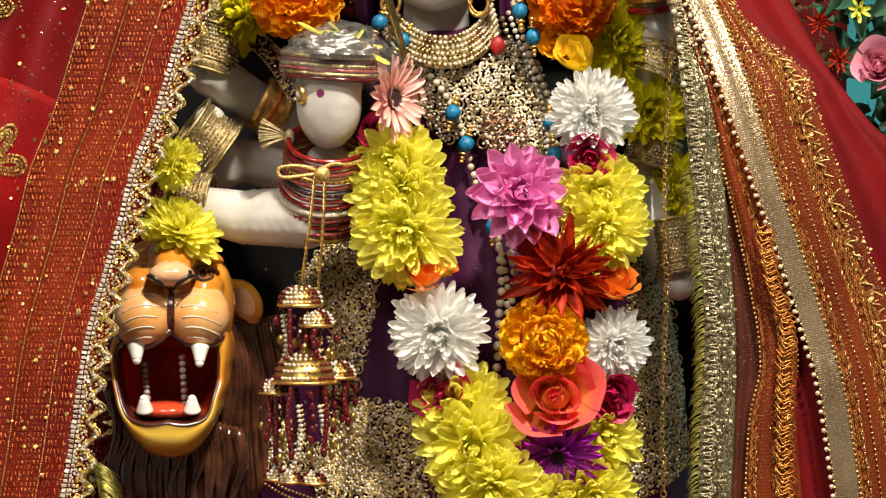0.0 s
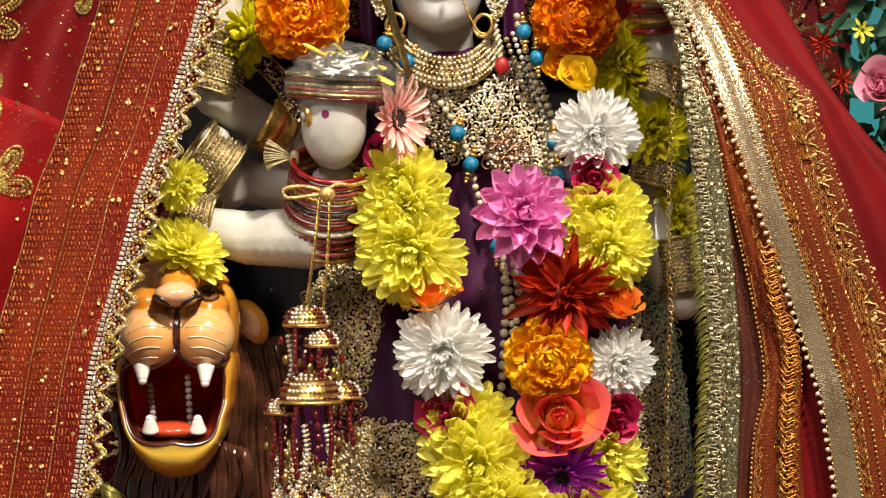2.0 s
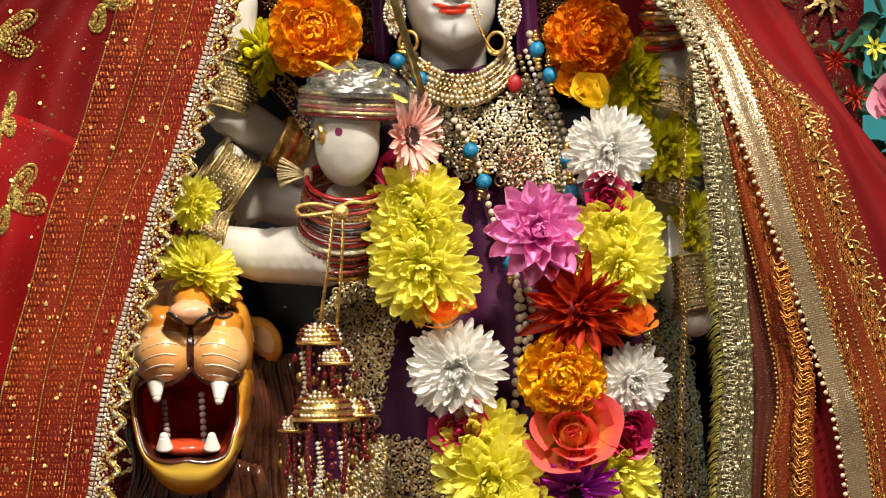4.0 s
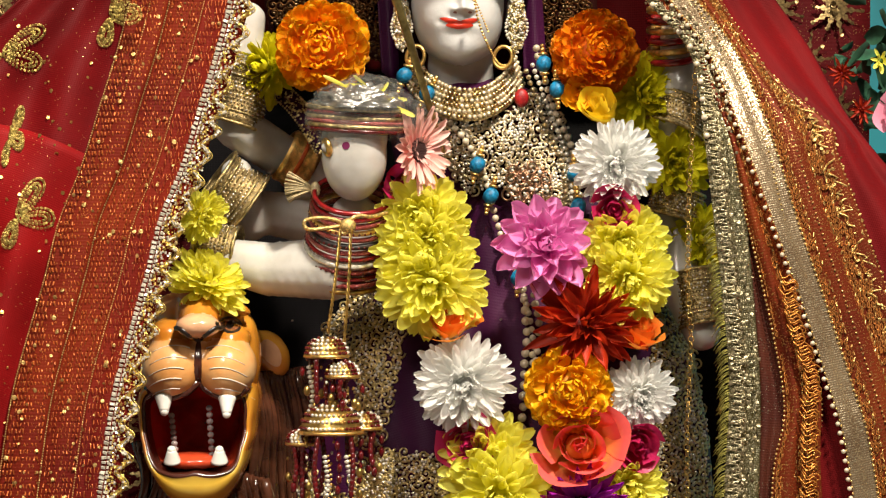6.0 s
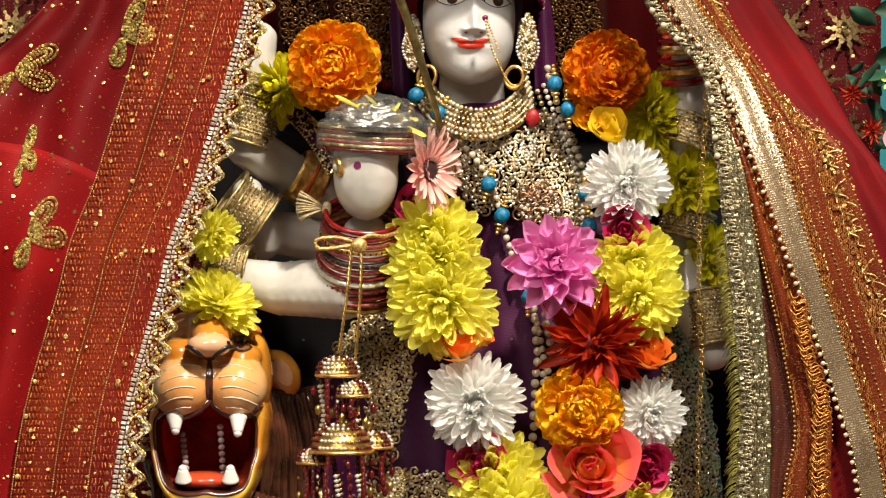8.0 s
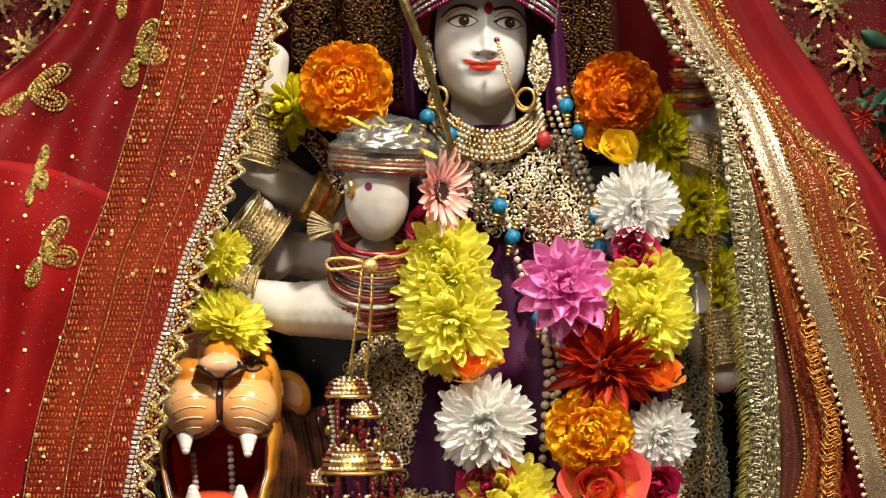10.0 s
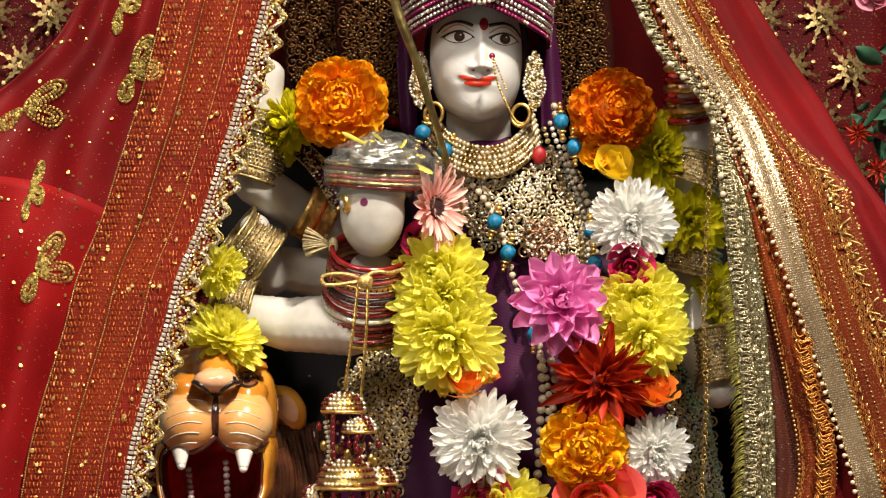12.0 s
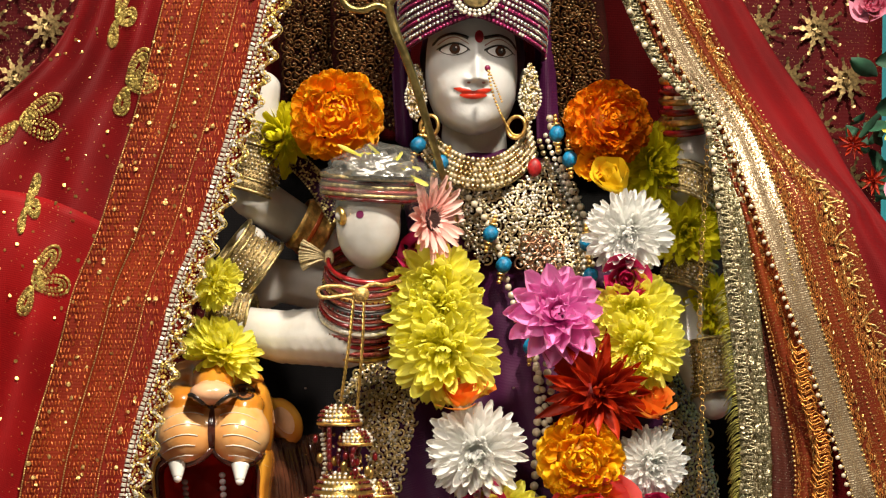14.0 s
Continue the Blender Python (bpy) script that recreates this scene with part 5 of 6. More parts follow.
flake = h.mesh("snowflake", mat("dull_gold_thread", (0.26, 0.18, 0.075), 0.4, 0.8, 0.4, 300, 0.2, 900))
for i in range(-10, 9):
    for j in range(13):
        x, z = i * 0.062 + (0.031 if j % 2 else 0) - 0.02, 1.05 + j * 0.054
        if -0.72 < x < 0.43:
            part("snowflake", flake, brocade, kind="stuff", local=Matrix.Translation((x + 0.1, -0.062, z)) @ pose(0, 0, 0, 0, rng.uniform(0, 90), 0))

# ---- artificial flowers and leaves beside the hanging ----
def leaf_mesh(L, W):
    rows = []
    for i in range(7):
        s = i / 6
        w = W / 2 * math.sin(math.pi * min(1, s * 0.92 + 0.06)) ** 0.8
        rows.append([(L * s, w * c, 0.12 * L * s * s + 0.18 * W * c * c) for c in (-1, -0.5, 0, 0.5, 1)])
    v, f, uv = grid_mesh(rows)
    return lay("leaf", v, f, M_LEAF, uv)


LEAF = leaf_mesh(0.036, 0.019)
spray = thing("flower_spray", "artificial spray of dark green leaves beside the red hanging", "foliage", (0.4729, 2.835, 1.3705))
for k in range(110):
    u = rng.random()
    a, b = np.array((0.427, 2.805, 1.5728)), np.array((0.4959, 2.835, 1.3535))
    p = a * (1 - u) + b * u + np.array((rng.uniform(-0.02, 0.06), rng.uniform(-0.03, 0.03), rng.uniform(-0.03, 0.03)))
    part("leaf", LEAF, spray, local=Matrix.Translation(-Vector((0.4729, 2.835, 1.3705))) @ Matrix.Translation(p) @ pose(0, 0, 0, rng.uniform(40, 120), rng.uniform(-70, 70), rng.uniform(0, 360)))
rose("pale pink artificial rose among leaves", PET_PALE, (0.4566, 2.755, 1.4706), 0.0290001, 10, -20, 51)
rose("pale pink artificial rose among leaves", PET_PALE, (0.417, 2.755, 1.6513), 0.0250001, 10, -10, 52)
bloom("artificial_flower", "small yellow artificial flower among leaves", (0.4394, 2.775, 1.5271), [(7, 15, 0.013), (6, 45, 0.01)], MUM["yellow"], 0.00400002, M_STEM, 0, 0, 53)
for k, (at, r) in enumerate((((0.4034, 2.795, 1.5159), 34), ((0.4233, 2.795, 1.4795), 30), ((0.4179, 2.795, 1.443), 26), ((0.4491, 2.795, 1.3982), 30))):
    bloom("artificial_flower", "small red artificial flower beside the hanging", at, [(9, 10, r * 0.000500002), (8, 35, r * 0.8 * 0.000500002), (5, 60, r * 0.6 * 0.000500002)], DAHLIA_RED, 0.00400002, PET_RED, 0, 0, 60 + k)


# ---- jewellery and ornaments ----
def bangles(label, a, b, ra, rb, count, wires, materials, squash=0.85, beads=0, category="bangle", bead_mat=None):
    """A stack of bangles round an arm from a to b; every wire ring is a bangle."""
    ob = thing("bangle_stack", label, category, a)
    A, B = np.array(a), np.array(b)
    axis = (B - A) / np.linalg.norm(B - A)
    for k in range(count):
        s = k / max(1, count - 1)
        p, r, w = A + (B - A) * s, ra + (rb - ra) * s, wires[k % len(wires)]
        h = ring(p, r, w, axis, 0.92, 30, 6)
        if beads and k % 2:
            q = np.array(Vector((0, 0, 1)).rotation_difference(Vector(axis)).to_matrix())
            for j in range(beads):
                t = 2 * math.pi * j / beads
                h.bead(p + q @ np.array(((r + w * 0.7) * math.cos(t), (r + w * 0.7) * 0.92 * math.sin(t), 0)), w * 0.6, 1)
        m = materials[k % len(materials)]
        part("bangle", h.mesh("bangle", [m, bead_mat or M_CRYSTAL]), ob)
    return ob


def cuff(label, a, b, ra, rb, rows, flare=0.0):
    """A broad flared cuff: a solid band with rolled rims, close rows of dots and a raised row of stones."""
    ob = thing("gold_cuff", label, "cuff", a)
    A, B = np.array(a), np.array(b)
    axis = (B - A) / np.linalg.norm(B - A)
    q = np.array(Vector((0, 0, 1)).rotation_difference(Vector(axis)).to_matrix())

    def hoop(s, lift=0.0, n=49, off=0.0):
        r = ra + (rb - ra) * s + flare * (2 * s - 1) ** 2 + lift
        return [A + (B - A) * s + q @ np.array((r * math.cos(t), r * 0.92 * math.sin(t), 0)) for t in np.linspace(0, 2 * math.pi, n) + off]

    v, f, uv = grid_mesh([hoop(s) for s in np.linspace(0, 1, 10)])
    part("band", thick(lay("band", v, f, M_CUFF, uv), 0.0012), ob)
    for s in (0.0, 0.2, 0.8, 1.0):
        h = Heap().tube(np.array(hoop(s, 0.0006, 41)[:-1]), 0.0016 if s in (0, 1) else 0.0009, sides=6, closed=True)
        part("rim", h.mesh("rim", M_OLDGOLD), ob)
    h = Heap()
    for k in range(rows):
        s = 0.05 + 0.9 * k / (rows - 1)
        n = int(2 * math.pi * (ra + rb) / 2 / 0.0031)
        edge = s < 0.2 or s > 0.8
        for p in hoop(s, 0.0008, n + 1, 0.5 * (k % 2) * 2 * math.pi / n)[:-1]:
            h.bead(p, 0.0008 if edge else 0.0011, 0 if rng.random() < 0.75 else 1)
    part("dotted_beading", h.mesh("dotted_beading", [M_PALE_DOT, M_CRYSTAL]), ob, "rows of pale gold dots", "stuff")
    return ob


M_CUFF = mat("antique_gold", (0.3, 0.22, 0.1), 0.5, 0.9, 0.4, 200, 0.4, 900)
M_PALE_DOT = mat("pale_gold_dot", (0.66, 0.56, 0.34), 0.25, 1.0, 0.2, 300)
M_GLITTER = mat("red_glitter", (0.2, 0.006, 0.012), 0.25, 0.5, 0.6, 900, 0.6, 1200, second=(0.5, 0.12, 0.1), coat=0.6)
cuff("antique gold cuff with beaded rows on the upper arm", (-0.1654, 2.48, 1.5009), (-0.1799, 2.475, 1.451), 0.0200001, 0.0230001, 14, 0.002)
cuff("wide flared antique gold cuff with rows of dots", (-0.1960, 2.462, 1.4020), (-0.1680, 2.468, 1.3810), 0.0265001, 0.0275001, 9, 0.004)
cuff("gold cuff set with crystal dots on the forearm", (-0.2098, 2.445, 1.341), (-0.1752, 2.44, 1.3363), 0.0230001, 0.0235001, 10, 0.001)
cuff("antique gold armlet with beaded rows", (0.2193, 2.48, 1.4726), (0.209, 2.475, 1.4466), 0.0250001, 0.0270001, 8, 0.001)
cuff("antique gold armlet with beaded rows", (0.2143, 2.487, 1.3932), (0.2083, 2.485, 1.3692), 0.0230001, 0.0240001, 8, 0.001)
cuff("broad antique gold cuff on the lower arm", (0.2276, 2.475, 1.32), (0.2353, 2.465, 1.2741), 0.0230001, 0.0230001, 13, 0.001)
bangles("polished gold and red bangles on the raised arm", (0.2031, 2.465, 1.5539), (0.2091, 2.475, 1.5104), 0.0180001, 0.0240001, 6, [0.003, 0.0036], [M_GOLD, M_RED_BANGLE])
bangles("red lacquer, glitter and gold bangles round the wrist", (-0.0716, 2.377, 1.3880), (-0.0780, 2.418, 1.3240), 0.0335001, 0.0390001, 13, [0.0024, 0.0022, 0.0028], [M_RED_BANGLE, M_RED_BANGLE, M_GLITTER, M_GOLD, M_GLITTER, M_INK, M_GLITTER, M_RED_BANGLE, M_CRYSTAL, M_GLITTER, M_RED_BANGLE, M_GLITTER, M_BRASS], beads=46, bead_mat=M_RUBY)
armlet = thing("gold_armlet", "broad polished gold armlet with an orange stripe", "armlet", (-0.1253, 2.495, 1.4196))
turn_ = np.array(Vector((0, 0, 1)).rotation_difference(Vector((0.86, 0.2, -0.47))).to_matrix())


def hoop_at(s, r):
    c = np.array((-0.1373, 2.485, 1.4267)) * (1 - s) + np.array((-0.113, 2.5, 1.4123)) * s
    return [c + turn_ @ np.array((r * math.cos(a), r * math.sin(a), 0)) for a in np.linspace(0, 2 * math.pi, 41)]


v, f, uv = grid_mesh([hoop_at(s, 0.0220001 + (0.0022 if 0 < k < 12 else 0.0) + 0.0005 * math.sin(k * 1.3)) for k, s in enumerate(np.linspace(0, 1, 13))])
part("band", lay("band", v, f, M_GOLD, uv), armlet)
v, f, uv = grid_mesh([hoop_at(s, 0.0220001 + 0.0034) for s in (0.42, 0.46, 0.5, 0.54)])
part("stripe", thick(lay("stripe", v, f, mat("orange_enamel", (0.5, 0.08, 0.01), 0.3, 0.2), uv), 0.0008), armlet, "orange enamel stripe")
finger = ring((-0.0930, 2.350, 1.4275), 0.00560002, 0.0028, (1, 0.35, 0.25), 1.0, 22, 8)
finger.bead((-0.0930, 2.350, 1.4275), (0.0050, 0.0050, 0.0046), 1, True)
tagged(new("finger_ring", finger.mesh("finger_ring", [M_GOLD, M_MARBLE])), "plain gold ring on the marble fingertip", "ring")

# wrapped parcel on the raised hand
parcel = thing("wrapped_parcel", "sweet box in crinkled clear plastic with silver foil and gold rings", "parcel", (-0.0677, 2.365, 1.4412))


def crinkled(at, rx, ry, rz, amp, seed, lower=-0.35):
    rows = []
    for i in range(26):
        t = lower + (math.pi / 2 - lower) * i / 25
        row = []
        for j in range(49):
            a = 2 * math.pi * j / 48
            d = Vector((math.cos(t) * math.cos(a), math.cos(t) * math.sin(a), math.sin(t)))
            k = 1 + amp * (noise.noise(d * 4.5 + Vector((seed, 0, 0))) + 0.6 * abs(noise.noise(d * 9 + Vector((0, seed, 0)))))
            row.append((at[0] + rx * d.x * k, at[1] + ry * d.y * k, at[2] + rz * d.z * k))
        rows.append(row)
    return grid_mesh(rows)


M_FOIL = mat("silver_foil", (0.6, 0.58, 0.55), 0.3, 0.95, 0.3, 90, 1.0, 160)
M_PLASTIC = bpy.data.materials.new("clear_plastic")
M_PLASTIC.use_nodes = True
_p = M_PLASTIC.node_tree.nodes["Principled BSDF"]
_p.inputs["Base Color"].default_value = (0.3, 0.3, 0.28, 1)
_p.inputs["Roughness"].default_value, _p.inputs["IOR"].default_value, _p.inputs["Alpha"].default_value = 0.07, 1.6, 0.13
v, f, uv = crinkled((-0.0658, 2.365, 1.4602), 0.0345001, 0.036, 0.0190001, 0.32, 2.0, 0.0)
part("foil", lay("foil", v, f, M_FOIL, uv), parcel, "crumpled silver foil")
v, f, uv = crinkled((-0.0619, 2.36, 1.4543), 0.0450002, 0.046, 0.0310001, 0.26, 7.0, -0.75)
part("plastic", lay("plastic", v, f, M_PLASTIC, uv), parcel, "crinkled clear plastic")
for k, m in enumerate((M_OLDGOLD, M_RUBY, M_OLDGOLD, M_GLITTER, M_OLDGOLD, M_RUBY)):
    h = ring((-0.0690, 2.363, 1.4610), 0.0410002, 0.0021, (0.06, -0.12, 1), 0.6, 36, 6)
    for q in h.v:
        q[:, 2] -= 0.0036 * k
    part("rim", h.mesh("rim", m), parcel)
for k, a in enumerate((-20, 5, 22, 38, 52, 64, 12, 45)):
    m = Matrix.Translation((0.03 * math.sin(radians(a)) + 0.002, -0.026 + 0.005 * (k % 3), 0.030 * math.cos(radians(a)) + 0.008)) @ pose(0, 0, 0, 78, 25 * (k % 3 - 1), 150 - 2 * a)
    part("petal", MUM["yellow"][k % 3], parcel, "loose yellow petal under the plastic", local=m @ Matrix.Diagonal((0.022, 0.014, 0.007, 1)))

# gold cord bow with its tassel, and the hanging wrist ornament
cords = thing("cord_bow", "gold thread bow tied round the wrist with hanging cords", "cord", (-0.077, 2.325, 1.3628))
h = Heap()
h.tube([(-0.0766, 2.325, 1.3633), (-0.0931, 2.32, 1.3679), (-0.1099, 2.32, 1.3659), (-0.1071, 2.32, 1.3585), (-0.0862, 2.32, 1.3605), (-0.0766, 2.325, 1.3624)], 0.0017, sides=6, n=30)
h.tube([(-0.0757, 2.325, 1.3652), (-0.0654, 2.325, 1.3699), (-0.0553, 2.33, 1.369), (-0.0425, 2.345, 1.3725)], 0.0017, sides=6, n=16)
h.bead((-0.0745, 2.32, 1.3614), (0.00700003, 0.00500002, 0.00650002), 0, True)
part("bow", h.mesh("bow", M_ZARI), cords)
for pts in (((-0.0806, 2.32, 1.3595), (-0.0845, 2.315, 1.3187), (-0.0911, 2.32, 1.2721)), ((-0.0722, 2.32, 1.3596), (-0.0734, 2.315, 1.3187), (-0.0785, 2.32, 1.2535))):
    h = Heap()
    for ph in (0, math.pi):
        p = spline(pts, 60)
        p[:, 0] += 0.0008 * np.cos(np.arange(60) * 1.1 + ph)
        p[:, 1] += 0.0008 * np.sin(np.arange(60) * 1.1 + ph)
        h.tube(p, 0.0009, sides=5, n=60)
    part("cord", h.mesh("cord", M_BRASS), cords)
tas = thing("thread_tassel", "pale straw coloured thread tassel beside the wrist", "tassel", (-0.1054, 2.385, 1.3917))
h = Heap()
for k in range(90):
    a = rng.uniform(-0.55, 0.55)
    e = np.array((-0.1042, 2.38, 1.3926))
    t = e + np.array((-0.0260001 * math.cos(a), rng.uniform(-0.008, 0.008), -0.0260001 * math.sin(a) + 0.002))
    h.tube([e, (e + t) / 2 + (0, -0.003, 0.001), t], 0.0005, sides=3, n=4)
h.bead((-0.1042, 2.38, 1.3926), (0.00450002, 0.00450002, 0.00700003), 0, True)
part("thread_tuft", h.mesh("thread_tuft", mat("straw_thread", (0.62, 0.5, 0.28), 0.5, 0.1, 0.3, 300)), tas)


def bell(parent, at, r, rows=5, jewel=True):
    """A jewelled umbrella-shaped dome with bead rows, a gold rim and small stones."""
    prof = [(r * math.sin(t) ** 0.8 if t else 0.0005, r * 0.75 * math.cos(t)) for t in np.linspace(0, math.pi / 2, 8)] + [(r * 1.06, -0.12 * r), (r * 1.0, -0.16 * r)]
    place = []
    for rad, z in prof:
        place.append([(at[0] + rad * math.cos(a), at[1] + rad * math.sin(a), at[2] + z) for a in np.linspace(0, 2 * math.pi, 25)])
    v, f, uv = grid_mesh(place)
    dome = part("dome", lay("dome", v, f, M_BRASS, uv), parent, "gold dome")
    h = Heap()
    for k in range(1, rows + 1):
        t = math.pi / 2 * k / rows
        n = max(6, int(2 * math.pi * r * math.sin(t) / 0.0036))
        for j in range(n):
            a = 2 * math.pi * j / n
            rr = r * math.sin(t) ** 0.8 + 0.0006
            h.bead((at[0] + rr * math.cos(a), at[1] + rr * math.sin(a), at[2] + r * 0.75 * math.cos(t) + 0.0004), 0.0017, (0, 0, 2, 1, 1, 0)[j * 18 // n % 6])
    part("stone_setting", h.mesh("stone_setting", [M_CRYSTAL, M_RUBY, M_GOLD]), dome, "crystal and ruby stones", "stuff")
    h = ring((at[0], at[1], at[2] - 0.14 * r), r * 1.05, 0.0016, (0, 0, 1), 1, 28, 6)
    part("rim", h.mesh("rim", M_GOLD), dome)
    return dome


kalira = thing("wrist_pendant", "hanging gold wrist pendant with jewelled domes, ruby drops and bells", "pendant", (-0.0882, 2.32, 1.2535))


def drops(at, r, n, L, seed):
    """Strings of crystal and ruby beads hung round a dome's rim."""
    q = random.Random(seed)
    for k in range(n):
        a = 2 * math.pi * k / n + 0.3
        x, y, z = at[0] + r * math.cos(a), at[1] + r * math.sin(a), at[2] - 0.18 * r
        h = Heap()
        run = L * q.uniform(0.8, 1.1)
        steps = max(2, int(run / (0.0085 if k % 4 in (0, 2) else 0.0042)))
        sway, slot0 = q.uniform(-0.005, 0.005), (1, 1, 2, 1)[k % 4]
        for i in range(steps):
            s = i / steps
            p = (x + sway * math.sin(3 * s), y - 0.002 * s, z - run * s)
            if slot0 == 1:
                h.bead(p, (0.0026, 0.0026, 0.0048), 1)
            else:
                h.bead(p, (0.0014, 0.0014, 0.0017), 0 if slot0 == 0 else (i % 2) * 2)
        h.bead((x + sway * 0.14, y - 0.002, z - run - 0.003), (0.0028, 0.0028, 0.0045), 1 if k % 2 else 2, True)
        part("bead_string", h.mesh("bead_string", [M_CRYSTAL, M_RUBY, M_BRASS]), kalira, kind="stuff")


for at, r, n, L, seed in (((-0.092, 2.32, 1.2558), 0.0170001, 8, 0.0300001, 1), ((-0.0787, 2.315, 1.2388), 0.013, 7, 0.0200001, 2), ((-0.0877, 2.31, 1.1945), 0.0250001, 11, 0.0550002, 3), ((-0.1127, 2.32, 1.1826), 0.012, 5, 0.0300001, 4), ((-0.0616, 2.32, 1.1958), 0.0140001, 6, 0.0300001, 5)):
    bell(kalira, at, r)
    drops(at, r * 0.95, n, L, seed)
for at in ((-0.0996, 2.31, 1.1099), (-0.0801, 2.31, 1.109), (-0.1109, 2.315, 1.1117)):
    bell(kalira, at, 0.01, 4)
for a, b in (((-0.1066, 2.315, 1.2443), (-0.1111, 2.315, 1.1932)), ((-0.0794, 2.31, 1.2261), (-0.0822, 2.31, 1.2075)), ((-0.0924, 2.29, 1.1719), (-0.0984, 2.305, 1.1174)), ((-0.0749, 2.29, 1.172), (-0.0781, 2.305, 1.1175))):
    h = Heap()
    m = [(p + q) / 2 for p, q in zip(a, b)]
    m[0] += 0.005
    for k, p in enumerate(spline([a, m, b], int(length([a, b]) / 0.0036))):
        h.bead(p, (0.0026, 0.002, 0.002), 0)
        h.bead(p + np.array((0.0026, 0, 0.001)), 0.0013, 1)
    part("crystal_string", h.mesh("crystal_string", [M_CRYSTAL, M_GOLD]), kalira, kind="stuff")


# embroidered borders of the sari
def inside(x, z, poly):
    hit = False
    for (x0, _, z0), (x1, _, z1) in zip(poly, poly[1:] + poly[:1]):
        if (z0 > z) != (z1 > z) and x < (x1 - x0) * (z - z0) / (z1 - z0) + x0:
            hit = not hit
    return hit


def embroider(name, label, parent, poly, depth, motifs, seed, size=0.0085, bright=0.32, materials=None):
    """Couched scrolls, small bead flowers and single stones strewn over a bounded patch of cloth."""
    q = random.Random(seed)
    xs, zs_ = [p[0] for p in poly], [p[2] for p in poly]
    h = Heap()
    done, tries, taken = 0, 0, []
    while done < motifs and tries < motifs * 30:
        tries += 1
        x, z = q.uniform(min(xs), max(xs)), q.uniform(min(zs_), max(zs_))
        if not inside(x, z, poly) or any((x - a) ** 2 + (z - b) ** 2 < (size * 0.62) ** 2 for a, b in taken):
            continue
        taken.append((x, z))
        done += 1
        kind, a0, turn = q.random(), q.uniform(0, 6.28), q.choice((-1, 1))
        if kind < 0.68:
            pts = []
            for k in range(14):
                t = k / 13
                r = size * 0.62 * (1 - 0.8 * t)
                px, pz = x + r * math.cos(a0 + turn * 8 * t), z + r * math.sin(a0 + turn * 8 * t)
                pts.append((px, depth(px, pz) - 0.0012, pz))
            h.tube(pts, 0.001, sides=5, n=20, slot=0)
            h.bead((x, depth(x, z) - 0.0018, z), 0.0014, 1)
        else:
            n = 6 if kind < 0.8 else 4
            for k in range(n):
                a = a0 + 2 * math.pi * k / n
                px, pz = x + size * 0.36 * math.cos(a), z + size * 0.36 * math.sin(a)
                h.bead((px, depth(px, pz) - 0.0012, pz), (size * 0.19, 0.0012, size * 0.19), 0 if q.random() > bright else 1)
            h.bead((x, depth(x, z) - 0.002, z), (size * 0.22, 0.0014, size * 0.22), 1)
    for k in range(motifs * 2):
        x, z = q.uniform(min(xs), max(xs)), q.uniform(min(zs_), max(zs_))
        if inside(x, z, poly):
            disc(h, (x, depth(x, z) - 0.001, z), q.uniform(0.0009, 0.0017), q, 1 if q.random() < bright else 0, 6, 0.5)
    return part(name, h.mesh(name, materials or [M_OLDGOLD, M_CRYSTAL]), parent, label, "stuff")


def on_sari(x, z):
    return sari_y(x, z)


BORDER = "antique gold embroidery with crystal stones"
embroider("embroidery", BORDER, sari, [(-0.0448, 2.475, 1.3306), (-0.0307, 2.475, 1.267), (-0.0385, 2.475, 1.2173), (-0.0493, 2.475, 1.1725), (-0.0766, 2.475, 1.1724), (-0.0693, 2.475, 1.2371), (-0.1041, 2.475, 1.2668), (-0.0769, 2.475, 1.3017)], on_sari, 300, 71)
embroider("embroidery", BORDER, sari, [(-0.0517, 2.475, 1.1675), (0.0029, 2.475, 1.1651), (0.0057, 2.475, 1.0829), (-0.1386, 2.475, 1.1025), (-0.1396, 2.475, 1.1324), (-0.1238, 2.475, 1.1574), (-0.069, 2.475, 1.1177)], on_sari, 330, 72)
embroider("embroidery", BORDER, sari, [(0.003, 2.475, 1.1527), (0.0353, 2.475, 1.1478), (0.0755, 2.475, 1.0581), (0.0057, 2.475, 1.068)], on_sari, 90, 73, bright=0.25)
embroider("embroidery", BORDER, sari, [(0.1964, 2.475, 1.2976), (0.2138, 2.475, 1.2976), (0.234, 2.475, 1.238), (0.2418, 2.475, 1.1683), (0.2457, 2.475, 1.1034), (0.185, 2.475, 1.0784), (0.1772, 2.475, 1.1482), (0.1843, 2.475, 1.2179)], on_sari, 400, 74, 0.0088, 0.5)
embroider("embroidery", BORDER, sari, [(-0.0443, 2.475, 1.1675), (-0.0142, 2.475, 1.0779), (-0.0838, 2.475, 1.0777), (-0.0741, 2.475, 1.1525)], on_sari, 130, 79)
h = Heap()
for pts in (((-0.1405, 2.475, 1.1), (-0.0838, 2.475, 1.0817), (0.0057, 2.475, 1.072)), ((-0.1405, 2.475, 1.0946), (-0.0838, 2.475, 1.0758), (0.0057, 2.475, 1.066)), ((0.1825, 2.475, 1.0793), (0.2148, 2.475, 1.0874), (0.2456, 2.475, 1.1074)), ((-0.1406, 2.475, 1.1324), (-0.1386, 2.475, 1.1175), (-0.1395, 2.475, 1.0976)), ((0.1979, 2.475, 1.2976), (0.1868, 2.475, 1.2179), (0.1772, 2.475, 1.1482))):
    for p in spline(pts, int(length(pts) / 0.0032)):
        h.bead((p[0], sari_y(p[0], p[2]) - 0.0015, p[2]), (0.0016, 0.0014, 0.0016), 0)
part("piping", h.mesh("piping", [M_BRASS]), sari, "gold beaded piping", "stuff")
h = Heap()
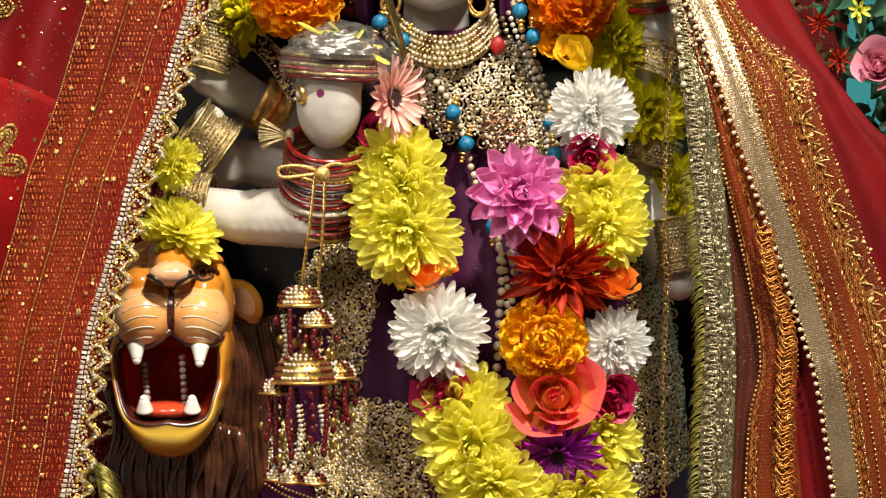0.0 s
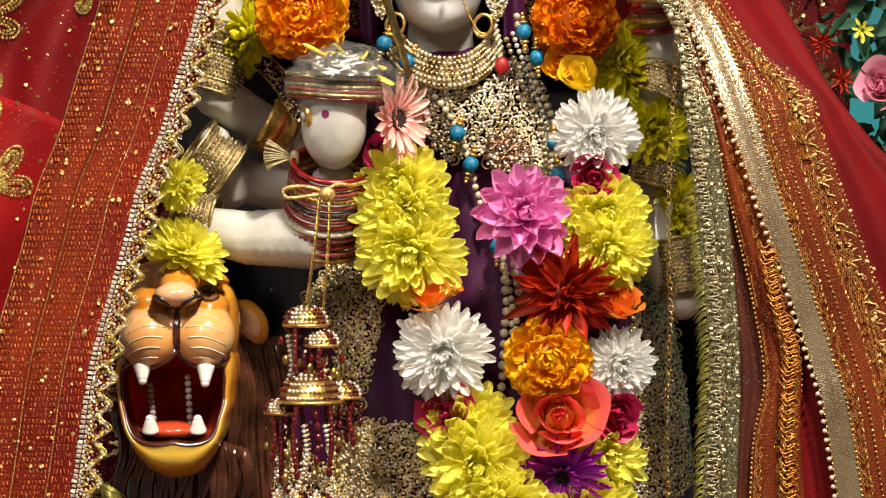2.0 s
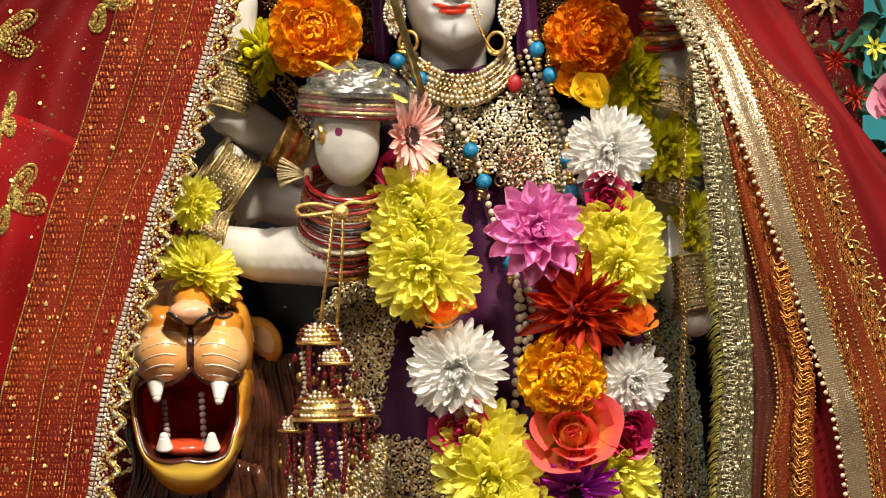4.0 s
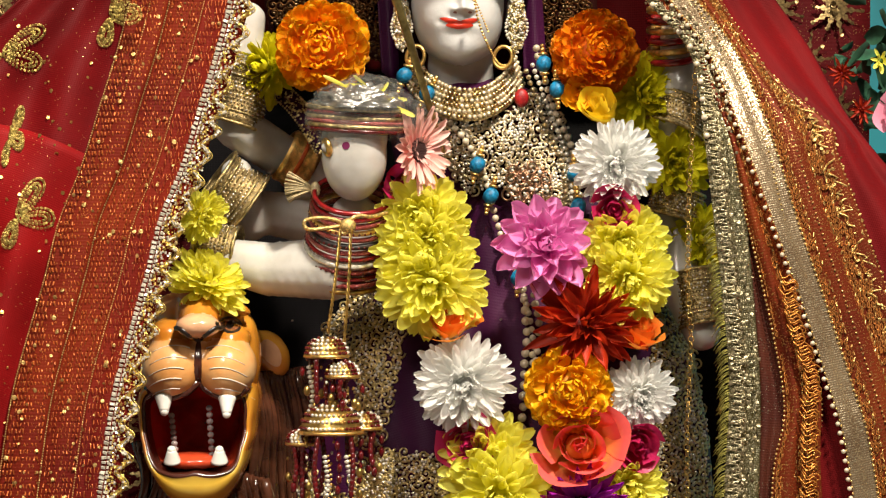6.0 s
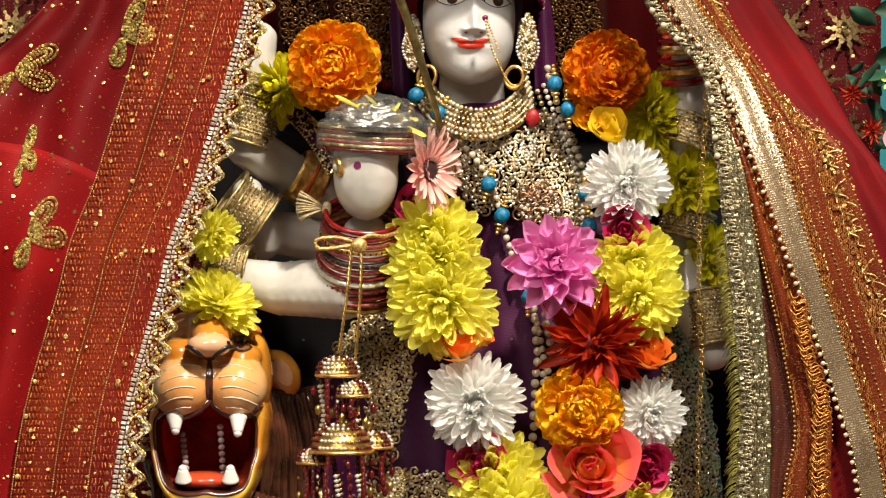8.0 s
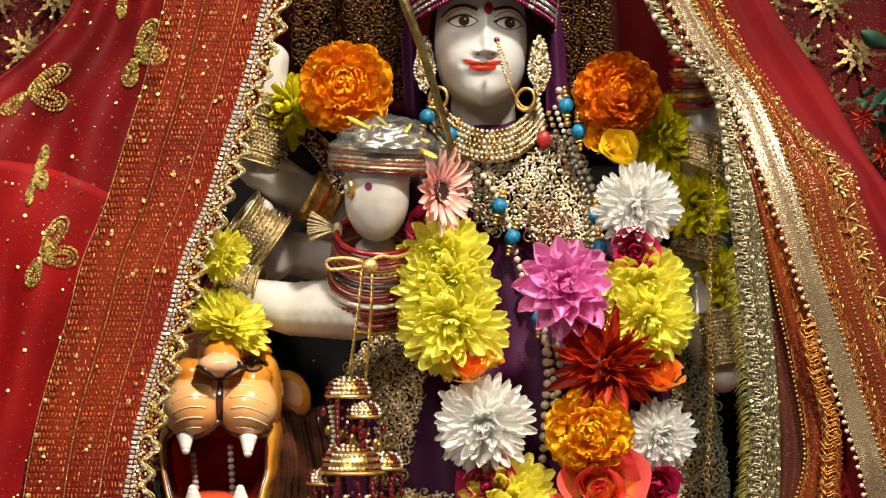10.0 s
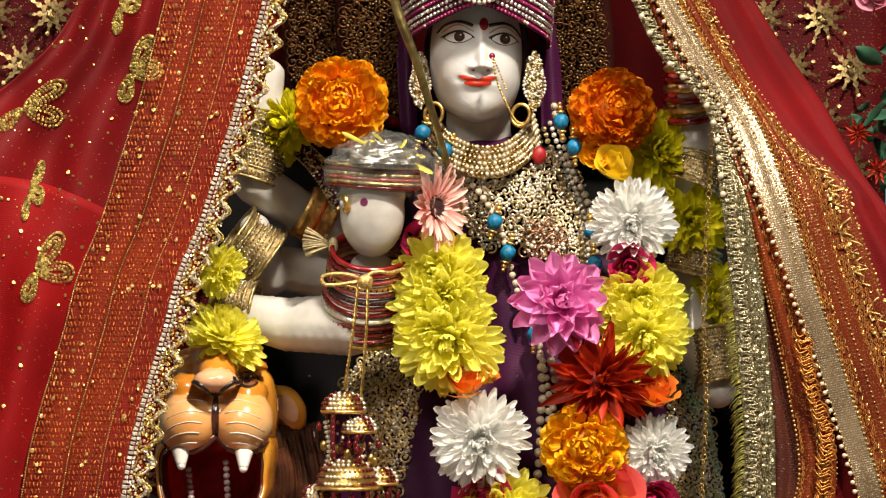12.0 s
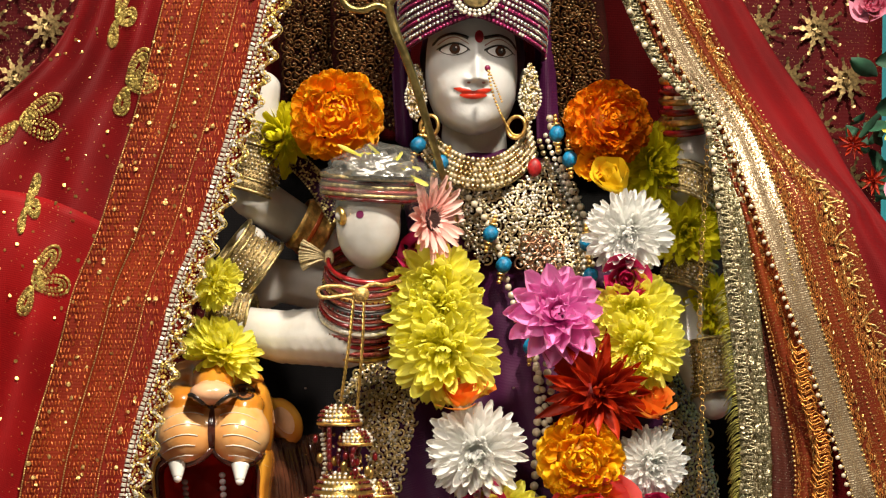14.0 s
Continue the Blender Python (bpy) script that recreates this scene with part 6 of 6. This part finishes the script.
for k in range(46):
    x, z = rng.uniform(-0.19, 0.2), rng.uniform(1.06, 1.4)
    disc(h, (x, sari_y(x, z) - 0.001, z), 0.0014, rng, 0, 7, 0.5)
part("sequin_scatter", h.mesh("sequin_scatter", M_CRYSTAL), sari, "single silver sequins", "stuff")

# necklaces
M_CHOKER = mat("pale_gold_bead", (0.6, 0.45, 0.22), 0.25, 1.0, 0.3, 300)
choker = thing("choker", "broad gold bead choker round the neck", "necklace", (0.0252, 2.425, 1.4759))
for k in range(6):
    t = k / 5
    pts = [(x + (x - 0.027) * 0.16 * t, y - 0.004 * t, z - 0.0235 * t) for x, y, z in ((-0.0187, 2.485, 1.5102), (-0.0079, 2.45, 1.494), (0.008, 2.43, 1.483), (0.0252, 2.425, 1.4794), (0.0425, 2.43, 1.4827), (0.0577, 2.45, 1.4943), (0.0691, 2.485, 1.5115))]
    h = Heap()
    for p in spline(pts, int(length(pts) / 0.0043)):
        h.bead(p, (0.0025, 0.0025, 0.0026), 1 if rng.random() < 0.6 else 0)
    part("beading", h.mesh("beading", [M_CHOKER, mat("gold_crystal", (0.62, 0.52, 0.34), 0.2, 0.5, 0.35, 300, coat=0.4)]), choker, kind="stuff")
    h = Heap().tube([tuple(np.array(p) + (0, 0.0015, -0.0023)) for p in pts], 0.0014, sides=5, n=40)
    part("wire", h.mesh("wire", M_OLDGOLD), choker)


def chest(x, z):
    return min(sari_y(x, z), BASE + 0.02) - 0.006


bib = thing("bib_necklace", "wide silver gold bib necklace of crystal flowers", "necklace", (0.0401, 2.425, 1.4316))
BIB = [(-0.0119, 2.475, 1.4733), (0.0007, 2.475, 1.4583), (0.0309, 2.475, 1.4509), (0.066, 2.475, 1.4611), (0.0835, 2.475, 1.4838), (0.1112, 2.475, 1.4587), (0.1254, 2.475, 1.4135), (0.119, 2.475, 1.3733), (0.0814, 2.475, 1.3732), (0.0511, 2.475, 1.4032), (0.0261, 2.475, 1.388), (0.0099, 2.475, 1.4131), (-0.0043, 2.475, 1.4432)]
SILVERGOLD = [mat("pale_gold", (0.5, 0.4, 0.24), 0.3, 1.0, 0.4, 260, 0.3, 900), M_CRYSTAL]
embroider("crystal_mesh", "crystal flowers in pale gold settings", bib, BIB, chest, 540, 75, 0.0085, 0.6, SILVERGOLD)
embroider("pendant_mesh", "dull rose gold pendant cluster", bib, [(0.0636, 2.475, 1.4133), (0.0938, 2.475, 1.4134), (0.0964, 2.475, 1.3732), (0.0764, 2.475, 1.3631), (0.0602, 2.475, 1.3882)], lambda x, z: chest(x, z) - 0.004, 60, 76, 0.011, 0.4, [mat("rose_gold", (0.36, 0.2, 0.12), 0.35, 1.0, 0.4, 300), M_CRYSTAL])
v, f, uv = grid_mesh(sheet_places([(-0.0044, 2.445, 1.4719), (0.0067, 2.43, 1.4218), (0.0256, 2.43, 1.3898)], [(0.0825, 2.445, 1.4772), (0.1142, 2.43, 1.4321), (0.1144, 2.43, 1.3778)], 20, 20))
for p in v:
    p[1] = chest(p[0], p[2]) + 0.002
part("backing", lay("backing", v, f, M_DARKVEIL, uv), bib, "dark cloth backing")


def strand(name, label, pts, r, gap, material, lift=0.012, category="necklace"):
    ob = thing(name, label, category, tuple(pts[0]))
    one = Heap().bead((0, 0, 0), 1.0, 0, True).mesh("pearl", material)
    for p in spline(pts, max(3, int(length(pts) / gap))):
        k = r * rng.uniform(0.9, 1.06)
        at = Vector((p[0] + rng.uniform(-0.0005, 0.0005), min(sari_y(p[0], p[2]), BASE + 0.01) - lift, p[2])) - Vector(pts[0])
        part("pearl", one, ob, local=Matrix.Translation(at) @ Matrix.Diagonal((k, k, k, 1)))
    return ob


strand("pearl_strand", "long strand of cream pearls", [(0.0869, 2.475, 1.519), (0.1011, 2.475, 1.4687), (0.1188, 2.475, 1.4286), (0.124, 2.475, 1.3834), (0.1241, 2.475, 1.3432)], 0.00350001, 0.00725003, M_PEARL)
strand("pearl_strand", "long strand of cream pearls", [(-0.0084, 2.475, 1.4733), (0.0259, 2.475, 1.4332), (0.0411, 2.475, 1.4032), (0.0538, 2.475, 1.358), (0.0715, 2.475, 1.3129), (0.0817, 2.475, 1.2628), (0.0794, 2.475, 1.2077)], 0.00325001, 0.00700003, M_PEARL)
strand("pearl_strand", "short strand of small crystals and pearls", [(0.0784, 2.475, 1.4988), (0.0937, 2.475, 1.4536), (0.1088, 2.475, 1.4135), (0.1115, 2.475, 1.3633)], 0.00250001, 0.00525002, SILVERGOLD[0])
strand("pearl_strand", "short strand of small crystals and pearls", [(0.0834, 2.475, 1.5039), (0.1027, 2.475, 1.4537), (0.1154, 2.475, 1.4135), (0.1165, 2.475, 1.3633)], 0.00250001, 0.00525002, M_CRYSTAL)
strand("pearl_strand", "long strand of cream pearls", [(0.0735, 2.475, 1.3071), (0.0766, 2.475, 1.2674), (0.0748, 2.475, 1.2375), (0.0725, 2.475, 1.1877)], 0.00400002, 0.00800003, M_PEARL)
strand("pearl_strand", "long strand of cream pearls", [(0.083, 2.475, 1.3022), (0.087, 2.475, 1.2773), (0.0847, 2.475, 1.2375)], 0.00350001, 0.00700003, M_PEARL)
mala = thing("turquoise_mala", "long necklace of turquoise barrel beads with gold caps", "necklace", (0.1164, 2.415, 1.4061))
for at, lean in (((-0.0292, 2.42, 1.4929), -20), ((-0.0093, 2.415, 1.4772), -30), ((0.0344, 2.475, 1.4147), -15), ((0.0459, 2.475, 1.3879), -15), ((0.0595, 2.475, 1.3468), -5), ((0.0695, 2.475, 1.317), -5), ((0.0921, 2.475, 1.5031), 5), ((0.1036, 2.475, 1.4809), 5), ((0.1193, 2.475, 1.4076), 5), ((0.1219, 2.475, 1.3788), 5), ((0.1276, 2.475, 1.3341), 10)):
    y = min(sari_y(at[0], at[2]), BASE - 0.02) - 0.018
    q = np.array(Euler((0, radians(-lean), 0)).to_matrix())
    h = Heap()
    h.add(np.array((at[0], y, at[2])) + (BALL_V * np.array((0.0062, 0.0062, 0.0078)) * (1 + 0.14 * (np.abs(BALL_V[:, 2:3]) < 0.5))) @ q.T, BALL_F.tolist(), 0)
    b = part("bead", h.mesh("bead", M_TURQ), mala)
    for s in (-1, 1):
        h = Heap()
        p = np.array((at[0], y, at[2])) + q @ np.array((0, 0, s * 0.0086))
        ring(p, 0.00300001, 0.0012, q @ np.array((0, 0, 1)), 1, 12, 5, h)
        h.bead(p + q @ np.array((0, 0, s * 0.00350001)), 0.00250001, 0, True)
        h.bead(p + q @ np.array((0, 0, s * 0.00700003)), 0.00200001, 0, True)
        part("cap", h.mesh("cap", M_GOLD), b, "gold bead cap")

# ---- crown, hair ornaments, veil ----
veil = thing("head_veil", "dark red brown embroidered veil behind the head", "veil", (0.0192, 2.575, 1.5569))
v, f, uv = grid_mesh(sheet_places([(-0.1949, 2.585, 1.7202), (-0.1934, 2.585, 1.5050)], [(0.2415, 2.585, 1.7218), (0.2421, 2.585, 1.5050)], 40, 60, 0.006, 6.0, 0.3))
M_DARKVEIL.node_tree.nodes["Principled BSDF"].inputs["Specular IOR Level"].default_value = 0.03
# maroon base lowered so the colour holds the shade over the veil
M_SHADED_MAROON = cloth_mat("shaded_maroon_velvet", (0.03, 0.0006, 0.001), (0.018, 0.0004, 0.0006), 900, 0.75, 0, 0.05)
M_SHADED_MAROON.node_tree.nodes["Principled BSDF"].inputs["Specular IOR Level"].default_value = 0.03
part("cloth", thick(lay("cloth", v, f, M_SHADED_MAROON, uv), 0.002), veil)
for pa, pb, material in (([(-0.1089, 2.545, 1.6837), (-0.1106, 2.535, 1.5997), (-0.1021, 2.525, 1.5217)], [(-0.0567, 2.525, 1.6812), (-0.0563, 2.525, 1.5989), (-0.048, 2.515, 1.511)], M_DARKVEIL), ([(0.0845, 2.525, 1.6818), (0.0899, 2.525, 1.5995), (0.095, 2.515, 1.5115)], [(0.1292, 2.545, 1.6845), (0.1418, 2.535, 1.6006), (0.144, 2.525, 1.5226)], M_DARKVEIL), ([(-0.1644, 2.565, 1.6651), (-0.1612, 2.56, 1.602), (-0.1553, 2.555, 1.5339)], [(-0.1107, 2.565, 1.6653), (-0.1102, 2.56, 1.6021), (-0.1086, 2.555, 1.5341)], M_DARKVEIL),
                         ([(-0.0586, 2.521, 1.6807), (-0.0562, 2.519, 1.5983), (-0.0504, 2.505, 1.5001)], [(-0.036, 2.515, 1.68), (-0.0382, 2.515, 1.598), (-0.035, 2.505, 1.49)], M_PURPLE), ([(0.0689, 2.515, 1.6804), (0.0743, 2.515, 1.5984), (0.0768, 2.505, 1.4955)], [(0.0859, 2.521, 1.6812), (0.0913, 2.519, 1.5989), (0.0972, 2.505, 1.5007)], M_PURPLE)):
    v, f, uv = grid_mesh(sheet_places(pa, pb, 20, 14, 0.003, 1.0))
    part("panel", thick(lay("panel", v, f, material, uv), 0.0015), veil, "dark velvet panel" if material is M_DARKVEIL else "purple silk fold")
# gold thread and sequins coloured darker for that shade too
SHADED_GOLD = [mat("shaded_gold_thread", (0.06, 0.027, 0.01), 0.45, 1.0, 0.4, 300), mat("shaded_gold_sequin", (0.13, 0.08, 0.035), 0.3, 0.8, 0.4, 300)]
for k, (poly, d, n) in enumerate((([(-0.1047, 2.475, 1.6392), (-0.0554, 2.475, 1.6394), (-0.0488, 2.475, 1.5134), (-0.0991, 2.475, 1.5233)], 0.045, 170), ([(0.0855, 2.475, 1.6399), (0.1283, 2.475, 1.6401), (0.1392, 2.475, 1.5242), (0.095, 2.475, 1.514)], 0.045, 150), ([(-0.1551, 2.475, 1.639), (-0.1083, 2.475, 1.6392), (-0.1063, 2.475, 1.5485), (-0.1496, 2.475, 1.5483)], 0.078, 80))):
    embroider("embroidery", "gold scrolls with shade put into their colour", veil, poly, lambda x, z, d=d: BASE + d - 0.002, n, 80 + k, 0.009, 0.12, SHADED_GOLD)

crown = thing("crown", "domed purple crown ringed with rows of pearls and crystals", "crown", (0.0193, 2.475, 1.5943))
XC, ZC = (0.0193, 2.475, 1.5761)[0], (0.0193, 2.475, 1.5761)[2]


def crown_row(k):
    """Row k of the crown: an arch over the brow that narrows towards the top."""
    t = k / 20
    R, dep = 0.0640003 * (1.0 + 0.05 * math.sin(3 * t) - 0.5 * max(0, t - 0.55) ** 1.2), 0.093 * (1 - 0.4 * max(0, t - 0.5))
    return [(XC + R * math.sin(a), BASE + 0.012 - dep * math.cos(a), ZC + 0.0260001 - 0.0280001 * (math.sqrt(math.sin(a) ** 2 + 0.02) - 0.14) * (1 - 0.35 * t) - (0.004 if abs(a) > 1.57 else 0) + k * 0.00500002) for a in np.linspace(-1.75, 1.75, 41)]


v, f, uv = grid_mesh([crown_row(k - 0.4) for k in range(22)])
part("cap", thick(lay("cap", v, f, cloth_mat("plum_velvet", (0.12, 0.012, 0.05), (0.07, 0.008, 0.03), 900, 0.6, 0, 0.1), uv), 0.002), crown)
M_SILVER_BEAD = mat("silver_bead", (0.66, 0.62, 0.58), 0.2, 0.9, 0.3, 300, coat=0.4)
M_MAGENTA_BEAD = mat("magenta_bead", (0.3, 0.02, 0.1), 0.2, 0.3, 0.3, 200, coat=0.5)
for k in range(21):
    h = Heap()
    row = crown_row(k)
    r = (0.0018, 0.0022, 0.0022)[k % 3]
    for p in spline(row, int(length(row) / (2.1 * r))):
        h.bead(p - np.array((0, 0.0012, 0)), (r, r * 0.8, r), (1, 0, 0)[k % 3] if rng.random() > 0.12 else 2)
    part("beading", h.mesh("beading", [M_SILVER_BEAD, M_MAGENTA_BEAD, M_CRYSTAL]), crown, kind="stuff")
h = Heap()
c = np.array((0.0205, 2.389, 1.6175))
for rr, r in ((0.0190001, 0.0022), (0.0150001, 0.002)):
    for j in range(int(2 * math.pi * rr / (2 * r))):
        a = 2 * math.pi * j / int(2 * math.pi * rr / (2 * r))
        h.bead(c + np.array((rr * math.cos(a), -0.001, rr * 0.8 * math.sin(a))), r, 0)
h.bead(c, (0.012, 0.004, 0.00950004), 1, True)
part("brooch", h.mesh("brooch", [M_CRYSTAL, M_OLDGOLD]), crown, "oval silver brooch")

for name, at, w, L in (("earring", (-0.0315, 2.445, 1.5389), 0.00780003, 0.0250001), ("earring", (0.0688, 2.44, 1.5389), 0.00820003, 0.0260001)):
    ear = thing(name, "long crystal earring with a gold hoop", "earring", at, "pair of earrings")
    h = Heap()
    h.bead((at[0], at[1] + 0.0015, at[2]), (w, 0.0025, L), 1, True)
    for k in range(300):
        a, s = rng.uniform(0, 6.28), math.sqrt(rng.random())
        h.bead((at[0] + w * s * math.cos(a), at[1] - 0.004 * (1 - s * s), at[2] + L * s * math.sin(a)), rng.uniform(0.0009, 0.0015), 0 if rng.random() < 0.5 else 1)
    for j in range(26):
        a = 2 * math.pi * j / 26
        h.bead((at[0] + w * 1.15 * math.cos(a), at[1], at[2] - 0.00400002 + w * 1.7 * math.sin(a)), 0.0016, 0)
    part("crystal_pave", h.mesh("crystal_pave", [M_CRYSTAL, M_OLDGOLD]), ear, kind="stuff")
    h = ring((at[0] + (0.012 if at[0] < 0.03 else -0.012), at[1] + 0.002, at[2] - L - 0.004), 0.00800003, 0.0017, (0.25, 1, 0), 1.2, 24, 6)
    part("hoop", h.mesh("hoop", M_GOLD), ear)
nose = thing("nose_chain", "gold nose stud with a beaded chain to the ear", "nose ring", (0.032, 2.4, 1.5567))
h = Heap()
h.bead((0.0309, 2.397, 1.5569), 0.00275001, 1, True)
bead_line(h, [(0.0314, 2.395, 1.5543), (0.0355, 2.4, 1.5357), (0.0436, 2.413, 1.5171), (0.054, 2.44, 1.5026), (0.0653, 2.455, 1.5066), (0.0692, 2.455, 1.5226)], 0.00140001, 0.00300001)
bead_line(h, [(0.0329, 2.395, 1.5533), (0.0394, 2.403, 1.5384), (0.0435, 2.41, 1.5291)], 0.0011, 0.00250001)
part("chain", h.mesh("chain", [M_GOLD, M_MAGENTA_BEAD]), nose, kind="stuff")

# ---- trident and long chain ----
M_TRIDENT = mat("aged_brass", (0.34, 0.26, 0.1), 0.34, 1.0, 0.35, 90, 0.2, 500)
trident = thing("trident", "slender brass trident leaning across the shoulder", "trident", (0.0034, 2.335, 1.417))
h = Heap().tube([(-0.0594, 2.33, 1.6415), (-0.0511, 2.33, 1.594), (-0.0305, 2.335, 1.5375), (0.0046, 2.375, 1.424)], 0.00450002, 0.00275001, sides=10, n=40)
part("staff", h.mesh("staff", M_TRIDENT), trident)
h = Heap().tube([(-0.0511, 2.33, 1.5969), (-0.0625, 2.328, 1.6033), (-0.0757, 2.328, 1.5994), (-0.0881, 2.329, 1.6033), (-0.0948, 2.33, 1.6223), (-0.0902, 2.33, 1.6509)], 0.00350001, 0.00250001, sides=10, n=34)
part("prong", h.mesh("prong", M_TRIDENT), trident)
h = Heap().tube([(-0.0568, 2.33, 1.5987), (-0.045, 2.328, 1.6128), (-0.0308, 2.328, 1.6129), (-0.0214, 2.329, 1.632), (-0.0239, 2.33, 1.6606)], 0.00350001, 0.00250001, sides=10, n=30)
part("prong", h.mesh("prong", M_TRIDENT), trident)
chain = thing("long_chain", "thin gold link chain hanging beside the drape", "chain", (0.2106, 2.345, 1.3663))
h = Heap()
p = spline([(0.2167, 2.355, 1.4922), (0.2153, 2.35, 1.4606), (0.2105, 2.345, 1.3898), (0.21, 2.345, 1.3098), (0.2121, 2.345, 1.2627), (0.2088, 2.345, 1.1778), (0.2113, 2.345, 1.055)], 88)
for k, q in enumerate(p):
    ring(q, 0.00250001, 0.0005, (0.25, 1, 0) if k % 2 else (1, 0.35, 0), 1.0, 10, 4, h)
part("link_run", h.mesh("link_run", M_BRASS), chain, kind="stuff")

knot = Heap().bead((0.0732, 2.447, 1.4738), (0.00650002, 0.004, 0.00850003), 0, True)
tagged(new("red_ribbon_knot", knot.mesh("red_ribbon_knot", mat("red_ribbon", (0.3, 0.004, 0.006), 0.5, 0, 0.3, 200))), "small bright red ribbon knot at the choker", "ribbon")
tuft = thing("olive_fringe", "olive gold thread fringe below the lion", "fringe", (-0.2496, 2.375, 1.0884))
h = Heap()
for k in range(160):
    u = rng.random()
    a = np.array((-0.2675, 2.365, 1.1204)) * (1 - u) + np.array((-0.258, 2.365, 1.0657)) * u
    L = rng.uniform(0.014, 0.024)
    h.tube([a, a + np.array((L * 0.6, -0.003, -L * 0.3)), a + np.array((L, rng.uniform(-0.003, 0.003), -L * rng.uniform(0.6, 0.9)))], 0.0005, 0.0003, sides=3, n=4)
part("thread_tuft", h.mesh("thread_tuft", M_FRINGE), tuft, kind="stuff")

sash = thing("shoulder_sash", "narrow dark purple sash with beaded edges across the shoulder", "sash", (-0.1239, 2.455, 1.4519))
SASH_A, SASH_B = [(-0.1502, 2.475, 1.4803), (-0.1265, 2.455, 1.4569), (-0.1057, 2.44, 1.4241)], [(-0.1352, 2.475, 1.4889), (-0.109, 2.455, 1.462), (-0.0924, 2.44, 1.4316)]
v, f, uv = grid_mesh(sheet_places(SASH_A, SASH_B, 20, 8, 0.002, 1.0))
part("cloth", thick(lay("cloth", v, f, M_PURPLE, uv), 0.001), sash)
h = Heap()
for k in range(220):
    s, t = rng.random(), rng.randrange(40)
    disc(h, spline(SASH_A, 40)[t] * (1 - s) + spline(SASH_B, 40)[t] * s + np.array((0, -0.003, 0)), rng.uniform(0.0008, 0.0014), rng, 0, 6, 0.5)
bead_line(h, shifted(SASH_A, 0, -0.002), 0.0012, 0.00300001)
bead_line(h, shifted(SASH_B, 0, -0.002), 0.0012, 0.00300001)
part("sequin_scatter", h.mesh("sequin_scatter", M_OLDGOLD), sash, "dull gold sequins and bead edges", "stuff")
